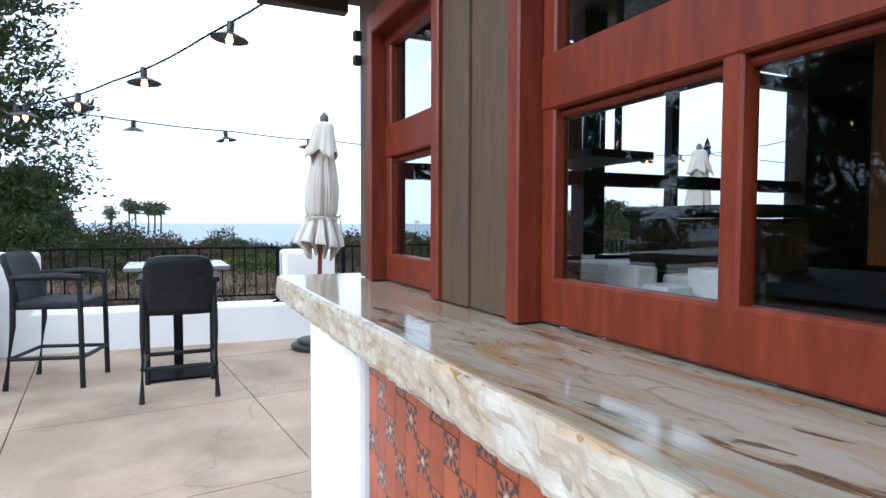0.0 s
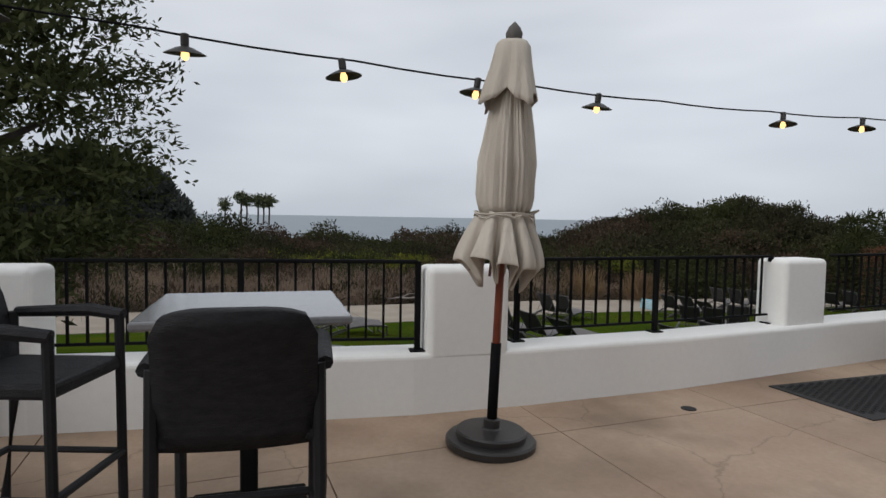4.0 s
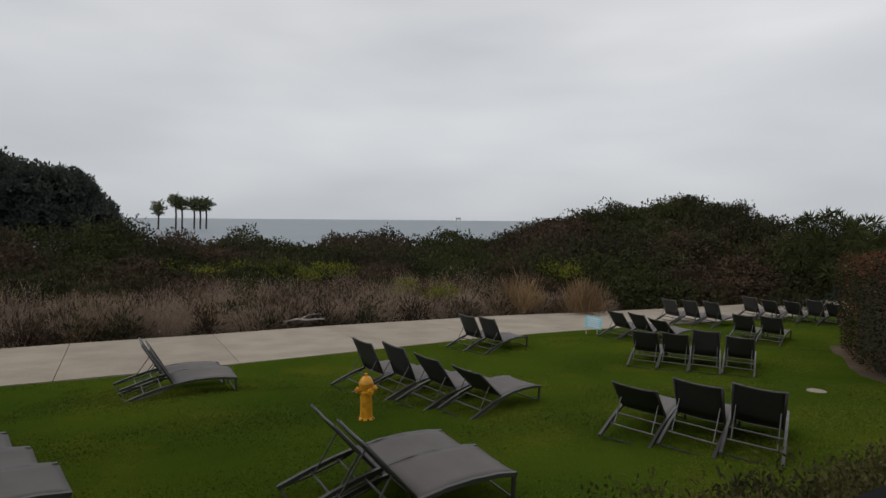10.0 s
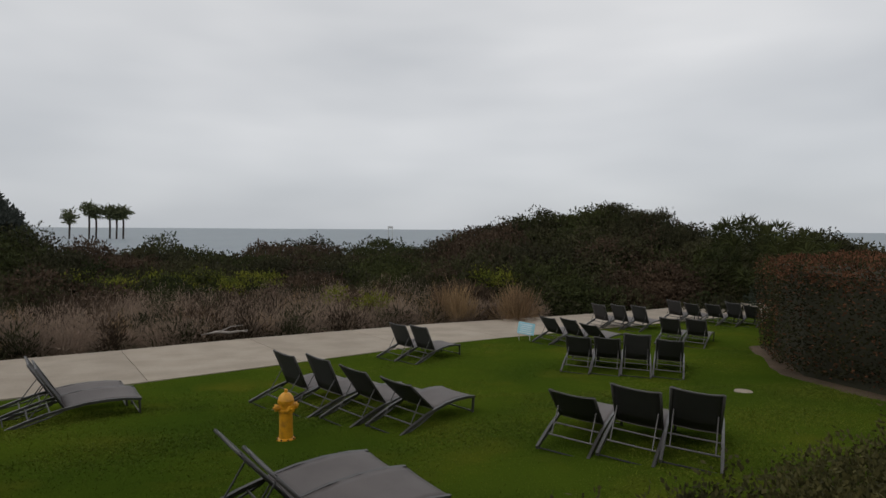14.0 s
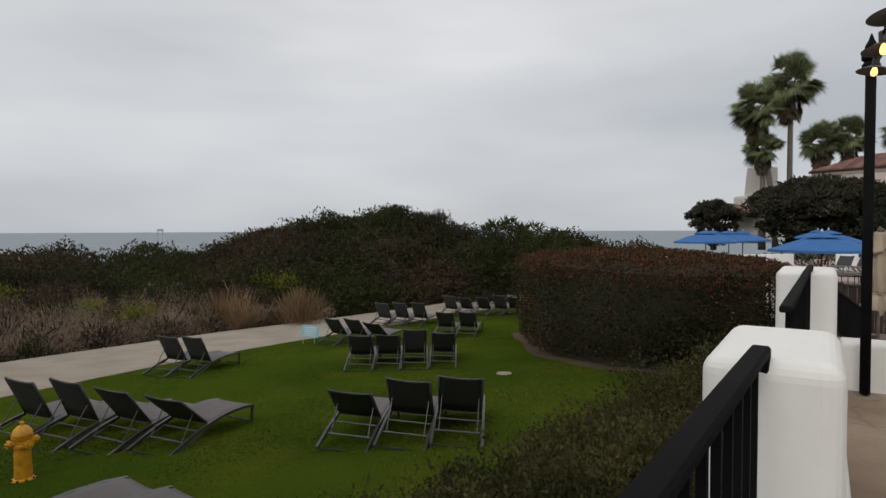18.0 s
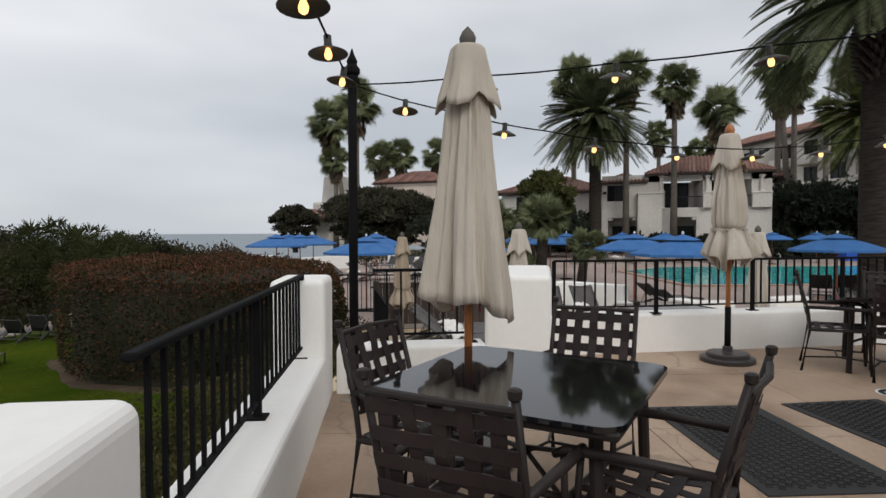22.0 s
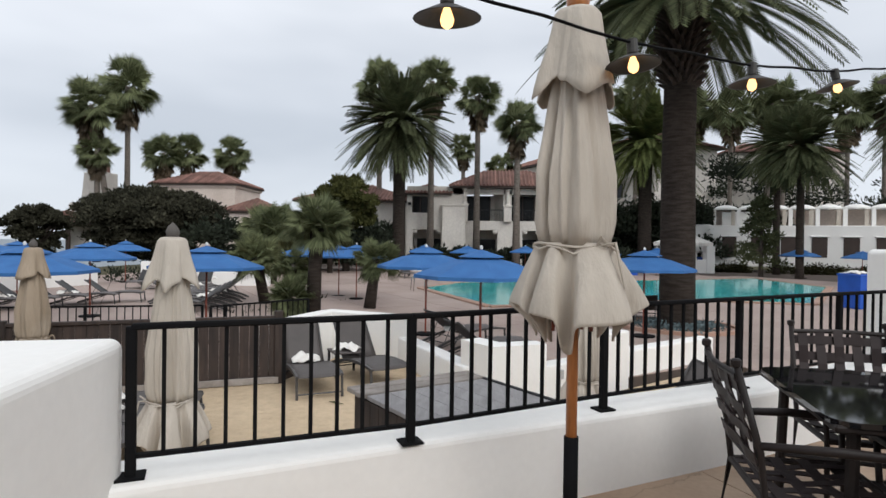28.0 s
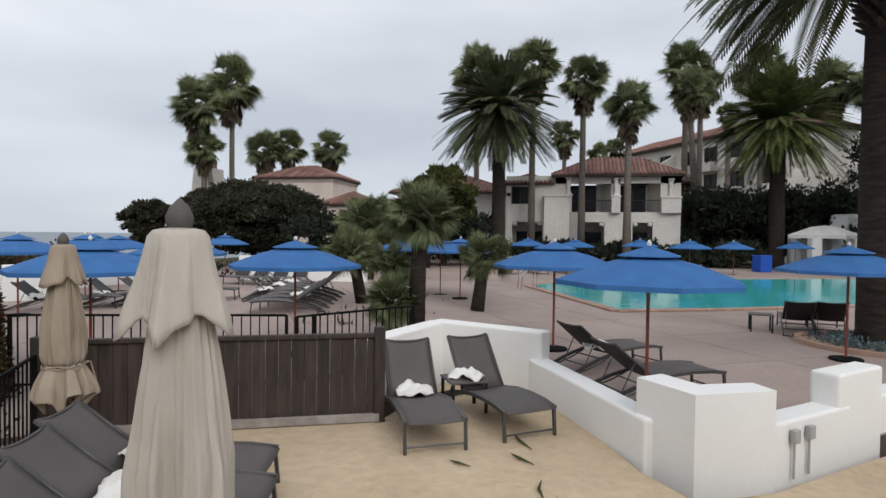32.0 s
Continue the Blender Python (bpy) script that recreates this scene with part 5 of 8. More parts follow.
M["greenglass"] = mat("green_bottle_glass", (0.0, 0.16, 0.06), (0.0, 0.11, 0.04), rough=0.08, bump=0.0, spec=0.7)
for y in (0.62, 0.72):
    bt = thing("bottle", "green glass bottle on a high shelf", "bottle", "green bottles", BAR @ pose(0.9, y, 1.62))
    part("glass", LT([(0.036, 0), (0.037, 0.16), (0.014, 0.22), (0.013, 0.29), (0.015, 0.30)], 14), "greenglass", bt, smooth=True)
sh = thing("bar_shelf", "dark hanging shelf inside the bar", "shelf", m=BAR @ pose(0.9, 0.67, 1.6))
part("board", B(0, 0, 0, 0.5, 0.3, 0.03), "iron", sh)
part("bracket", B(0.22, 0, 0.47, 0.02, 0.02, 0.92), "iron", sh)
part("bracket", B(-0.22, 0, 0.47, 0.02, 0.02, 0.92), "iron", sh)

af = thing("sandwich_board", "red wooden sandwich board with a dark menu panel", "sign", m=pose(1.04, -0.76, 0, rz=8))
for sx in (-1, 1):
    part("leg", T([(sx * 0.27, -0.24, 0), (sx * 0.27, -0.02, 0.9)], 0.022, 6), "redwood", af)
    part("leg", T([(sx * 0.27, 0.24, 0), (sx * 0.27, 0.02, 0.9)], 0.022, 6), "redwood", af)
for sy in (-1, 1):
    mm = Matrix.Rotation(radians(-13.6 * sy), 4, "X")
    pn = part("panel", B(0, 0, 0, 0.52, 0.014, 0.62, Matrix.Translation((0, sy * 0.125, 0.5)) @ mm), "iron", af, "dark chalk panel")
    for k in range(3):
        part("text_bar", B(-0.05 + 0.03 * k, sy * 0.009, 0.2 - 0.12 * k, 0.3 - 0.05 * k, 0.003, 0.03, Matrix.Translation((0, sy * 0.125, 0.5)) @ mm), "white", pn)


# ---- sun loungers ----
def flat_bar(pts, w, h):
    """A flat bar of width w (along x) and height h through points in one upright plane."""
    bm, rows = bmesh.new(), []
    pts = [Vector(p) for p in pts]
    for i, p in enumerate(pts):
        d = (pts[min(i + 1, len(pts) - 1)] - pts[max(i - 1, 0)]).normalized()
        n, x = Vector((0, -d.z, d.y)), Vector((1, 0, 0))
        rows.append([bm.verts.new(p + x * sx * w / 2 + n * sz * h / 2) for sx, sz in ((-1, -1), (1, -1), (1, 1), (-1, 1))])
    for p, q in zip(rows, rows[1:]):
        for k in range(4):
            bm.faces.new((p[k], p[(k + 1) % 4], q[(k + 1) % 4], q[k]))
    bm.faces.new(rows[0][::-1])
    bm.faces.new(rows[-1])
    bmesh.ops.recalc_face_normals(bm, faces=bm.faces)
    return bm


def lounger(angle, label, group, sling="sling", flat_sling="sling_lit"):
    """Sling lounger: rear feet at the origin, foot end at +y."""
    c = thing("sun_lounger", label, "sun lounger", group)
    hy, hz, bl = 0.80, 0.30, 0.76
    ty, tz = hy - bl * math.cos(angle), hz + bl * math.sin(angle)
    for sx in (-1, 1):
        x = sx * 0.325
        part("side_rail", flat_bar([(x, 0.0, 0.022), (x, 0.10, 0.060), (x, 0.30, 0.135), (x, 0.55, 0.218), (x, 0.80, 0.28), (x, 1.10, 0.333), (x, 1.40, 0.352), (x, 1.70, 0.345), (x, 1.93, 0.315)], 0.036, 0.044), "lounger_frame", c)
        part("lower_rail", T([(x, 0.02, 0.018), (x, 0.30, 0.075), (x, 0.58, 0.16), (x, 0.78, 0.245)], 0.012, 6), "lounger_frame", c)
        part("front_leg", flat_bar([(x, 1.90, 0.31), (x, 1.93, 0.0)], 0.034, 0.03), "lounger_frame", c)
        part("back_rail", T([(x * 0.90, hy, hz), (x * 0.90, (hy + ty) / 2 + 0.015, (hz + tz) / 2 - 0.015), (x * 0.90, ty, tz)], 0.017, 8), "lounger_frame", c, smooth=True)
        part("back_strut", T([(x * 0.78, (hy * 0.55 + ty * 0.45), (hz * 0.55 + tz * 0.45)), (x * 0.78, 0.34, 0.135)], 0.009, 6), "lounger_frame", c)
    part("rear_bar", T([(-0.32, 0.34, 0.13), (0.32, 0.34, 0.13)], 0.012, 6), "lounger_frame", c)
    part("middle_bar", T([(-0.32, 0.62, 0.22), (0.32, 0.62, 0.22)], 0.012, 6), "lounger_frame", c)
    part("ground_bar", T([(-0.32, 0.03, 0.016), (0.32, 0.03, 0.016)], 0.010, 6), "char", c)
    part("front_bar", T([(-0.32, 1.92, 0.07), (0.32, 1.92, 0.07)], 0.012, 6), "lounger_frame", c)
    part("top_bar", T([(-0.292, ty, tz), (-0.15, ty + 0.016, tz - 0.020), (0, ty + 0.02, tz - 0.026), (0.15, ty + 0.016, tz - 0.020), (0.292, ty, tz)], 0.014, 8), "lounger_frame", c, smooth=True)

    def sheet(name, pts, w, material, sag, dip=0.0):
        bm = bmesh.new()
        rows = []
        for k, (y, z) in enumerate(pts):
            e = dip if k == len(pts) - 1 else 0.0
            rows.append([bm.verts.new((w * (i / 4 - 1), y, z - (sag + e) * (1 - (i / 4 - 1) ** 2))) for i in range(9)])
        for p, q in zip(rows, rows[1:]):
            for i in range(8):
                bm.faces.new((p[i], p[i + 1], q[i + 1], q[i]))
        o = part(name, bm, material, c, smooth=True)
        o.modifiers.new("depth", "SOLIDIFY").thickness = 0.008
    # By default the seat takes the paler, lit-coloured copy of the back's mesh.
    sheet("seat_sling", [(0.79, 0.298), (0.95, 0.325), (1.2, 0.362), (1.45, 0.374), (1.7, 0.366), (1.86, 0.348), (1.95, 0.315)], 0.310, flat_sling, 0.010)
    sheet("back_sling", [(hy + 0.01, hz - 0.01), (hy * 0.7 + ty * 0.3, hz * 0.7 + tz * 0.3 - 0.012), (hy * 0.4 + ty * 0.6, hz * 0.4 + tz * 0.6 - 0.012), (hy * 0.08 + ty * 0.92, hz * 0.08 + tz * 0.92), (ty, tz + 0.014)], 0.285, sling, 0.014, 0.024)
    return c


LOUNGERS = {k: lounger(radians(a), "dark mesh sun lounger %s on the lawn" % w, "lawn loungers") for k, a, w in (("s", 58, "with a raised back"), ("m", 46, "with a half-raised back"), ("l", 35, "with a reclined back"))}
used = set()


def put_lounger(kind, x, y, rz, z=None):
    z = lawn_z(x, y) if z is None else z
    tilt = math.degrees(math.atan(-0.105 if y < 16 else -0.055))
    h = radians(rz)
    m = Matrix.Translation((x, y, z)) @ Matrix.Rotation(h, 4, "Z") @ Matrix.Rotation(radians(tilt) * math.cos(h), 4, "X") @ Matrix.Rotation(radians(tilt) * math.sin(h), 4, "Y")
    if kind not in used:
        used.add(kind)
        LOUNGERS[kind].matrix_basis = m
    else:
        copy_thing(LOUNGERS[kind], m)


for q in (("m", -4.45, 8.60, -50), ("m", -3.80, 8.00, -50), ("m", -3.20, 7.45, -50), ("s", -3.75, 13.89, -60), ("s", -4.21, 14.60, -60),
          ("m", 0.66, 8.12, -58), ("m", 0.32, 8.74, -58),
          ("s", 0.07, 14.57, -46), ("s", 0.71, 13.79, -46), ("m", 1.40, 12.97, -46), ("l", 2.10, 12.32, -45),
          ("s", 2.62, 19.65, -47), ("s", 3.12, 19.05, -47),
          ("l", 4.23, 10.71, -38), ("m", 4.84, 10.27, -38), ("m", 5.45, 9.88, -34),
          ("m", 6.92, 16.97, -30), ("m", 7.51, 16.63, -30), ("s", 8.12, 16.29, -27), ("m", 8.75, 16.01, -31),
          ("m", 7.71, 21.84, -56), ("m", 8.15, 21.17, -56), ("l", 8.65, 20.61, -54),
          ("s", 11.06, 25.62, -56), ("s", 11.62, 25.07, -56), ("s", 12.13, 24.42, -56),
          ("m", 11.44, 20.77, -42), ("m", 12.01, 20.23, -42),
          ("s", 15.13, 27.02, -56), ("m", 15.67, 26.47, -56), ("m", 16.23, 25.84, -56), ("s", 16.72, 25.30, -58), ("m", 17.30, 24.88, -56)):
    put_lounger(*q)

# ---- hydrant, sign, cover on the lawn ----
hy = thing("fire_hydrant", "yellow painted fire hydrant with chipped paint on the lawn", "fire hydrant", m=pose(0.76, 12.19, lawn_z(0, 12.19), rz=20))
part("barrel", LT([(0.115, 0.0), (0.115, 0.03), (0.095, 0.04), (0.09, 0.40), (0.105, 0.41), (0.105, 0.44), (0.09, 0.45), (0.09, 0.52), (0.115, 0.525), (0.115, 0.55)], 20), "yellow", hy, smooth=False)
part("bonnet", LT([(0.115, 0.55), (0.11, 0.57), (0.095, 0.615), (0.06, 0.655), (0.03, 0.67)], 20), "yellow", hy, smooth=True)
part("operating_nut", LT([(0.025, 0.66), (0.025, 0.71), (0.018, 0.715)], 5), "yellow", hy)
for a, z, r in ((0, 0.47, 0.05), (180, 0.47, 0.05), (90, 0.30, 0.06), (-75, 0.46, 0.05)):
    m_ = Matrix.Rotation(radians(a), 4, "Z")
    bm = tube(bmesh.new(), [m_ @ Vector((0.06, 0, z)), m_ @ Vector((0.125, 0, z)), m_ @ Vector((0.127, 0, z)), m_ @ Vector((0.155, 0, z)), m_ @ Vector((0.156, 0, z)), m_ @ Vector((0.18, 0, z))], [r * 0.8, r * 0.8, r, r, 0.02, 0.018], 12)
    part("outlet_cap", bm, "yellow", hy)
part("flange", LT([(0.13, 0.0), (0.13, 0.022)], 16), "yellow", hy)
for k in range(8):
    part("bolt", LT([(0.012, 0.02), (0.012, 0.04)], 6, (0.12 * math.cos(k * math.pi / 4), 0.12 * math.sin(k * math.pi / 4), 0)), "iron", hy)

sg = thing("lawn_sign", "pale blue notice board on stakes at the lawn edge", "sign", m=pose(7.45, 22.7, lawn_z(7, 22.7), rz=-20) @ Matrix.Scale(0.9, 4))
pl = part("panel", B(0, 0, 0.46, 0.62, 0.02, 0.44, Matrix.Rotation(radians(8), 4, "Y")), "signblue", sg)
for k in range(5):
    part("text_bar", B(0, -0.013, 0.60 - 0.075 * k, 0.46 - 0.06 * (k % 2), 0.004, 0.028, Matrix.Rotation(radians(8), 4, "Y")), "signink", pl)
for sx in (-0.2, 0.2):
    part("stake", T([(sx, 0.02, 0), (sx, 0.02, 0.4)], 0.012, 6), "grey", sg)
cv = solid("valve_cover", LT([(0.17, 0.0), (0.17, 0.03), (0.15, 0.035)], 18, (9.3, 14.2, lawn_z(0, 14.2) - 0.01)), "path", "small round concrete valve cover in the lawn", "cover")

# ---- low shrubs below the parapet ----
L_ = []
for i in range(120):
    t = rng.random()
    fx, fy = 2.6 + 8.8 * t, 7.6 + 3.0 * t
    u = rng.random() * 0.9
    wx, wy = 2.3 + 5.0 * t, 4.6 + 2.6 * t
    x, y = fx + (wx - fx) * u * 0.8, fy + (wy - fy) * u * 0.8
    r = rng.uniform(0.3, 0.5)
    L_.append(blob((x, y, lawn_z(x, y) + 0.08), (r * 1.2, r * 1.2, r * 1.25), 330, 0.055, 0.03, up=0.5, shell=0.5))
for i in range(26):
    x, y = rng.uniform(8.4, 11.2), rng.uniform(8.2, 9.9)
    r = rng.uniform(0.4, 0.65)
    L_.append(blob((x, y, lawn_z(x, y) + 0.2), (r * 1.2, r * 1.2, r * 1.5), 420, 0.055, 0.03, up=0.5, shell=0.5))
for i in range(80):
    t = rng.random()
    x, y = 1.5 + 5.4 * t + rng.uniform(-0.2, 0.3), 6.1 + 1.75 * t + rng.uniform(-0.7, 0.25)
    r = rng.uniform(0.38, 0.58)
    L_.append(blob((x, y, lawn_z(x, y) + 0.1), (r * 1.1, r * 1.1, r * 1.25), 420, 0.05, 0.026, up=0.5, shell=0.45))
tagged(new("low_shrubs", quads("low_shrubs", np.concatenate(L_), "low_shrub")), "low olive-green shrubs under the terrace wall", "shrubs", kind="stuff")

# ---- clipped hedge ----
HEDGE = [(11.2, 13.0), (11.7, 16.0), (14.0, 20.0), (17.3, 20.0), (17.8, 14.6), (15.6, 11.6), (13.2, 10.3), (11.7, 11.2)]


def hedge_points(n, top_share=0.4):
    out, nor = [], []
    c = np.array((13.4, 13.8))
    for k in range(n):
        if rng.random() < top_share:
            while True:
                p = np.array((rng.uniform(10.2, 17.6), rng.uniform(9.6, 18.7)))
                if inside(p[None], HEDGE)[0]:
                    break
            e = min(abs((p[0] - a[0]) * (b[1] - a[1]) - (p[1] - a[1]) * (b[0] - a[0])) / math.dist(a, b) for a, b in zip(HEDGE, HEDGE[1:] + HEDGE[:1]))
            z = 0.62 - 0.45 * max(0, 1 - e / 0.7) ** 2 + 0.1 * math.sin(p[0] * 2.3) * math.cos(p[1] * 1.9) + rng.uniform(-0.08, 0.05)
            out.append((p[0], p[1], z))
            nor.append((0, 0, 1))
        else:
            i = rng.integers(len(HEDGE))
            a, b = np.array(HEDGE[i]), np.array(HEDGE[(i + 1) % len(HEDGE)])
            p = a + (b - a) * rng.random()
            d = (p - c) / np.linalg.norm(p - c)
            zz = rng.random()
            z = lawn_z(p[0], p[1]) + 0.12 + zz * (0.60 - lawn_z(p[0], p[1]) - 0.12)
            bulge = 0.25 * math.sin(zz * 3.0) + 0.1 * math.sin(p[0] * 2.1 + zz * 4) + rng.uniform(-0.12, 0.05)
            p = p + d * (bulge - 0.15)
            out.append((p[0], p[1], z))
            nor.append((d[0], d[1], 0.2))
    return np.array(out), np.array(nor, dtype=float)


hp, hn = hedge_points(42000, 0.42)
hd = unit(hn + rng.normal(size=hn.shape) * 0.6)
lv = leaves(hp, hd, rng.uniform(0.05, 0.1, len(hp)), rng.uniform(0.03, 0.05, len(hp)))
red = (hp[:, 2] > 0.15) & (rng.random(len(hp)) < 0.55) | (rng.random(len(hp)) < 0.2)
hedge = thing("hedge", "big clipped hedge with rust-coloured tips", "hedge", m=Matrix.Translation((0, 0, 0)))
for nm, sel, mt in (("foliage", ~red, "hedge"), ("rusty_foliage", red, "hedge_red")):
    o = new(nm, quads(nm, lv[sel], mt))
    o.parent = hedge
    tagged(o, kind="stuff")
# Solid core in the oak leaf colour fills the gaps between hedge leaves.
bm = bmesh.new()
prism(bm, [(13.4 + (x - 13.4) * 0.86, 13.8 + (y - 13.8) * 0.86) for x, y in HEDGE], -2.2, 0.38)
part("inner_mass", bm, "oak", hedge, "solid filling inside the hedge")
bm = bmesh.new()
rim = [(x, y) for a, b in zip(HEDGE, HEDGE[1:] + HEDGE[:1]) for x, y in [(a[0] + (b[0] - a[0]) * k / 6, a[1] + (b[1] - a[1]) * k / 6) for k in range(6)]]
rings = []
for f in (0.75, 0.85, 0.95, 1.02, 1.09):
    row = []
    for k, (x, y) in enumerate(rim):
        g = f + (0.025 * math.sin(k * 1.9) if f > 1.05 else 0.0)
        px_, py_ = 13.4 + (x - 13.4) * g, 13.8 + (y - 13.8) * g
        row.append(bm.verts.new((px_, py_, lawn_z(px_, py_) + (0.012 if f < 1.05 else -0.012))))
    rings.append(row)
for p, q in zip(rings, rings[1:]):
    for k in range(len(rim)):
        bm.faces.new((p[k], p[k - 1], q[k - 1], q[k]))
bmesh.ops.recalc_face_normals(bm, faces=bm.faces)
solid("mulch", bm, "soil", "dry brown mulch under the hedge", "soil", kind="structure")

# ---- coastal scrub ----
EYE = np.array((1.5, 3.8))
SKY = [(-34.0, 45, 1.5), (-25.2, 50, 1.4), (-22.5, 55, 0.7), (-19.8, 60, 0.1), (-15.9, 61, 0.65), (-12.9, 62, -0.24), (-9.7, 66, -0.92), (-6.6, 70, 0.1), (-3.3, 72, 0.59), (0.0, 72, -0.08), (3.3, 72, 0.25), (6.0, 68, -0.01), (9.8, 59, 1.05), (11.9, 55, 1.71), (14.6, 53, 2.32), (19.2, 52, 3.08), (23.6, 52, 3.68), (26.8, 52, 3.54), (30.4, 52, 2.94), (33.6, 50, 1.62), (35.9, 44, 1.84), (39.2, 38, 1.98), (42.0, 36, 1.62), (45.3, 35, 0.76), (47.4, 34, 0.3), (51.6, 34, -0.02), (60.0, 45, -1.41), (72.0, 50, -2.31)]
AZ = np.array([s[0] for s in SKY])


def path_dist(az):
    """How far the seaward edge of the path lies in a direction."""
    d = np.array((math.sin(radians(az)), math.cos(radians(az))))
    for r in np.arange(10, 60, 0.5):
        p = EYE + d * r
        for (ax, ay), (bx, by) in zip(LINE_F, LINE_F[1:]):
            if ax <= p[0] <= bx and p[1] > ay + (by - ay) * (p[0] - ax) / (bx - ax):
                return r
    return 40.0


bins = {k: [] for k in ("scrub", "scrub_green", "scrub_brown", "dry", "straw", "yellowbush")}
for i in range(1150):
    # dry brush: upright bare twigs in a band behind the path
    az = rng.uniform(-62, 19)
    p0 = path_dist(az)
    f = rng.random() ** 1.2
    r = p0 + 1.0 + f * 12.0
    x, y = EYE + r * np.array((math.sin(radians(az)), math.cos(radians(az))))
    g = lawn_z(x, min(y, 36)) - 0.15
    h = rng.uniform(0.6, 1.05) + f * 0.85
    rad = rng.uniform(0.5, 1.0)
    patch = math.sin(az * 0.55 + 1.0) + 0.6 * math.sin(az * 1.7)
    kind = "dry" if rng.random() < 0.72 else ("scrub_brown" if patch > 0 else "straw" if rng.random() < 0.35 else "scrub")
    bins[kind].append(blob((x, y, g), (rad, rad, h), 330, rng.uniform(0.2, 0.34), 0.016 if kind in ("dry", "straw") else 0.05, up=0.9, shell=0.2))
for i in range(950):
    # rounded bushes rising towards the sea
    az = rng.uniform(-62, 66)
    p0 = path_dist(az) + (10.0 if az < 9 else 2.2)
    D, Zt = np.interp(az, AZ, [s[1] for s in SKY]), np.interp(az, AZ, [s[2] for s in SKY])
    f = rng.random() ** 0.85
    r = p0 + f * max(D - p0 - 1, 4)
    x, y = EYE + r * np.array((math.sin(radians(az)), math.cos(radians(az))))
    g = lawn_z(x, min(y, 36)) - 0.1
    top = (g + 1.35) + (Zt - g - 1.35) * f ** 0.75 + rng.uniform(-0.5, 0.12) * (0.4 + f)
    h = max(0.9, min(top - g, 3.6))
    rad = rng.uniform(1.2, 2.3) * (1 + f * 0.6)
    patch = math.sin(az * 0.37) + math.sin(r * 0.31 + az * 0.2) + rng.normal() * 0.5
    kind = "scrub_green" if patch > 0.9 else "scrub_brown" if patch < -0.7 else "scrub"
    leaf = 0.10 + 0.0026 * r
    bins[kind].append(blob((x, y, top - h), (rad, rad, h), 820, leaf, leaf * 0.55, up=0.35, shell=0.88))
# the tall rounded thicket and the spiky dragon-like tree
for i in range(150):
    az = rng.uniform(8.5, 35)
    Zt = np.interp(az, AZ, [s[2] for s in SKY])
    D = np.interp(az, AZ, [s[1] for s in SKY])
    f = rng.random()
    r = D - 13 * f
    x, y = EYE + r * np.array((math.sin(radians(az)), math.cos(radians(az))))
    top = Zt - (Zt + 2.2) * f ** 1.6 * 0.95 + rng.uniform(-0.5, 0.1)
    bins["scrub" if rng.random() < 0.75 else "scrub_green"].append(blob((x, y, top - 2.2), (1.9, 1.9, 2.2), 1000, 0.22, 0.11, up=0.5, shell=0.8))
for az, r, z in ((2.0, 27, -1.6), (3.0, 27.5, -1.5), (-1.0, 30, -1.5), (14, 34, -0.9), (15.5, 33, -0.8), (13, 35, -0.7), *[(-23 + 1.25 * k, 37 + 2.5 * math.sin(k * 1.7), -1.25 + 0.12 * math.cos(k * 2.3)) for k in range(14)]):
    x, y = EYE + r * np.array((math.sin(radians(az)), math.cos(radians(az))))
    bins["yellowbush"].append(blob((x, y, z - 1.0), (0.9, 0.9, 1.1), 420, 0.14, 0.06, up=0.8))
for az, r in ((16.3, 26.8), (16.9, 26.2), (11.0, 26.5), (9.5, 27.5)):
    x, y = EYE + r * np.array((math.sin(radians(az)), math.cos(radians(az))))
    bins["straw"].append(blob((x, y, lawn_z(x, y)), (0.9, 0.9, 1.3), 700, 0.8, 0.02, up=2.0, shell=0.1))
for kind, words in (("scrub", "dense olive-green coastal scrub behind the path"), ("scrub_green", "green coastal bushes among the scrub"), ("scrub_brown", "dark russet-brown bushes in the scrub"), ("dry", "dry grey-brown brush along the path"), ("straw", "tufts of straw-coloured grass in the scrub"), ("yellowbush", "yellow-flowering bushes in the scrub")):
    tagged(new(kind + "_thicket", quads(kind, np.concatenate(bins[kind]), kind)), words, "scrub", kind="stuff")

# spiky bush with rosettes
L_ = []
for i in range(150):
    az, r = rng.uniform(34, 48), rng.uniform(31, 38)
    f = (az - 34) / 14
    x, y = EYE + r * np.array((math.sin(radians(az)), math.cos(radians(az))))
    z = 1.75 - 3.4 * abs(f - 0.25) ** 1.7 * 1.9 - rng.random() ** 1.5 * 2.8
    n = 26
    d = unit(rng.normal(size=(n, 3)) + np.array((0, 0, 0.7)))
    L_.append(leaves(np.tile((x, y, z), (n, 1)), d, 0.75, 0.07, 0.15))
tagged(new("spiky_thicket", quads("spiky_thicket", np.concatenate(L_), "scrub_green")), "dark spiky-leaved bush beyond the hedge", "bush", kind="stuff")
bm = bmesh.new()
for pts_, rr in (([(-3.3, 24.75, -2.36), (-2.8, 24.85, -2.28), (-2.3, 24.8, -2.31), (-1.8, 24.95, -2.25)], [0.015, 0.045, 0.04, 0.012]), ([(-2.7, 24.85, -2.28), (-2.4, 25.1, -2.15), (-2.0, 25.15, -2.12)], [0.03, 0.02, 0.008]), ([(-2.4, 24.8, -2.3), (-2.1, 24.65, -2.22), (-1.75, 24.6, -2.25)], [0.03, 0.018, 0.007])):
    tube(bm, pts_, rr, 6)
solid("driftwood", bm, "greywood", "pale forked driftwood branch at the scrub edge", "driftwood")

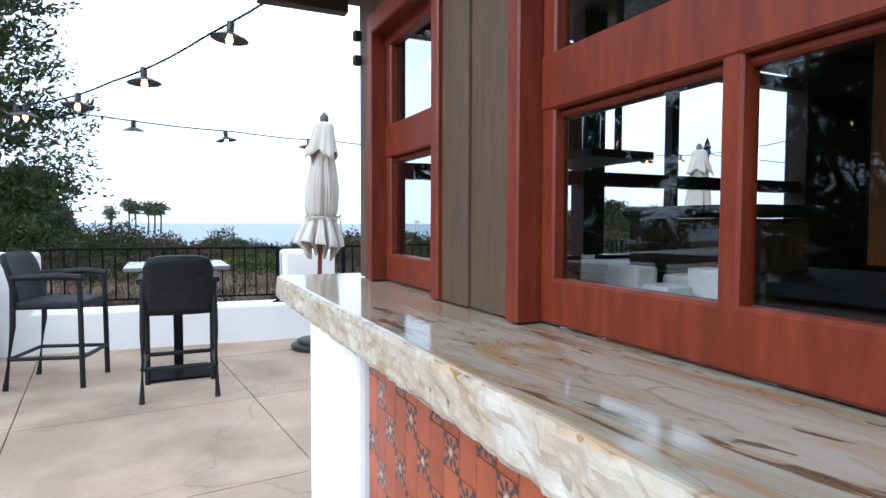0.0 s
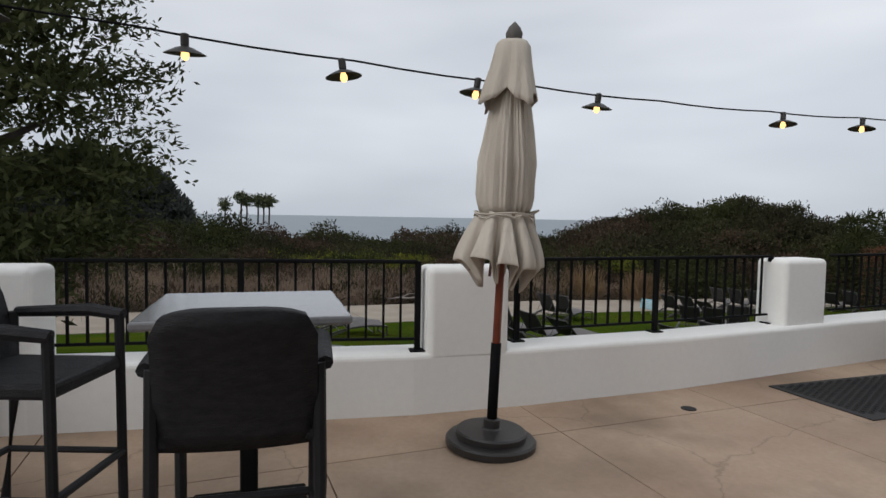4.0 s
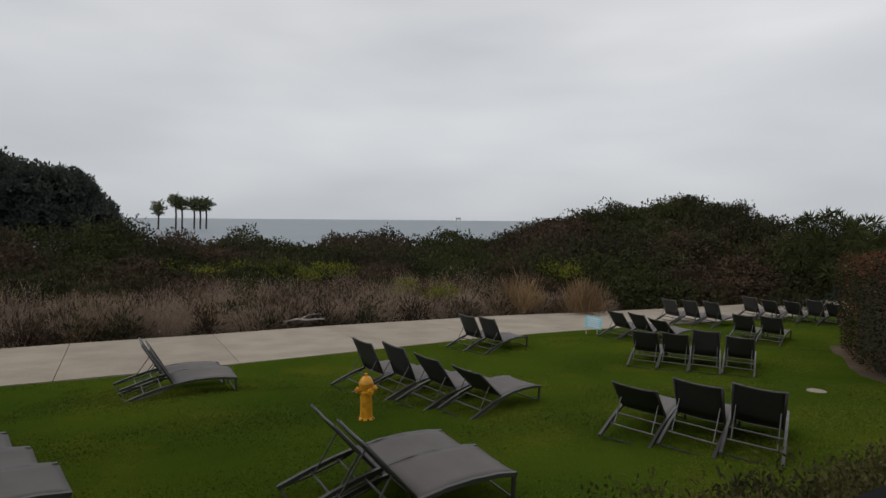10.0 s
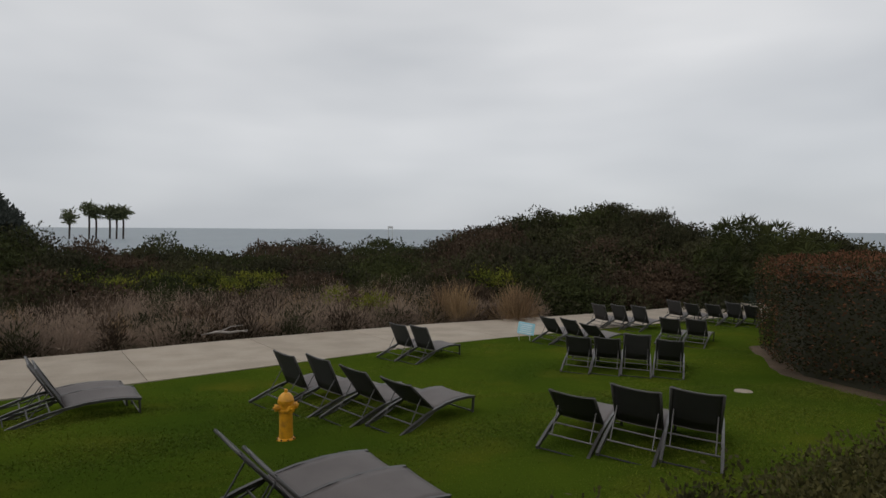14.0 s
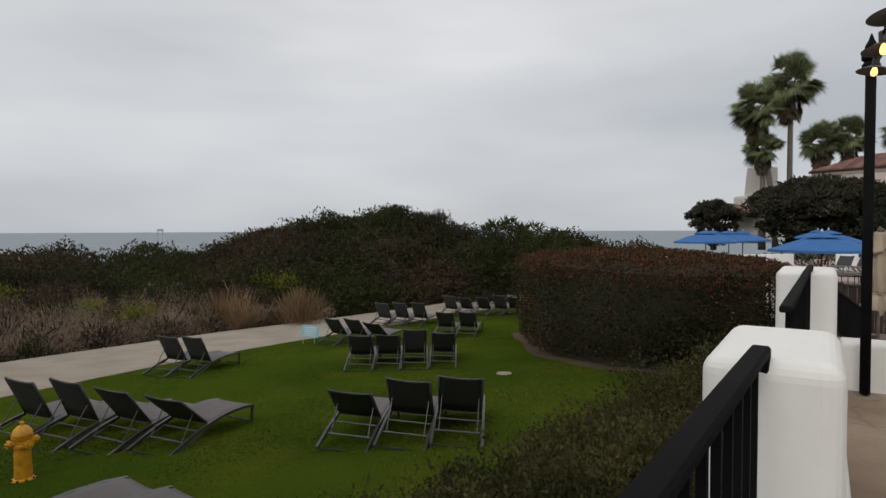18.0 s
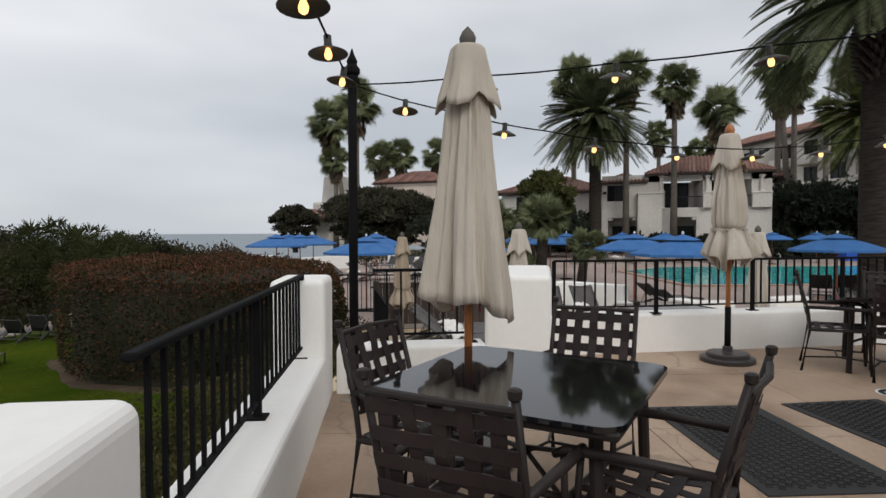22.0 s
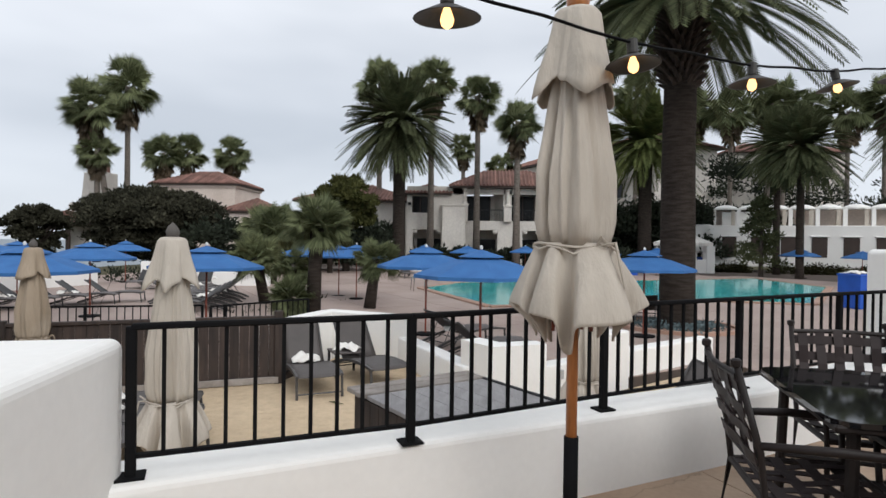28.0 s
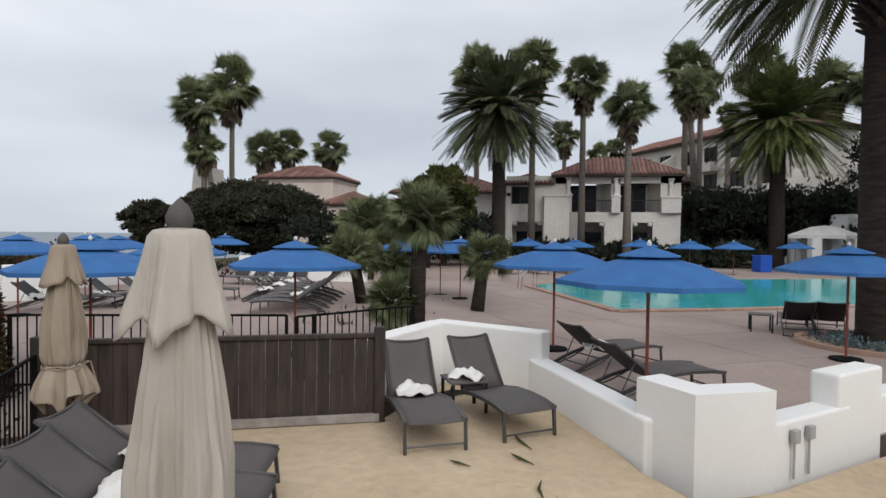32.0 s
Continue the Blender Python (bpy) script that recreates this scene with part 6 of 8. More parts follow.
# ---- oak beside the terrace ----
def oak(x, y, z, label):
    t = thing("oak_tree", label, "tree", m=Matrix.Translation((x, y, z)))
    r_ = random.Random(4)
    limbs, tips = [], []
    for k, (bx, by) in enumerate(((0, 0), (0.9, 0.45), (-0.7, 0.3))):
        for j in range(5):
            a = r_.uniform(0, 6.28)
            p = [Vector((bx, by, -0.2)), Vector((bx + 0.15 * math.cos(a), by + 0.15 * math.sin(a), 1.5)), Vector((bx + 1.1 * math.cos(a), by + 1.1 * math.sin(a), 3.0)), Vector((bx + 2.2 * math.cos(a), by + 2.2 * math.sin(a), r_.uniform(3.4, 6.0)))]
            limbs.append((p, [0.19 - 0.025 * j, 0.15 - 0.02 * j, 0.09, 0.03]))
            tips.append(p[-1])
    bm = bmesh.new()
    for p, rr in limbs:
        tube(bm, p, rr, 8)
    part("trunk", bm, "bark", t, "dark forked trunk and limbs", smooth=True)
    cl = []
    for i in range(440):
        a, rr = r_.uniform(0, 6.28), r_.random() ** 0.55
        zz = r_.uniform(1.0, 7.2)
        w = 3.9 * math.sqrt(max(0.05, 1 - ((zz - 3.6) / 4.0) ** 2))
        cl.append((w * rr * math.cos(a), w * rr * math.sin(a), zz, r_.uniform(0.4, 0.75)))
    L = [blob(c[:3], (c[3], c[3], c[3] * 0.8), 215, 0.135, 0.056, up=0.2, shell=0.25, flat=1.0) for c in cl]
    for i in range(170):
        a = r_.uniform(-1.4, 1.2)
        zz = r_.uniform(1.6, 6.5)
        w = 3.6 * math.sqrt(max(0.05, 1 - ((zz - 3.6) / 4.2) ** 2))
        p0 = np.array((w * math.cos(a), w * math.sin(a), zz))
        d = np.array((math.cos(a), math.sin(a), r_.uniform(-0.2, 0.7)))
        n = 46
        s = rng.random((n, 1)) * r_.uniform(0.5, 1.1)
        pts = p0 + d * s + rng.normal(0, 0.05, (n, 3))
        L.append(leaves(pts, unit(rng.normal(size=(n, 3)) + d), 0.11, 0.04))
    o = new("crown", quads("crown", np.concatenate(L), "live_oak"))
    o.parent = t
    return t


oak(-7.7, 4.75, -1.0, "broad dark-leaved oak beside the terrace")
oak(-11.0, -2.2, -1.6, "broad dark-leaved oak behind the thick white wall")

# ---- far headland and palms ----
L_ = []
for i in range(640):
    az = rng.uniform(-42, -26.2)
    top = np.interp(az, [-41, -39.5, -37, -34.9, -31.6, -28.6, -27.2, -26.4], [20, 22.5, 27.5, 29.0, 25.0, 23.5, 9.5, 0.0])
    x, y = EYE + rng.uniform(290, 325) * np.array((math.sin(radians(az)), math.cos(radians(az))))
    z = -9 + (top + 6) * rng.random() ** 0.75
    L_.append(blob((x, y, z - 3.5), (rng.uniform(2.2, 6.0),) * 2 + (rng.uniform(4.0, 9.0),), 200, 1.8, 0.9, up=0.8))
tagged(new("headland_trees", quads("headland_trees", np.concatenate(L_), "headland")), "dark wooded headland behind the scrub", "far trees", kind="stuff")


def far_palm(x, y, z, h, r):
    t = thing("palm_tree", "far fan palm on the shore", "palm tree", "far shore palms", Matrix.Translation((x, y, z)))
    part("trunk", T([(0, 0, 0), (0.4, 0, h * 0.5), (0, 0, h)], 0.75, 6), "trunk", t)
    o = new("crown", quads("crown", np.concatenate([blob((0, 0, h - r * 0.4), (r, r, r * 1.1), 380, 2.4, 1.1, up=0.1, shell=0.2), blob((0, 0, h - r * 0.9), (r * 0.7, r * 0.7, r * 0.5), 160, 2.2, 0.9, up=-0.6, shell=0.2)]), "palm_dark"))
    o.parent = t
    return t


for az, top in ((-23.2, 8.2), (-21.8, 11.6), (-21.3, 10.4), (-20.3, 10.3), (-19.8, 9.9), (-19.3, 10.4)):
    x, y = EYE + 560 * np.array((math.sin(radians(az)), math.cos(radians(az))))
    far_palm(x, y, -9.3, 9.3 - 4.3 + 1.93 * (top - 1.35) + 1.35, 6.6)
pf = thing("offshore_platform", "tiny offshore platform on the horizon", "platform", m=Matrix.Translation((44.5, 600, -9.0)))
part("deck_block", B(0, 0, 11, 5, 3, 2.0), "grey", pf)
for sx in (-1, 1):
    part("pile", B(sx * 2, 0, 5, 0.6, 0.6, 10.2), "grey", pf)


# ---- sand court ----
SAND = -0.84
bm = prism(bmesh.new(), [(7.6, 5.0), (7.5, 6.0), (9.6, 8.1), (12.0, 9.0), (14.2, 10.4), (14.75, 9.9), (16.2, 6.6), (18.2, 6.25), (18.4, 4.9), (15.3, 3.7), (14.75, 3.3), (15.1, 2.6), (16.0, 1.6), (18.5, -1.2), (13.0, -2.0), (12.9, -0.8), (9.2, 5.0)], -1.6, SAND)
solid("sand", bm, "sand", "pale raked sand in the sunken court", "sand", kind="structure")


def court_wall(name, a, b, z1, label, t=0.30):
    bm = seg_box(bmesh.new(), a, b, -1.6, z1, 0, t)
    round_edges(bm, 0.035, 3, lambda e: max(v.co.z for v in e.verts) > z1 - 0.01)
    return solid(name, bm, "stucco", label, "wall", kind="structure")


court_wall("wall_court_a", (16.5, 6.92), (18.6, 6.36), 0.03, "white stucco court wall behind two loungers")
court_wall("wall_court_b", (18.6, 6.62), (17.9, 4.80), 0.034, "tall white stucco court wall")
court_wall("wall_court_c", (18.0, 5.0), (15.4, 3.66), -0.36, "low white stucco court wall with a rounded top")
bm = prism(bmesh.new(), [(15.62, 3.72), (15.05, 3.27), (15.42, 2.50), (15.70, 2.63), (15.48, 3.16), (15.85, 3.45)], -1.6, 0.0)
round_edges(bm, 0.03, 2, lambda e: max(v.co.z for v in e.verts) > 0.05)
solid("wall_court_d", bm, "stucco", "white stucco corner pier of the court wall", "wall pier", kind="structure")
court_wall("wall_court_e", (15.40, 2.54), (16.35, 1.50), -0.32, "low white stucco court wall beside the deck")
court_wall("wall_court_f", (16.2, 1.68), (16.85, 1.0), 0.02, "white stucco pier of the court wall")
court_wall("wall_court_g", (16.8, 1.1), (18.6, -1.0), -0.32, "low white stucco court wall beside the deck")
for (x, y) in ((15.60, 2.30), (15.78, 2.11)):
    ob = thing("outlet_box", "grey weatherproof outlet box on the court wall", "outlet", "outlet boxes", Matrix.Translation((x, y, -0.5)) @ Matrix.Rotation(radians(-47), 4, "Z"))
    part("cover", B(0, -0.03, 0.04, 0.09, 0.06, 0.13, None, 0.01, 2), "grey", ob)
    part("conduit", T([(0, -0.02, -0.02), (0, -0.02, -0.37)], 0.013, 8), "grey", ob)

M["lidwood"] = mat("grey_painted_lid", (0.30, 0.29, 0.29), (0.22, 0.21, 0.21), rough=0.7, scale=4, bump=0.3, fine=30, stretch=(1, 4, 1), random_=0.06)
# board fence
fence = thing("board_fence", "dark weathered board fence with a cap rail", "fence")
FA, FB = Vector((16.12, 6.62)), Vector((14.6, 9.95))
fd = (FB - FA).normalized()
FL = (FB - FA).length
fm = Matrix.Translation((FA.x, FA.y, SAND)) @ Matrix.Rotation(math.atan2(fd.y, fd.x), 4, "Z")
nb = round(FL / 0.145)
for k in range(nb):
    board = finish("board", B(0, rng.uniform(-0.006, 0.006), 0.51, 0.142, 0.025, 1.0, None, 0.003), "fencewood")
    piece("board", board, fence, fm @ Matrix.Translation(((k + 0.5) * FL / nb, 0, 0)))
part("cap_rail", B(FL / 2, 0.0, 1.04, FL + 0.1, 0.10, 0.05, fm, 0.006), "fencewood", fence)
part("base_rail", B(FL / 2, 0.04, 0.06, FL, 0.05, 0.10, fm, 0.006), "greywood", fence, "paler kick board")
part("end_post", B(0.0, 0, 0.57, 0.13, 0.12, 1.14, fm, 0.008), "fencewood", fence)
part("end_post", B(FL, 0, 0.55, 0.13, 0.12, 1.1, fm, 0.008), "fencewood", fence)


def low_rail(a, b, z0, z1, label, spacing=0.12):
    t = thing("railing", label, "railing", "deck railings")
    a, b = Vector(a), Vector(b)
    d = b - a
    m = Matrix.Translation((a.x, a.y, 0)) @ Matrix.Rotation(math.atan2(d.y, d.x), 4, "Z")
    L = d.length
    for z in (z1, z0 + 0.1):
        part("rail", B(L / 2, 0, z, L, 0.03, 0.03, m), "black", t)
    n = max(2, round(L / spacing))
    me = finish("picket", B(0, 0, (z0 + z1) / 2 + 0.05, 0.015, 0.015, z1 - z0 - 0.1), "black")
    for k in range(1, n):
        piece("picket", me, t, m @ Matrix.Translation((L * k / n, 0, 0)))
    for k in range(int(L // 1.8) + 2):
        x = min(L, k * 1.8)
        part("post", B(x, 0, (z0 + z1) / 2, 0.04, 0.04, z1 - z0, m), "black", t)
    return t


low_rail((13.28, 9.13), (14.52, 9.92), SAND, 0.07, "black picket railing at the edge of the sand court")
low_rail((11.9, 8.26), (13.28, 9.13), SAND, 0.07, "black picket railing at the edge of the sand court")
low_rail((16.8, 8.2), (15.6, 12.0), -0.75, 0.28, "black picket railing beyond the board fence")
low_rail((18.6, 6.9), (16.9, 8.1), -0.75, 0.25, "black picket railing beside the fan palms")

umbrella(11.32, 5.74, SAND, "closed beige canvas umbrella tied low over the sand", seed=12, h=2.36, base=False, spin=2.0, tall_tie=1.04, group="sand umbrellas")
tan_u = umbrella(13.96, 8.97, SAND, "tied tan stained canvas umbrella by the fence", seed=15, h=2.22, base=False, spin=5.2, tall_tie=1.0, pole="greywood", group="sand umbrellas", top_r=0.95)
M["canvas_tan"] = mat("stained_tan_canvas", (0.40, 0.325, 0.245), (0.31, 0.25, 0.185), rough=0.9, scale=1.6, bump=0.75, fine=7, stretch=(2.4, 2.4, 0.6), spec=0.1, dist=0.03, spot=(1.7, 0.4, (0.50, 0.45, 0.38)), grain=0.03)
for o in tan_u.children:
    if o.data.materials[0] == M["canvas"]:
        o.data.materials[0] = M["canvas_tan"]
umbrella(13.2, 2.36, SAND, "tied beige canvas umbrella near the court wall", seed=19, h=2.30, base=False, spin=2.6, tall_tie=0.85, pole="greywood", group="sand umbrellas", top_r=0.95)

M["taupe"] = mat("taupe_sling", (0.085, 0.074, 0.069), (0.07, 0.061, 0.057), rough=0.6, bump=0.3, fine=160, dist=0.002)
low_l = lounger(radians(37), "taupe sling lounger with a low back on the sand", "sand loungers", "taupe", "taupe")
low_spots = [(13.38, 8.68, -164), (12.80, 8.38, -164), (12.18, 8.02, -164)]
low_l.matrix_basis = pose(*low_spots[0][:2], SAND, rz=low_spots[0][2])
for x, y, a in low_spots[1:]:
    copy_thing(low_l, pose(x, y, SAND, rz=a))
pool_l = lounger(radians(52), "taupe sling lounger on the sand with a towel beside it", "sand loungers", "taupe", "taupe")
sand_spots = [(17.0, 6.62, 118), (17.5, 5.96, 127), (14.16, 0.45, 27), (13.49, 0.11, 27)]
pool_l.matrix_basis = pose(*sand_spots[0][:2], SAND, rz=sand_spots[0][2])
for x, y, a in sand_spots[1:]:
    copy_thing(pool_l, pose(x, y, SAND, rz=a))


def towel(x, y, z, sx, sy, rz, seed, label="crumpled white towel lying on a lounger"):
    r_ = random.Random(seed)
    t = bmesh.new()
    n = 12
    g = []
    ph = [r_.uniform(0, 6) for _ in range(6)]
    for i in range(n + 1):
        row = []
        for j in range(n + 1):
            u, v = i / n * 2 - 1, j / n * 2 - 1
            e = max(0, 1 - (u * u + v * v) * 0.75)
            zz = 0.13 * e ** 0.6 * (0.7 + 0.3 * math.sin(4 * u + ph[0]) * math.cos(3.5 * v + ph[1])) + 0.02 * math.sin(9 * u + 7 * v + ph[2])
            row.append(t.verts.new((u * sx * (1 + 0.15 * math.sin(3 * v + ph[3])), v * sy * (1 + 0.15 * math.sin(3 * u + ph[4])), max(zz, 0.0) + 0.01)))
        g.append(row)
    for i in range(n):
        for j in range(n):
            t.faces.new((g[i][j], g[i + 1][j], g[i + 1][j + 1], g[i][j + 1]))
    o = solid("towel", t, "towel", label, "towel", "towels", m=pose(x, y, z, rz=rz), smooth=True)
    o.modifiers.new("depth", "SOLIDIFY").thickness = 0.01


towel(16.30, 6.25, SAND + 0.335, 0.24, 0.20, 30, 1)
towel(13.63, 7.80, SAND + 0.36, 0.25, 0.17, 60, 3)
towel(13.06, 7.48, SAND + 0.36, 0.27, 0.19, 20, 4)
towel(12.44, 7.10, SAND + 0.36, 0.24, 0.19, 35, 6)


def side_table(x, y, z, rz, label="low taupe side table between loungers"):
    s = thing("side_table", label, "side table", "side tables", pose(x, y, z, rz=rz))
    part("top", B(0, 0, 0.40, 0.5, 0.5, 0.03, None, 0.006), "sling_lit", s)
    for sx in (-1, 1):
        for sy in (-1, 1):
            part("leg", B(sx * 0.22, sy * 0.22, 0.195, 0.035, 0.035, 0.39), "char", s)


side_table(16.85, 5.72, SAND, 120)
towel(16.85, 5.68, SAND + 0.42, 0.2, 0.17, 80, 2, "crumpled white towel on the side table")

bx = thing("wooden_bin", "tall weathered wooden storage bin with a grey lid on the sand", "storage bin", m=Matrix.Translation((11.08, 3.62, SAND)) @ Matrix.Rotation(radians(-52), 4, "Z"))
for k in range(8):
    x_ = -0.427 + 0.122 * k
    part("front_board", B(x_, -0.475, 0.585, 0.118, 0.03, 1.15, None, 0.004), "fencewood", bx)
    part("back_board", B(x_, 0.475, 0.585, 0.118, 0.03, 1.15, None, 0.004), "fencewood", bx)
    for sx in (-1, 1):
        part("side_board", B(sx * 0.475, x_, 0.585, 0.03, 0.118, 1.15, None, 0.004), "fencewood", bx)
for k in range(6):
    part("lid_board", B(-0.42 + 0.168 * k, -0.12, 1.185, 0.164, 0.78, 0.03, None, 0.004), "lidwood", bx, "grey bleached lid board")
for k in range(2):
    part("top_board", B(0, 0.345 + 0.125 * k, 1.19 + 0.004 * k, 1.06, 0.12, 0.035, None, 0.005), "greywood", bx, "brown bleached board")
part("hinge_strip", B(0.50, -0.12, 1.20, 0.03, 0.78, 0.02), "iron", bx)
for i, (x, y, a, l) in enumerate(((15.6, 4.75, 30, 0.5), (15.2, 4.7, 50, 0.35), (14.4, 4.55, 10, 0.45), (14.25, 4.35, 25, 0.3), (15.0, 5.3, 70, 0.25))):
    sl = bmesh.new()
    tube(sl, [(0, 0, 0.012), (l * 0.5, 0.03, 0.03), (l, -0.02, 0.012)], [0.004, 0.016, 0.003], 5)
    solid("palm_litter", sl, "palm_dark", "dry dark palm scrap lying on the sand", "leaf litter", "palm scraps", m=pose(x, y, SAND, rz=a))

# ---- gate by the tall pier ----
gate = thing("metal_gate", "tall black steel picket gate beside the pole", "gate")
ga, gb = Vector((12.42, -1.06)), Vector((11.90, -1.60))
for a, b in ((ga, gb),):
    d = b - a
    m = Matrix.Translation((a.x, a.y, 0)) @ Matrix.Rotation(math.atan2(d.y, d.x), 4, "Z")
    L = d.length
    for z in (0.08, 1.42):
        part("frame_rail", B(L / 2, 0, z, L, 0.03, 0.035, m), "black", gate)
    for k in range(10):
        part("picket", B(L * k / 9, 0, 0.75, 0.016 if 0 < k < 9 else 0.035, 0.02, 1.36, m), "black", gate)
    part("latch", B(0.06, -0.03, 0.95, 0.08, 0.04, 0.10, m, 0.006), "iron", gate)
bm = seg_box(bmesh.new(), (11.86, -1.65), (9.3, -4.9), -0.05, 0.38, 0, 0.4)
round_edges(bm, 0.03, 2, lambda e: max(v.co.z for v in e.verts) > 0.36)
solid("wall_gate_side", bm, "stucco", "low white stucco wall past the gate", "wall", kind="structure")
g2 = thing("railing", "tall black picket fence beyond the gate", "railing", "terrace railings")
d = Vector((-2.4, -3.1))
m = Matrix.Translation((11.86, -1.66, 0.38)) @ Matrix.Rotation(math.atan2(d.y, d.x), 4, "Z") @ Matrix.Translation((0, 0.2, 0))
for z in (0.08, 1.0):
    part("rail", B(1.95, 0, z, 3.9, 0.03, 0.03, m), "black", g2)
pk = finish("picket", B(0, 0, 0.54, 0.016, 0.016, 0.92), "black")
for k in range(34):
    piece("picket", pk, g2, m @ Matrix.Translation((0.115 * k + 0.05, 0, 0)))
for k in range(3):
    part("post", B(0.05 + 1.9 * k, 0, 0.52, 0.05, 0.05, 1.04, m), "black", g2)
ns = thing("gate_notice", "pale blue notice panel on the tall fence", "sign", m=m @ Matrix.Translation((0.72, 0.035, 0.72)))
part("panel", B(0, 0, 0, 0.34, 0.012, 0.42), "signblue", ns)
for k in range(5):
    part("text_bar", B(0, 0.008, 0.13 - 0.06 * k, 0.26 - 0.04 * (k % 2), 0.003, 0.02), "signink", ns)

# ---- pool deck ----
DECK = -0.75
bm = prism(bmesh.new(), [(14.4, 10.0), (13.0, 11.9), (24.0, 26.0), (66, 26), (66, -40), (13.0, -40), (13.0, -2.2), (18.5, -1.2), (15.75, 2.5), (15.6, 3.2), (18.2, 4.6), (18.75, 6.5), (16.35, 6.85)], -2.2, DECK - 0.012)
deck = solid("pavement_deck", bm, "joint", "pinkish concrete pool deck with scored joints", "deck", kind="structure")
DECK_CELLS = []
ca2, sa2 = math.cos(radians(32)), math.sin(radians(32))
for piece_ in ([(18.75, 19.3), (24.1, 25.9), (65, 25.9), (65, -39), (18.75, -39)], [(13.2, 12.2), (18.75, 19.3), (18.75, 6.5), (16.35, 6.85), (14.4, 10.0)],
               [(15.75, 2.5), (15.6, 3.2), (18.2, 4.6), (18.75, 4.8), (18.75, -1.5), (18.5, -1.2)], [(13.2, -2.3), (18.5, -1.2), (18.75, -1.4), (18.75, -39), (13.2, -39)]):
    hs = halves(piece_)
    for i in range(-20, 40):
        for j in range(-30, 25):
            s_, g_ = 2.6, 0.012
            u0, v0 = i * s_, j * s_
            cell = clip([(u * ca2 - v * sa2, u * sa2 + v * ca2) for u, v in ((u0 + g_, v0 + g_), (u0 + s_ - g_, v0 + g_), (u0 + s_ - g_, v0 + s_ - g_), (u0 + g_, v0 + s_ - g_))], hs)
            if len(cell) > 2 and math.dist(cell[0], (25, 3)) < 33:
                DECK_CELLS.append(cell)
POOL = [(34.8, 6.4), (39.4, 4.7), (43.0, -3.0), (46.0, -10.0), (49.5, -15.3), (40.6, -15.5), (30.3, -9.2), (31.0, -4.6), (28.6, -0.2), (27.1, 3.2)]
bm = prism(bmesh.new(), POOL, DECK - 0.5, DECK + 0.035)
solid("water_pool", bm, "pool", "clear turquoise swimming pool water", "pool", kind="structure")
coping = thing("pool_coping", "terracotta brick coping round the pool", "coping")
cop_me = finish("coping_brick", B(0, 0, 0, 0.29, 0.34, 0.06, None, 0.008), "coping")
for (ax, ay), (bx_, by) in zip(POOL, POOL[1:] + POOL[:1]):
    L = math.dist((ax, ay), (bx_, by))
    n = int(L / 0.3)
    a = math.atan2(by - ay, bx_ - ax)
    for k in range(n):
        t = (k + 0.5) / n
        piece("coping_brick", cop_me, coping, Matrix.Translation((ax + (bx_ - ax) * t, ay + (by - ay) * t, DECK + 0.03)) @ Matrix.Rotation(a, 4, "Z"))
for x, y, a in ((33.6, 6.3, 20), (41.5, -1.5, 100)):
    hr = thing("pool_handrail", "bent stainless steel pool handrail", "handrail", "pool handrails", pose(x, y, DECK, rz=a))
    for sx in (-0.28, 0.28):
        part("bar", T([(sx, -0.3, 0), (sx, -0.3, 0.65), (sx, -0.18, 0.8), (sx, 0.1, 0.78), (sx, 0.3, 0.55), (sx, 0.35, 0.0)], 0.022, 8), "steel", hr, smooth=True)

# ---- open blue umbrellas ----
bu = thing("open_umbrella", "open blue canvas umbrella on a wooden pole over the deck", "umbrella", "blue umbrellas")
bm = bmesh.new()
n = 8
apex = bm.verts.new((0, 0, 1.98))
prev = None
ring1 = [bm.verts.new((0.62 * math.cos(2 * math.pi * k / n), 0.62 * math.sin(2 * math.pi * k / n), 1.82)) for k in range(n)]
ring2 = [bm.verts.new((1.16 * math.cos(2 * math.pi * k / n), 1.16 * math.sin(2 * math.pi * k / n), 1.62)) for k in range(n)]
ring3 = [bm.verts.new((1.16 * math.cos(2 * math.pi * k / n), 1.16 * math.sin(2 * math.pi * k / n), 1.56)) for k in range(n)]
for k in range(n):
    bm.faces.new((apex, ring1[k], ring1[(k + 1) % n]))
    bm.faces.new((ring1[k], ring2[k], ring2[(k + 1) % n], ring1[(k + 1) % n]))
    bm.faces.new((ring2[k], ring3[k], ring3[(k + 1) % n], ring2[(k + 1) % n]))
part("canopy", bm, "blue", bu, "blue canvas canopy").modifiers.new("cloth", "SOLIDIFY").thickness = 0.006
part("vent_flap", LT([(0.40, 1.92), (0.39, 1.935), (0.05, 2.04), (0.03, 2.05)], 8), "blue", bu)
part("pole", T([(0, 0, 0.03), (0, 0, 2.06)], 0.022, 8), "redpole", bu)
part("finial", LT([(0.02, 2.05), (0.03, 2.07), (0.03, 2.10), (0.004, 2.13)], 8), "white", bu)
part("base_plate", LT([(0.27, 0.0), (0.27, 0.04), (0.05, 0.06)], 16), "black", bu)
for k in range(n):
    a = 2 * math.pi * k / n
    part("rib", T([(0.03 * math.cos(a), 0.03 * math.sin(a), 1.96), (0.61 * math.cos(a), 0.61 * math.sin(a), 1.805), (1.14 * math.cos(a), 1.14 * math.sin(a), 1.605)], 0.009, 4), "iron", bu)
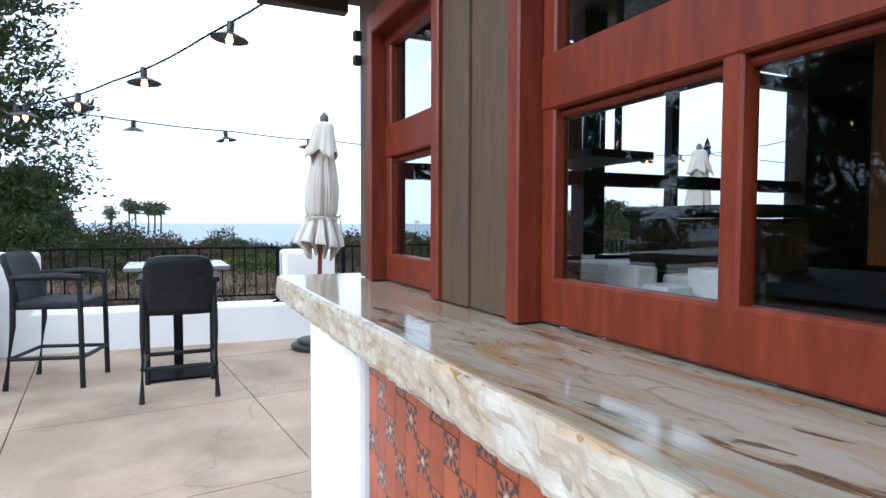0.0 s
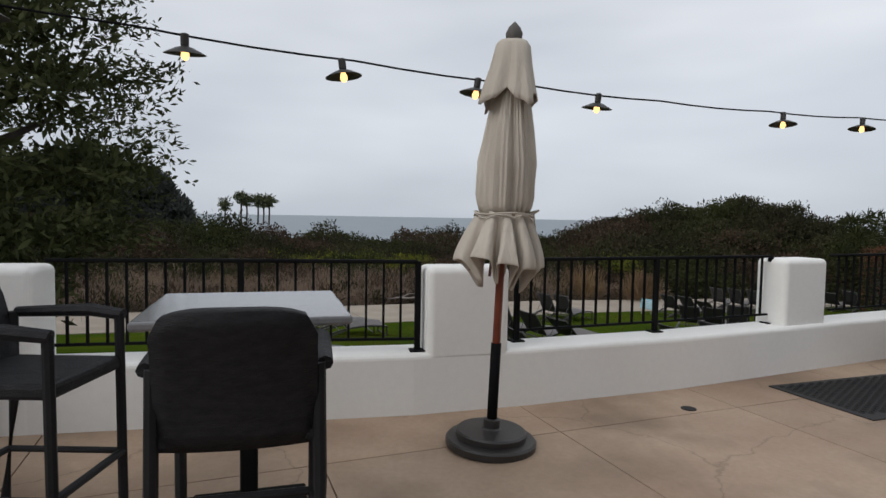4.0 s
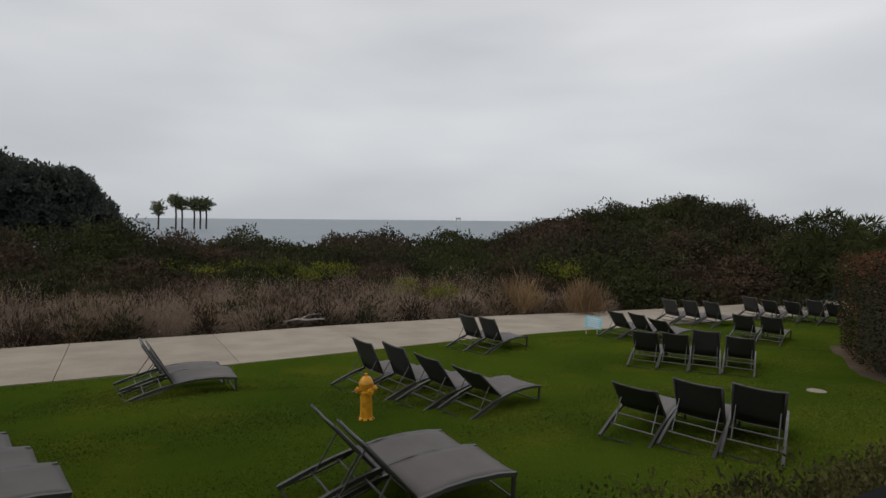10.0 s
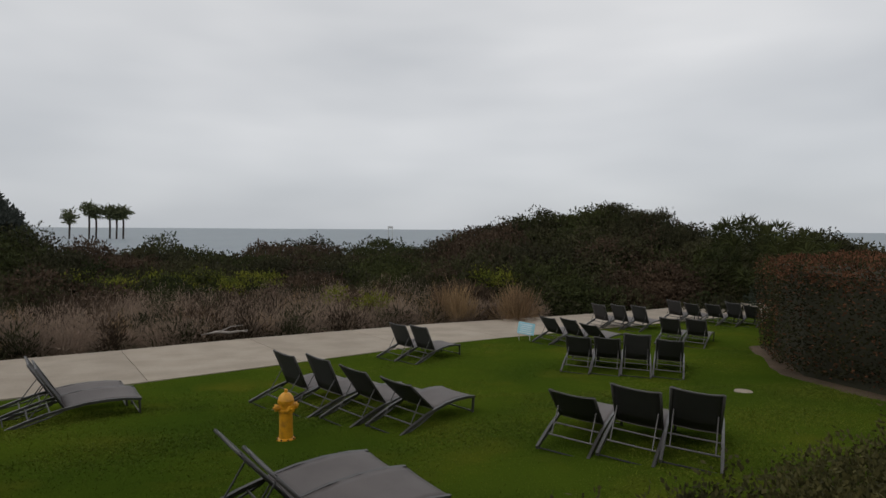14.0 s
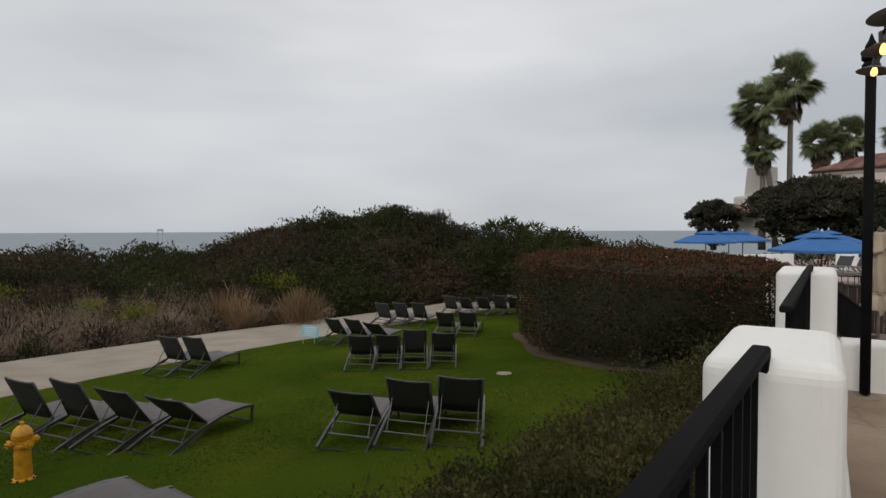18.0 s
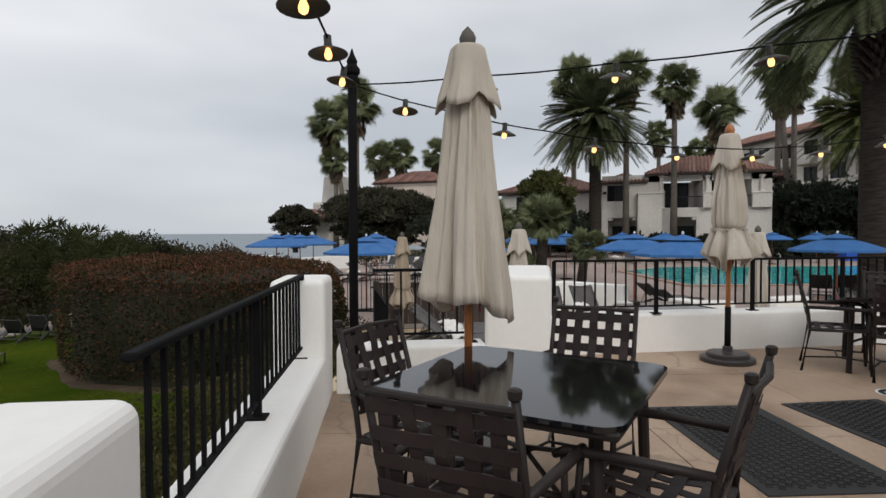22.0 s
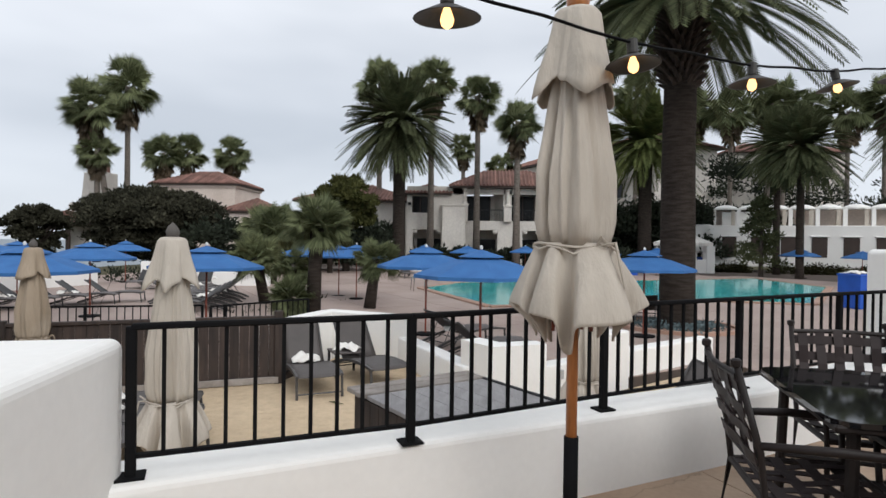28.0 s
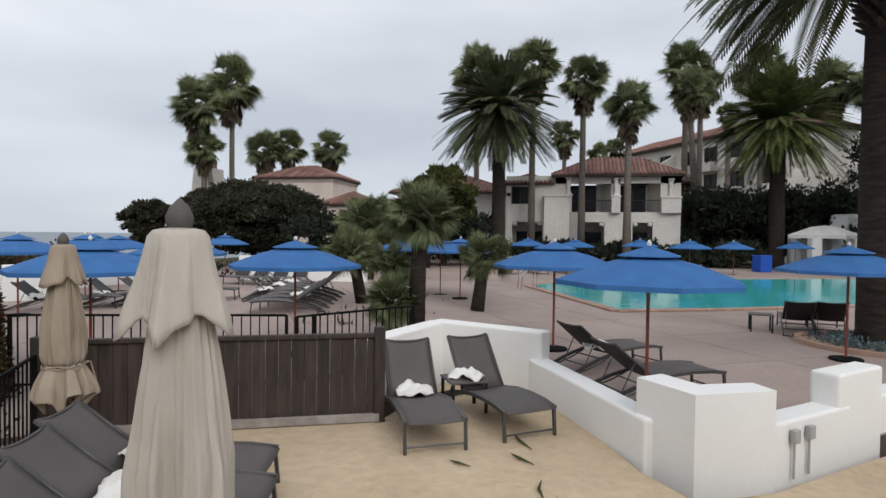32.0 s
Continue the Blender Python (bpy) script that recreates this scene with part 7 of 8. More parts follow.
BLUE = [(17.2, 3.45), (20.8, 4.75), (19.0, 9.2), (16.9, 11.5), (21.4, 18.0), (25.0, 19.5), (27.5, 20.5), (35.0, 21.1), (31.0, 10.8), (30.3, 9.2), (29.0, 8.2), (46.8, 7.4), (45.8, 4.5), (48.6, 0.5), (45.3, -1.9), (47.8, -4.8), (21.3, -0.4), (52, -9.5), (55, -21.0), (51, -19.5), (46, -20.5), (43, -20.0), (22.5, 14.2), (29.5, 23.5)]
bu.matrix_basis = pose(*BLUE[0], DECK, rz=10)
for i, (x, y) in enumerate(BLUE[1:]):
    copy_thing(bu, pose(x, y, DECK - 0.02 * (i % 3), rz=17 * i))

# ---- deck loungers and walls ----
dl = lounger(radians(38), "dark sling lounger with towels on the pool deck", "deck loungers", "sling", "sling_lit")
DL = [(18.9, 4.6, -140), (17.45, 4.15, -150), (23.75, -0.48, -103), (23.85, -1.16, -103), (22.6, -7.1, 92), (22.6, -7.8, 92), (22.5, -8.5, 92), (21.6, -9.3, 80), (21.5, -10.0, 80), (21.4, -10.7, 80)]
for k in range(7):
    DL.append((33.5 - 0.5 * k, -15.0 - 1.1 * k, 92))
for k in range(6):
    DL.append((22.2 + 0.75 * k, 19.2 - 0.75 * k + 0.3 * k, 200))
for k in range(5):
    DL.append((26.0 + 0.8 * k, 14.6 + 0.3 * k, 215))
for k in range(6):
    DL.append((24.6 + 0.9 * k, 11.2 + 0.25 * k, 30))
for k in range(4):
    DL.append((33.0, 18.6 - 0.9 * k, 100))
for k in range(5):
    DL.append((44.0 + 0.7 * k, 8.5 - 1.6 * k, 110))
dl.matrix_basis = pose(*DL[0][:2], DECK, rz=DL[0][2])
for x, y, a in DL[1:]:
    copy_thing(dl, pose(x, y, DECK, rz=a))
for i, (x, y) in enumerate(((19.32, 4.0), (22.3, 18.4), (23.8, 17.8), (25.3, 16.9), (26.3, 14.0), (28.0, 14.4), (29.5, 14.7), (25.2, 12.2), (27.1, 12.7), (33.4, 17.6), (33.4, 15.9), (44.2, 7.6), (45.8, 5.0), (47.2, 2.2))):
    towel(x, y, DECK + 0.35, 0.28, 0.2, 40 * i, 20 + i)
side_table(24.5, 0.12, DECK, -10, "low dark side table by the big palm")
side_table(21.3, -7.0, DECK, 35, "low dark side table beside the loungers past the gate")


def deck_wall(a, b, z1, label="low white stucco wall on the deck"):
    bm = seg_box(bmesh.new(), a, b, -1.6, z1, 0, 0.3)
    round_edges(bm, 0.03, 2, lambda e: max(v.co.z for v in e.verts) > z1 - 0.01)
    solid("wall_deck", bm, "stucco", label, "wall", kind="structure")


deck_wall((33.8, 19.6), (34.0, 18.7), 0.35, "white stucco pier on the deck")
deck_wall((34.0, 18.7), (34.4, 13.6), -0.1)
deck_wall((23.6, 21.1), (24.4, 20.5), 0.35, "white stucco pier on the deck")
deck_wall((24.4, 20.5), (24.3, 19.4), -0.1)
deck_wall((23.0, 24.0), (33.5, 21.5), 0.0)
low_rail((23.5, 21.2), (20.0, 23.5), DECK, 0.3, "black picket railing on the deck edge", 0.3)
ring_ = thing("palm_bed", "round kerbed bed of grey-blue succulents", "planting bed", m=Matrix.Translation((23.1, -1.75, DECK)))
part("kerb", LT([(1.55, 0.0), (1.55, 0.09), (1.4, 0.09), (1.4, 0.03)], 40), "coping", ring_)
o = new("succulent_mat", quads("succulent_mat", blob((0, 0, 0.02), (1.4, 1.4, 0.16), 3500, 0.09, 0.05, up=1.2, shell=0.05), "succulent"))
o.parent = ring_
tagged(o, kind="stuff")
for x, y, h in ((29.5, -10.2, 1.25), (51.5, -7.4, 1.1), (58.2, -15.2, 1.3)):
    bn = thing("blue_bin", "bright blue plastic towel bin on the deck", "bin", "blue bins", pose(x, y, DECK, rz=20))
    part("body", B(0, 0, h / 2, 0.9, 0.8, h, None, 0.03, 2), "bluebin", bn)
    part("rim", B(0, 0, h - 0.04, 0.95, 0.85, 0.06, None, 0.01), "bluebin", bn)
towel(29.5, -10.2, DECK + 1.25, 0.4, 0.3, 10, 55, "pile of white towels on a blue bin")


# ---- palms ----
def fan_crown(n_fans, size, seed, skirt=0):
    """Fan leaves on stalks round a head at the origin; skirt: dead leaves that hang down the trunk."""
    r_ = np.random.default_rng(seed)
    L, S = [], []
    for k in range(n_fans + skirt):
        dead = k >= n_fans
        a = k * 2.39996 + r_.uniform(-0.4, 0.4)
        if dead:
            el = r_.uniform(-1.45, -1.15)
            f = (k - n_fans) / skirt
            z = -size * (0.12 + 0.75 * f)
            p = np.array((math.cos(a), math.sin(a), 0.0)) * size * (0.27 - 0.17 * f) + np.array((0, 0, z))
        else:
            el = math.asin(-0.78 + 1.77 * r_.random())
        d = np.array((math.cos(a) * math.cos(el), math.sin(a) * math.cos(el), math.sin(el)))
        if not dead:
            p = d * size * (r_.uniform(0.10, 0.30) if k % 3 == 0 else r_.uniform(0.36, 0.58))
            p[2] += 0.10 * size
        side = unit(np.cross(d, np.array((0, 0, 1.0))) + 1e-3)
        up = np.cross(side, d)
        roll = r_.uniform(-1.0, 1.0)
        side, up = side * math.cos(roll) + up * math.sin(roll), up * math.cos(roll) - side * math.sin(roll)
        blades = 11 if dead else 21
        droop = 0.10 if dead else r_.uniform(0.08, 0.30) + 0.35 * max(0.0, -math.sin(el))
        out = []
        for b in range(blades):
            t = (b / (blades - 1) - 0.5) * (0.7 if dead else 2.6)
            v = unit(d * math.cos(t) + side * math.sin(t) + up * 0.12)
            ln = size * 0.50 * (1 - 0.14 * abs(t)) * r_.uniform(0.82, 1.12) * (0.8 if dead else 1.0)
            w = size * (0.030 if dead else 0.021)
            s2 = unit(np.cross(v, up) + 1e-6)
            tip = p + v * ln
            tip[2] -= ln * droop * (0.6 + 0.7 * abs(t))
            mid = p + v * ln * 0.5
            mid[2] -= ln * droop * 0.15
            out.append((p, mid + s2 * w, tip, mid - s2 * w))
        (S if dead else L).append(np.array(out))
    return np.concatenate(L), (np.concatenate(S) if S else None)


def feather_crown(n_fronds, length, seed, droop=1.0, low=-16):
    """Arching feather fronds with leaflets on both sides."""
    r_ = np.random.default_rng(seed)
    L, R = [], []
    for k in range(n_fronds):
        a = r_.uniform(0, 2 * np.pi)
        el = radians(r_.uniform(low, 84))
        ln = length * r_.uniform(0.85, 1.1)
        h = np.array((math.cos(a), math.sin(a), 0.0))
        t = np.linspace(0, 1, 56)[:, None]
        pts = h * (math.cos(el) * t * ln + 0.12 * t) + np.array((0, 0, 1.0)) * (math.sin(el) * t * ln - droop * ln * 0.42 * t ** 2.1 * (0.4 + math.cos(el)))
        tan = unit(np.gradient(pts, axis=0))
        side = unit(np.cross(tan, np.array((0, 0, 1.0))) + 1e-4)
        for s in (-1, 1):
            i = np.arange(6, 56)
            d = unit(side[i] * s * 0.85 + tan[i] * 0.8 - np.array((0, 0, 0.12)))
            ll = length * 0.13 * np.sin(np.clip((i - 3) / 53, 0.06, 1) * np.pi * 0.93)[:, None] + 0.08 * length / 3
            b = pts[i]
            w = 0.0125 * length
            c = tan[i] * w
            L.append(np.stack([b, b + d * ll * 0.5 + c, b + d * ll, b + d * ll * 0.5 - c], 1))
        w = 0.012 * length * (1.1 - t)
        q = np.stack([pts[:-1] - side[:-1] * w[:-1], pts[:-1] + side[:-1] * w[:-1], pts[1:] + side[1:] * w[1:], pts[1:] - side[1:] * w[1:]], 1)
        R.append(q)
    return np.concatenate(L + R)


FAN = [fan_crown(66, 2.15, 31 + k, skirt=46) for k in range(4)]
FAN_ME = [(quads("crown", f, "palm"), quads("skirt", s, "palm_dry")) for f, s in FAN]
DATE_ME = quads("crown", feather_crown(190, 3.6, 5, 0.72, -38), "palm_dark")
POOL_ME = quads("crown", feather_crown(170, 3.6, 6, 0.72, -38), "palm_bright")
BIG_ME = quads("crown", feather_crown(115, 3.95, 8, 1.1, -6), "palm_dark")
SMALL_ME = [quads("crown", fan_crown(80, 1.5, 50 + k)[0], "palm") for k in range(2)]


def fan_palm(x, y, crown_z, base_z=DECK, lean=0.0, k=0, scale=1.0, label="tall slim fan palm with a shaggy crown", trunk_r=0.27):
    t = thing("palm_tree", label, "palm tree", "fan palms", Matrix.Translation((x, y, base_z)))
    h = crown_z - base_z
    part("trunk", T([(0, 0, 0), (0, -lean * 0.25, h * 0.4), (0, -lean * 0.65, h * 0.75), (0, -lean, h + 0.3)], [trunk_r * 1.35, trunk_r, trunk_r * 0.9, trunk_r * 0.85], 10), "trunk_grey", t, smooth=True)
    for me, nm in zip(FAN_ME[k % 4], ("crown", "skirt")):
        o = new(nm, me)
        o.parent = t
        o.matrix_basis = Matrix.Translation((0, -lean, h)) @ Matrix.Rotation(x * 1.3, 4, "Z") @ Matrix.Scale(scale, 4)
    return t


def date_palm(x, y, crown_z, me, base_z=DECK, r=0.38, scale=1.0, label="broad feather palm with a thick trunk", boots=True, collar=1.6):
    t = thing("palm_tree", label, "palm tree", "feather palms", Matrix.Translation((x, y, base_z)))
    h = crown_z - base_z
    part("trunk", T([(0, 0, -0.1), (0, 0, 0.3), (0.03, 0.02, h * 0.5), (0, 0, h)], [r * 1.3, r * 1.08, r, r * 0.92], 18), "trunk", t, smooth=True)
    if boots:
        bm = bmesh.new()
        n_ = int(82 * collar)
        for i in range(n_):
            a, z = i * 2.399, h + 0.1 - collar + collar * (i / n_)
            rr = r * 1.02 + 0.32 * math.sin(min(1, i / n_ * 1.45) * 2.6) * r
            c, s = math.cos(a), math.sin(a)
            tube(bm, [(c * rr * 0.7, s * rr * 0.7, z - 0.05), (c * (rr + 0.16), s * (rr + 0.16), z + 0.12)], [0.085, 0.03], 5)
        part("leaf_base_collar", bm, "bark", t, "ragged cut leaf bases under the crown")
    o = new("crown", me)
    o.parent = t
    o.matrix_basis = Matrix.Translation((0, 0, h + 0.1)) @ Matrix.Rotation(x, 4, "Z") @ Matrix.Scale(scale, 4)
    return t


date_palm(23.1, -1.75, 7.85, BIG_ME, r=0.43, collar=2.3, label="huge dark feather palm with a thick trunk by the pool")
date_palm(55.0, 10.4, 11.2, DATE_ME, r=0.5, scale=1.38)
date_palm(59.2, -10.5, 10.3, POOL_ME, r=0.55, scale=1.36, label="feather palm beside the pool cabana")
date_palm(38.9, -20.9, 8.3, BIG_ME, r=0.42, scale=1.1, label="dark feather palm beyond the gate")
date_palm(56.6, -20.3, 9.6, DATE_ME, r=0.25, scale=0.95, boots=False, label="slender feather palm in front of the white terrace")
date_palm(50.5, -19.0, 8.5, DATE_ME, r=0.25, scale=0.95, boots=False, label="slender feather palm in front of the white terrace")
for i, q in enumerate(((62, 38.1, 16.1, 0, 1.17), (58.6, 37.4, 13.5, -2.1, 1.08), (58.4, 38.7, 9.4, 0, 0.75), (74, 41.3, 11.5, 0, 1.0), (76.5, 39.5, 12.0, 0, 0.95), (78, 34.6, 12.0, 0, 1.0),
                       (66.7, 14.2, 17.6, 0, 1.09), (59.3, 8.2, 15.7, 0, 0.94), (59.4, 4.1, 14.4, 0, 0.85), (55.3, 0.8, 11.3, 0, 0.82), (63.7, -5.6, 14.2, -0.9, 0.88), (66.5, -4.95, 16.8, 0, 1.09), (68.6, -6.6, 15.7, 0, 0.97),
                       (77, 6.0, 12.8, 0, 0.85), (90, 1.9, 12.2, 0, 0.8), (92, -0.4, 13.2, 0, 0.75), (76.6, -14.0, 18.5, 0, 1.35), (79.7, -21.5, 17.8, 0, 1.4), (84, -20.2, 16.4, 0, 1.1), (75, -10.5, 14.3, 0, 0.6),
                       (76.6, -24.6, 16.9, 0, 1.25), (79.7, -30.0, 18.5, 0.5, 1.4), (79.0, -31.6, 18.4, 0, 1.4), (80.3, -39.6, 17.7, 0, 1.4), (86.7, -38.5, 18.8, 0, 1.35), (79, -43, 19, 0, 1.4))):
    x, y, cz, lean, sc = q
    fan_palm(x, y, cz - 0.2, lean=lean, k=i, scale=sc * (1.34 if i < 10 else 1.2))
for i, (x, y, cz, lx, sc) in enumerate(((21.8, 7.75, 1.75, 0.15, 0.66), (26.0, 7.1, 0.72, 0.4, 0.62), (26.8, 10.9, 0.72, -0.5, 0.68), (30.0, 10.9, 0.3, 0, 0.7), (21.6, 8.3, -0.1, 0.1, 0.5), (36.0, 14.0, 1.9, 0.2, 1.1), (43.0, 17.0, 2.0, 0.0, 1.3), (47.0, 14.0, 2.2, 0.0, 1.3))):
    t = thing("fan_palm_shrub", "small shaggy fan palm in the deck planting", "palm tree", "small fan palms", Matrix.Translation((x, y, DECK)))
    part("trunk", T([(0, 0, 0), (lx * 0.4, -lx * 0.2, (cz - DECK) * 0.6), (lx, -lx * 0.4, cz - DECK)], [0.2, 0.17, 0.19], 10), "trunk", t, smooth=True)
    o = new("crown", SMALL_ME[i % 2])
    o.parent = t
    o.matrix_basis = Matrix.Translation((lx, -lx * 0.4, cz - DECK)) @ Matrix.Rotation(i, 4, "Z") @ Matrix.Scale(sc, 4)


# ---- broad trees and background planting ----
def round_tree(x, y, z0, centre_z, rx, rz_, material, label, n=60, leaf=0.28):
    t = thing("tree", label, "tree", "", Matrix.Translation((x, y, z0)))
    h = centre_z - z0
    bm = bmesh.new()
    r_ = random.Random(int(x * 10))
    for k in range(6):
        a = k * 1.05 + r_.uniform(-0.3, 0.3)
        tube(bm, [(0, 0, 0), (0.2 * math.cos(a), 0.2 * math.sin(a), h * 0.5), (rx * 0.6 * math.cos(a), rx * 0.6 * math.sin(a), h)], [0.3, 0.2, 0.06], 6)
    part("trunk", bm, "bark", t)
    L = []
    for i in range(n):
        d = unit(rng.normal(size=3))
        d *= 1.0 if i % 3 else rng.uniform(0.2, 0.8)
        low = min(0.0, d[2])
        L.append(blob((d[0] * rx * (0.85 + 0.25 * low), d[1] * rx * (0.85 + 0.25 * low), h + d[2] * (rz_ * 0.9 if d[2] > 0 else h * 0.85)), (rx * 0.26, rx * 0.26, rz_ * 0.32), 330, leaf, leaf * 0.5, up=0.3, shell=0.6))
    o = new("crown", quads("crown", np.concatenate(L), material))
    o.parent = t


round_tree(52.6, 30.0, DECK, 2.7, 5.4, 2.5, "oak", "broad dark-leaved tree in front of the pink house", 150, 0.3)
round_tree(54.5, 41.3, DECK, 2.4, 2.3, 1.6, "oak", "small dark round tree by the sea", 50, 0.3)
round_tree(50.0, 13.6, DECK, 4.3, 2.1, 1.7, "shrub", "round green tree beside the white building", 60, 0.3)
bins2 = []
for i in range(260):
    k = rng.random()
    if k < 0.5:
        x, y, z, r = rng.uniform(61, 72), rng.uniform(-24, -4.5), rng.uniform(-1, 3.5), rng.uniform(1.0, 2.0)
    elif k < 0.7:
        x, y, z, r = rng.uniform(55, 59), rng.uniform(-9, 9), rng.uniform(-1.4, -0.6), rng.uniform(0.5, 1.0)
    elif k < 0.85:
        x, y, z, r = rng.uniform(48, 56), rng.uniform(10.5, 24), rng.uniform(-1.2, 1.0), rng.uniform(0.8, 1.6)
    else:
        x, y, z, r = rng.uniform(70, 100), rng.uniform(-60, -22), rng.uniform(2, 9), rng.uniform(2.0, 3.6)
    bins2.append(blob((x, y, z + 0.9), (r, r, r * 1.1), 480, 0.3 + 0.08 * r, 0.2, up=0.4, shell=0.3))
for i in range(90):
    x, y = rng.uniform(40, 70), rng.uniform(-75, -34)
    bins2.append(blob((x, y, rng.uniform(-1, 6)), (2.6, 2.6, 3.0), 380, 0.6, 0.36, up=0.4, shell=0.3))
for i in range(60):
    x, y = rng.uniform(17, 24), rng.uniform(21, 25.5)
    bins2.append(blob((x, y, -1.6), (0.9, 0.9, 0.9), 200, 0.14, 0.06, up=0.5))
for i in range(30):
    x, y = rng.uniform(35.5, 52), rng.uniform(16, 25)
    bins2.append(blob((x, y, -1.3), (1.0, 1.0, 1.3), 220, 0.22, 0.1, up=0.5))
for i in range(14):
    x, y = rng.uniform(22.5, 31), rng.uniform(7.2, 11.5)
    bins2.append(blob((x, y, -1.25), (0.5, 0.5, 0.55), 150, 0.2, 0.04, up=1.0))
tagged(new("garden_planting", quads("garden_planting", np.concatenate(bins2), "far_green")), "dense dark garden planting round the buildings", "planting", kind="stuff")
L_ = []
for i in range(46):
    x, y = rng.uniform(11.0, 14.5), rng.uniform(9.9, 12.5)
    L_.append(blob((x, y, -1.0), (0.45, 0.45, 0.6), 240, 0.07, 0.035, up=0.6))
tagged(new("court_shrubs", quads("court_shrubs", np.concatenate(L_), "hedge")), "low green shrubs beside the sand court", "shrubs", kind="stuff")
conifer = thing("conifer", "narrow dark conifer in front of the white terrace", "tree", m=Matrix.Translation((52.4, -17.2, DECK)))
part("trunk", T([(0, 0, 0), (0, 0, 5.5)], [0.18, 0.04], 7), "bark", conifer)
o = new("crown", quads("crown", np.concatenate([blob((rng.uniform(-1, 1) * (1.7 - 0.28 * z), rng.uniform(-1, 1) * (1.7 - 0.28 * z), z), (0.6, 0.6, 0.5), 140, 0.3, 0.1, up=0.4) for z in np.linspace(0.8, 5.6, 34)]), "palm_dark"))
o.parent = conifer


# ---- white houses with clay roofs ----
def tile_roof(parent, x0, x1, y0, y1, z0, rise, over=0.5, pitch=0.33):
    """Hipped roof with rows of round clay tiles."""
    x0, x1, y0, y1 = x0 - over, x1 + over, y0 - over, y1 + over
    w, l = x1 - x0, y1 - y0
    k = min(w, l) / 2
    if l >= w:
        ra, rb = ((x0 + x1) / 2, y0 + k), ((x0 + x1) / 2, y1 - k)
    else:
        ra, rb = (x0 + k, (y0 + y1) / 2), (x1 - k, (y0 + y1) / 2)
    c = [(x0, y0, z0), (x1, y0, z0), (x1, y1, z0), (x0, y1, z0)]
    A, Bt = (*ra, z0 + rise), (*rb, z0 + rise)
    bm = bmesh.new()
    vs = [bm.verts.new(p) for p in c + [A, Bt]]
    if l >= w:
        fs = [(0, 1, 4), (1, 2, 5, 4), (2, 3, 5), (3, 0, 4, 5)]
    else:
        fs = [(3, 0, 4), (0, 1, 5, 4), (1, 2, 5), (2, 3, 4, 5)]
    for f in fs:
        bm.faces.new([vs[i] for i in f])
    bm.faces.new([vs[i] for i in (3, 2, 1, 0)])
    bmesh.ops.recalc_face_normals(bm, faces=bm.faces)
    ro = part("roof", bm, "rooftile", parent, "clay tile hipped roof")
    rows = bmesh.new()
    P = [Vector(p) for p in c + [A, Bt]]
    for f in fs:
        e0, e1 = P[f[0]], P[f[1]]
        tops = [P[i] for i in f[2:]]
        d = (e1 - e0)
        n = int(d.length / pitch)
        u = d.normalized()
        for i in range(n):
            s = (i + 0.5) / n * d.length
            base = e0 + u * s
            # follow the slope until the hip or the ridge
            t_in = min(s, d.length - s) / k if len(tops) == 1 or True else 1
            t_in = min(1.0, t_in)
            inward = Vector((-u.y, u.x, 0)) * k
            tip = base + inward * t_in + Vector((0, 0, rise * t_in))
            if t_in > 0.06:
                tube(rows, [base + Vector((0, 0, 0.05)), (base + tip) / 2 + Vector((0, 0, 0.055)), tip + Vector((0, 0, 0.05))], [0.10, 0.09, 0.09], 5)
    o = part("roof_tiling", rows, "rooftile", ro, "rows of round clay tiles")
    tagged(o, kind="stuff")
    part("eave", B((x0 + x1) / 2, (y0 + y1) / 2, z0 - 0.1, w - 0.1, l - 0.1, 0.16), "darkwood", parent)


def opening(parent, x, y0, y1, z0, z1, label="dark recessed window", depth=0.5, mullion=True):
    """A window on a wall that faces -x."""
    w = part("window", B(x + 0.06, (y0 + y1) / 2, (z0 + z1) / 2, 0.06, y1 - y0, z1 - z0), "darkwin", parent, label)
    for y in ((y0, y1, (y0 + y1) / 2) if mullion else (y0, y1)):
        part("frame", B(x + 0.0, y, (z0 + z1) / 2, 0.1, 0.09, z1 - z0), "darkwood", w)
    for z in (z0, z1):
        part("sill", B(x - 0.02, (y0 + y1) / 2, z, 0.16, y1 - y0 + 0.1, 0.1), "plaster", w)


def wall_with_holes(parent, x0, x1, y0, y1, z0, z1, holes, material):
    """A wall slab facing -x with openings (y0, y1, z0, z1) cut through."""
    ys = sorted({y0, y1, *[h[0] for h in holes], *[h[1] for h in holes]})
    zs = sorted({z0, z1, *[h[2] for h in holes], *[h[3] for h in holes]})
    bm = bmesh.new()
    for a, b in zip(ys, ys[1:]):
        for c, d in zip(zs, zs[1:]):
            my, mz = (a + b) / 2, (c + d) / 2
            if not any(h[0] < my < h[1] and h[2] < mz < h[3] for h in holes):
                box(bm, (x0 + x1) / 2, my, mz, x1 - x0, b - a, d - c)
    bmesh.ops.remove_doubles(bm, verts=bm.verts, dist=0.001)
    part("wall", bm, material, parent, "rendered front wall with openings")


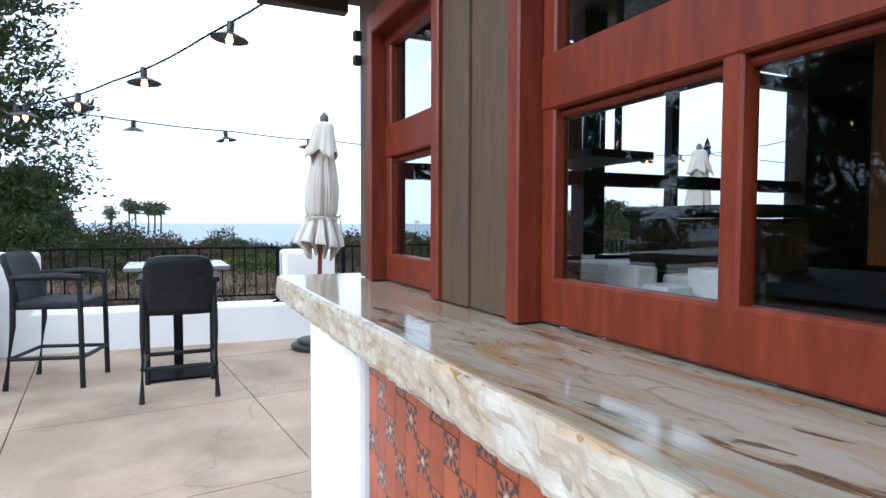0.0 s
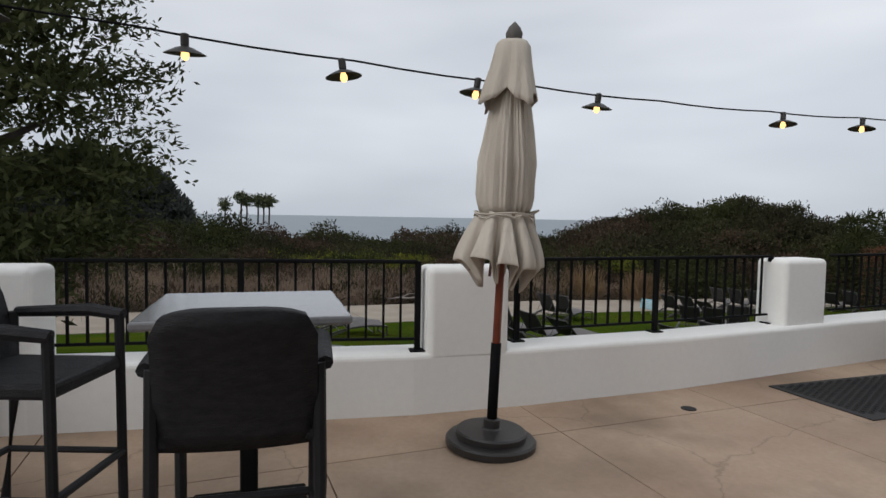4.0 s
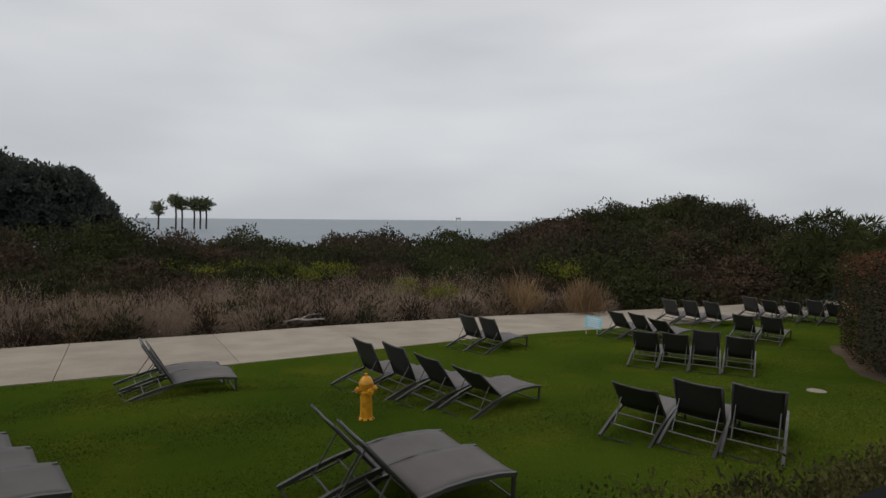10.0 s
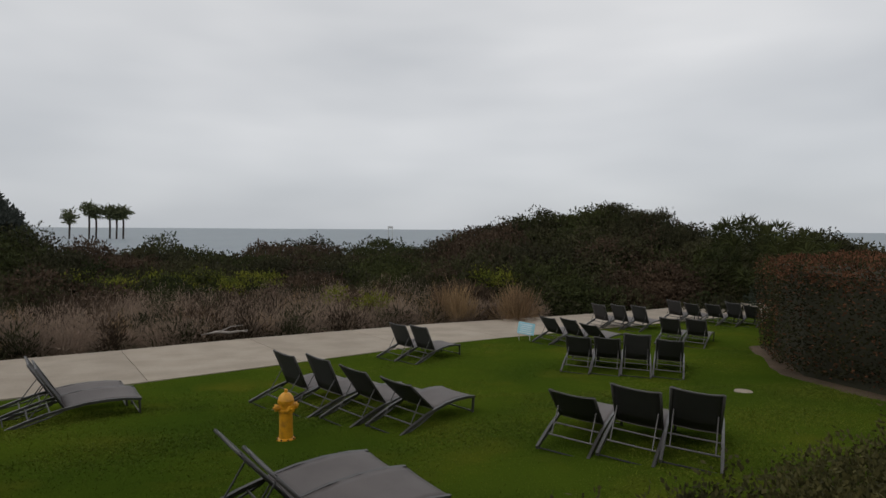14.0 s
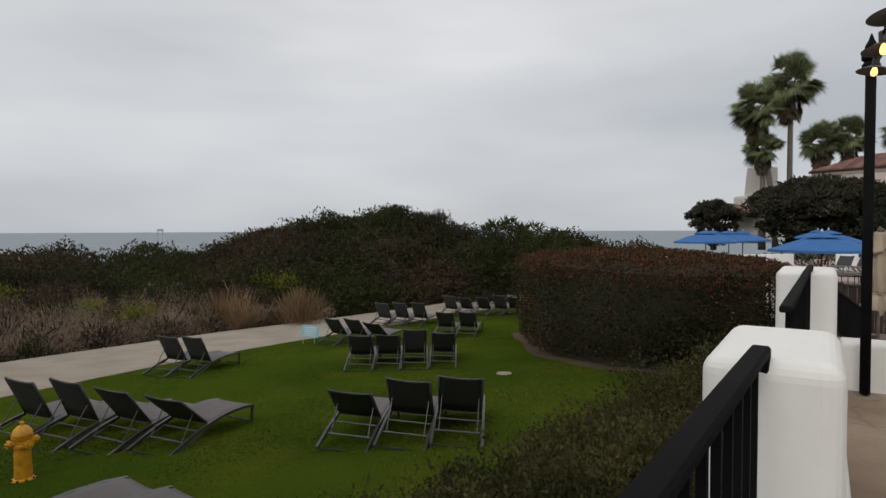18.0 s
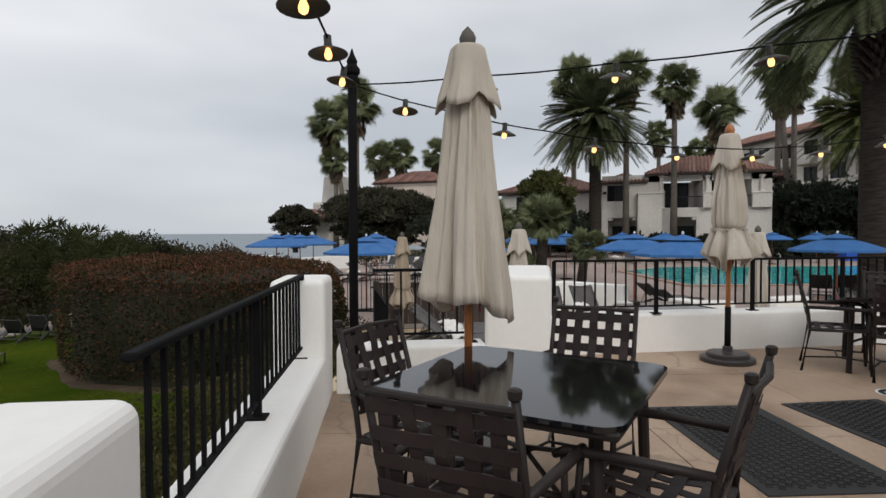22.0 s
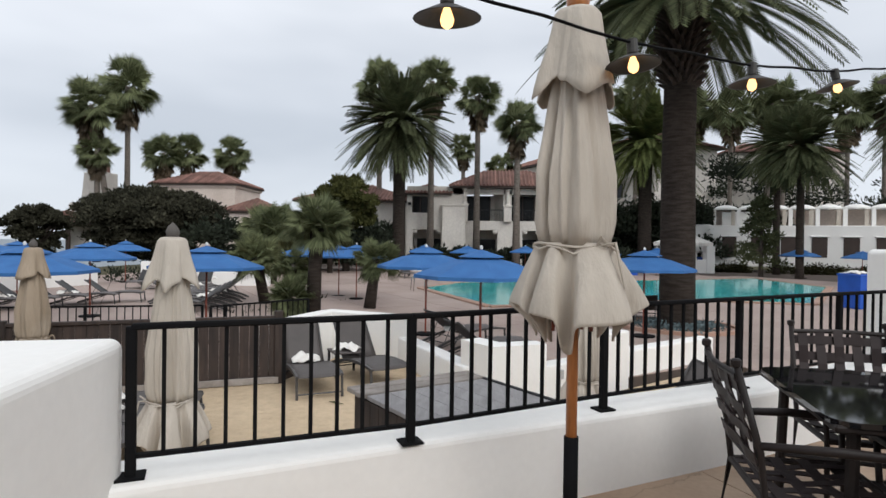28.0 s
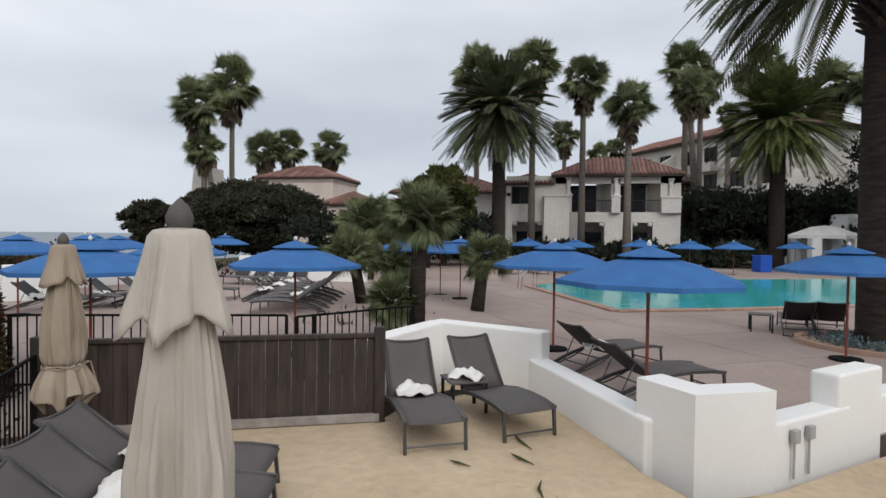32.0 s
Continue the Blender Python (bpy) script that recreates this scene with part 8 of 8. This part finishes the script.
house = thing("house", "two-storey white villa with deep balconies and a clay roof", "house")
HX = 60.6
part("body", B(HX + 6.9, 3.3, 2.55, 9.0, 14.2, 6.8), "plaster", house)
part("eave_wall", B(HX + 0.2, 1.25, 6.2, 0.4, 10.1, 0.6), "plaster", house)
holes = [(7.35, 9.95, -0.85, 2.65), (2.2, 4.4, -0.85, 2.65), (-1.65, -0.05, -0.85, 2.65), (1.7, 5.1, 3.5, 6.6), (-2.2, 0.97, 3.5, 6.6), (8.55, 10.05, 4.1, 5.8)]
wall_with_holes(house, HX, HX + 0.4, -3.8, 10.5, -0.85, 5.9, holes, "plaster")
for y in (-3.6, 10.3):
    part("side_wall", B(HX + 1.4, y, 2.52, 2.0, 0.4, 6.7), "plaster", house)
part("bay", B(HX - 0.45, 6.15, 1.95, 0.9, 2.1, 5.6, None, 0.05), "plaster", house)
part("bay_cap", B(HX - 0.42, 6.15, 4.82, 1.1, 2.3, 0.14, None, 0.04), "plaster", house)
for y, w, z in ((5.2, 0.6, 4.9), (1.33, 0.72, 4.75), (-3.0, 1.55, 4.65)):
    part("balcony_pier", B(HX - 0.12, y, (z + 3.4) / 2, 0.6, w, z - 3.4, None, 0.04), "plaster", house)
    part("pier_cap", B(HX - 0.12, y, z + 0.06, 0.76, w + 0.16, 0.13, None, 0.03), "plaster", house)
    part("column", LT([(0.26, 0), (0.26, 0.1), (0.19, 0.2), (0.18, 1.25), (0.27, 1.36), (0.30, 1.5)], 12, (HX - 0.1, y, z + 0.1)), "plaster", house)
for y0, y1 in ((1.7, 5.1), (-2.2, 0.97)):
    r_ = part("balcony_rail", B(HX + 0.1, (y0 + y1) / 2, 4.5, 0.06, y1 - y0, 0.06), "iron", house)
    for k in range(24):
        part("baluster", B(HX + 0.1, y0 + (y1 - y0) * (k + 0.5) / 24, 3.98, 0.03, 0.03, 1.0), "iron", r_)
    door = part("glass_door", B(HX + 2.35, y1 - 1.15, 4.65, 0.06, 2.1, 2.5), "darkwin", house)
    for y in (y1 - 2.2, y1 - 1.15, y1 - 0.1):
        part("frame", B(HX + 2.3, y, 4.65, 0.08, 0.1, 2.5), "darkwood", door)
    sw = bmesh.new()
    prism(sw, [(HX + 0.4, y0 - 0.35), (HX + 2.4, y0 - 0.35), (HX + 2.4, y0 + 0.75), (HX + 1.0, y0 + 0.25), (HX + 0.4, y0)], 3.4, 6.5)
    part("wing_wall", sw, "plaster", house)
    part("balcony_floor", B(HX + 1.3, (y0 + y1) / 2, 3.32, 2.2, y1 - y0 + 1.2, 0.3), "plaster", house)
for y0, y1 in ((7.35, 9.95), (2.2, 4.4), (-1.65, -0.05)):
    part("dark_doorway", B(HX + 2.36, (y0 + y1) / 2, 0.5, 0.06, y1 - y0 - 0.3, 2.7), "darkwin", house)
    for sy in (y0, y1):
        part("arch_corner", B(HX + 0.2, sy + (0.22 if sy == y0 else -0.22), 2.48, 0.4, 0.44, 0.35, None, 0.15, 3), "plaster", house)
opening(house, HX + 0.25, 8.6, 10.0, 4.15, 5.75)
part("wall_lamp", B(HX - 0.06, 10.25, 5.0, 0.14, 0.3, 0.26), "iron", house)
tile_roof(house, HX, HX + 5.4, -3.3, 5.9, 6.62, 1.75, 0.75)
tile_roof(house, HX + 0.2, HX + 6.5, 6.9, 10.4, 5.98, 0.95, 0.6)
tile_roof(house, HX + 5.6, HX + 11.5, -5.6, 2.0, 6.5, 1.3, 0.5)
wing = thing("house", "lower white wing with a clay roof behind the palms", "house", m=Matrix.Translation((0, 0, 0.85)))
part("wall", B(68, 16.0, 1.7, 9.0, 10.5, 5.8), "plaster", wing)
opening(wing, 63.45, 18.2, 19.6, 2.6, 4.2)
tile_roof(wing, 63.5, 72.5, 10.8, 21.2, 4.6, 1.9, 0.8)
pink = thing("house", "warm plaster house with a clay hipped roof", "house", m=Matrix.Translation((0, 0, 0.95)))
part("wall", B(71.0, 34.2, 2.6, 7.0, 9.0, 7.6), "pinkplaster", pink)
part("cornice", B(71.0, 34.2, 6.2, 7.3, 9.3, 0.35), "pinkplaster", pink)
tile_roof(pink, 67.5, 74.5, 29.7, 38.7, 6.45, 1.6, 0.4)
part("side_wall", B(68.0, 27.5, 1.0, 5.0, 5.0, 5.2), "pinkplaster", pink)
tile_roof(pink, 65.5, 70.5, 25.0, 30.0, 3.5, 1.4, 0.4)
ch = thing("chimney_house", "white chimney block with clay pots and a low tiled roof", "house", m=Matrix.Translation((0, 0, 1.1)))
bm = bmesh.new()
box(bm, 65.6, 43.2, 2.9, 1.8, 2.5, 8.4, None, 0.06)
for v in bm.verts:
    v.co.y += (0.9 if v.co.y > 43.2 else -0.1) * (7.1 - v.co.z) / 8.4
part("chimney_block", bm, "plaster", ch)
part("shoulder", B(65.3, 44.6, 1.3, 2.0, 2.6, 5.4, None, 0.3, 3), "plaster", ch)
for y in (42.6, 43.8):
    part("chimney_pot", LT([(0.36, 0), (0.32, 0.7), (0.36, 0.75), (0.36, 1.05)], 10, (65.6, y, 7.0)), "rooftile", ch)
tile_roof(ch, 60.5, 66.5, 42.5, 48.0, 1.9, 1.1, 0.3)
for y in (43.2, 45.5, 47.6):
    part("veranda_post", B(60.8, y, 0.3, 0.3, 0.3, 3.0), "darkwood", ch)
big = thing("hotel_block", "three-storey white hotel wing with curved balcony walls and a clay roof", "house", m=Matrix.Translation((83.0, -12.1, 0)) @ Matrix.Rotation(radians(-60.9), 4, "Z"))
part("wall", B(5.0, 9.0, 6.2, 10.0, 34.0, 14.4), "plaster", big)
tile_roof(big, 0, 10, -8.0, 26.0, 13.4, 2.2, 0.9, 0.4)
for k in range(8):
    y = -6.0 + 4.2 * k
    for z in (4.0, 7.2, 10.4):
        opening(big, -0.05, y - 1.0, y + 1.0, z, z + 1.9)
    for z in (6.6, 9.8):
        part("balcony", B(-0.7, y, z, 1.4, 3.0, 1.1, None, 0.05), "plaster", big)
for y, z in ((9.0, 12.2), (14.5, 11.9), (18.0, 11.3), (21.5, 10.6)):
    gb = bmesh.new()
    prism(gb, [(-3.0, -0.25), (0.1, -0.25), (0.1, 0.25), (-3.0, 0.25)], 5.5, z)
    for v in gb.verts:
        if v.co.z > 8 and v.co.x < -2:
            v.co.z -= 1.7
        v.co.y += y
    part("curved_wall", gb, "plaster", big)

hill = thing("hotel_block", "white hotel wing on the slope behind the palms", "house", m=Matrix.Translation((0, 0, 4.6)))
part("wall", B(95, -38.0, 3.0, 8.0, 16.0, 14.0), "plaster", hill)
tile_roof(hill, 91, 99, -46, -30, 10.0, 1.8, 0.5)
for y in (-32.5, -36, -39.5, -43):
    opening(hill, 90.95, y - 0.8, y + 0.8, 6.5, 8.2)

# terraced cabanas and the pool kiosk
ter = thing("cabana_terrace", "white stucco terrace with a row of domed cabanas", "terrace", m=Matrix.Translation((0, 0, 0.75)))
tm = Matrix.Translation((61.2, -16.6, 0)) @ Matrix.Rotation(math.atan2(-12.2, -3.6), 4, "Z")
part("terrace_wall", B(7.5, 1.0, 0.8, 16.0, 2.0, 3.6, tm, 0.05), "stucco", ter)
part("stair_wall", B(-0.6, 0.6, 1.4, 2.0, 1.2, 2.6, tm, 0.3, 3), "stucco", ter)
part("upper_wall", B(3.0, 2.2, 2.6, 3.4, 0.4, 2.6, tm, 0.05), "stucco", ter)
for k in range(7):
    x = 1.6 + 2.05 * k
    dome = part("cabana_roof", LT([(1.05, 0.0), (1.05, 0.12), (0.8, 0.3), (0.35, 0.42), (0.05, 0.45)], 12, tuple(tm @ Vector((x, 2.6, 4.1)))), "stucco", ter)
    for sx in (-0.95, 0.95):
        part("cabana_post", B(x + sx, 1.7, 3.35, 0.16, 0.16, 1.6, tm), "stucco", ter)
    part("cabana_back", B(x, 3.4, 3.3, 1.9, 0.1, 1.6, tm), "pinkplaster", ter)
    part("curtain", B(x + 0.55, 1.75, 3.3, 0.3, 0.08, 1.5, tm), "canvas", ter)
for k in range(6):
    part("drape", B(1.7 + 2.3 * k, -0.02, 0.75, 1.15, 0.08, 1.7, tm, 0.03), "darkwood", ter, "dark drape in a terrace opening")
    part("door_hood", B(1.7 + 2.3 * k, -0.06, 1.66, 1.4, 0.2, 0.12, tm, 0.04), "stucco", ter)
L_ = [blob(tuple(tm @ Vector((rng.uniform(-1, 15.5), rng.uniform(-1.5, -0.5), rng.uniform(-1.1, -0.5)))), (0.8, 0.8, 0.9), 160, 0.2, 0.1, up=0.5) for k in range(46)]
L_ += [blob((44.5 + rng.uniform(-3, 3), -30 + rng.uniform(-4.5, 4.5), rng.uniform(-1, 2.4)), (1.5, 1.5, 1.5), 320, 0.3, 0.12, up=0.4) for k in range(44)]
tagged(new("terrace_shrubs", quads("terrace_shrubs", np.concatenate(L_), "hedge")), "dark green shrubs along the white terrace wall", "shrubs", kind="stuff")
ki = thing("pool_cabana", "white pool cabana with a pale canvas canopy", "cabana", m=Matrix.Translation((58.0, -13.4, DECK)) @ Matrix.Rotation(radians(8), 4, "Z"))
part("canopy", LT([(2.6, 2.25), (2.62, 2.5), (1.0, 3.1), (0.05, 3.22)], 4), "towel", ki)
for sx in (-1.45, 1.45):
    for sy in (-1.45, 1.45):
        part("pillar", B(sx, sy, 1.12, 0.7, 0.7, 2.25, None, 0.03), "stucco", ki)
part("counter", B(-1.4, -0.6, 0.55, 0.5, 1.8, 1.1, None, 0.02), "stucco", ki)
part("fridge", B(-0.9, 1.0, 0.5, 0.7, 0.8, 1.0), "iron", ki)
part("back_panel", B(1.4, 0, 1.1, 0.1, 2.2, 2.2), "plaster", ki)


# ---- pieces of floor and path ----
def flat_piece(name, poly, parent, material, z, thick=0.05):
    cx, cy = sum(p[0] for p in poly) / len(poly), sum(p[1] for p in poly) / len(poly)
    zs = [(z(x, y) if callable(z) else z) for x, y in poly]
    bm = bmesh.new()
    hi = [bm.verts.new((x - cx, y - cy, q)) for (x, y), q in zip(poly, zs)]
    lo = [bm.verts.new((x - cx, y - cy, q - thick)) for (x, y), q in zip(poly, zs)]
    k = len(poly)
    bm.faces.new(hi)
    for i in range(k):
        bm.faces.new((lo[i], lo[(i + 1) % k], hi[(i + 1) % k], hi[i]))
    bmesh.ops.recalc_face_normals(bm, faces=bm.faces)
    return piece(name, finish(name, bm, material), parent, Matrix.Translation((cx, cy, 0)))


for poly in FLOOR_CELLS:
    flat_piece("floor_panel", poly, floor, "floor", 0.0, 0.012)
for poly in PATH_SLABS:
    flat_piece("path_slab", poly, path_base, "path", lambda x, y: lawn_z(x, y) + 0.016, 0.05)
# terracotta tiles under the counter, some with a dark glazed pattern
s = 0.102
tile_me = finish("tile", B(0, 0, 0, s - 0.004, 0.008, s * 2 - 0.004, None, 0.0015), "terra")
deco_me = finish("tile", B(0, 0, 0, s - 0.004, 0.008, s - 0.004, None, 0.0015), "decotile")
bm = bmesh.new()
for k in range(8):
    a = k * math.pi / 4
    r0 = 0.03
    bmesh.ops.create_cube(bm, size=1.0, matrix=Matrix.Translation((r0 * math.cos(a), -0.0045, r0 * math.sin(a))) @ Matrix.Rotation(-a, 4, "Y") @ Matrix.Diagonal((0.022, 0.001, 0.011, 1)))
for dx, dz in ((-1, -1), (1, -1), (-1, 1), (1, 1)):
    bmesh.ops.create_cube(bm, size=1.0, matrix=Matrix.Translation((dx * 0.039, -0.0045, dz * 0.039)) @ Matrix.Diagonal((0.018, 0.001, 0.018, 1)))
motif_me = finish("glazed_motif", bm, "deco_dark")
bm = bmesh.new()
bmesh.ops.create_cube(bm, size=1.0, matrix=Matrix.Translation((0, -0.0047, 0)) @ Matrix.Rotation(radians(45), 4, "Y") @ Matrix.Diagonal((0.02, 0.001, 0.02, 1)))
dot_me = finish("glazed_dot", bm, "deco_pale")
for i in range(30):
    z = 0.13
    k = i % 3
    x = 0.70 + s * i
    z -= k * s
    while z < C_TOP - 0.13:
        if z > 0.02:
            d = piece("tile", deco_me, TILE_WALL, Matrix.Translation((x, -0.164, z + s / 2)))
            piece("glazed_motif", motif_me, d, Matrix())
            piece("glazed_dot", dot_me, d, Matrix())
        z += s
        if z + 2 * s < C_TOP - 0.11 and z > 0:
            piece("tile", tile_me, TILE_WALL, Matrix.Translation((x, -0.164, z + s)))
        z += 2 * s
for poly in DECK_CELLS:
    flat_piece("deck_panel", poly, deck, "deck", DECK, 0.012)
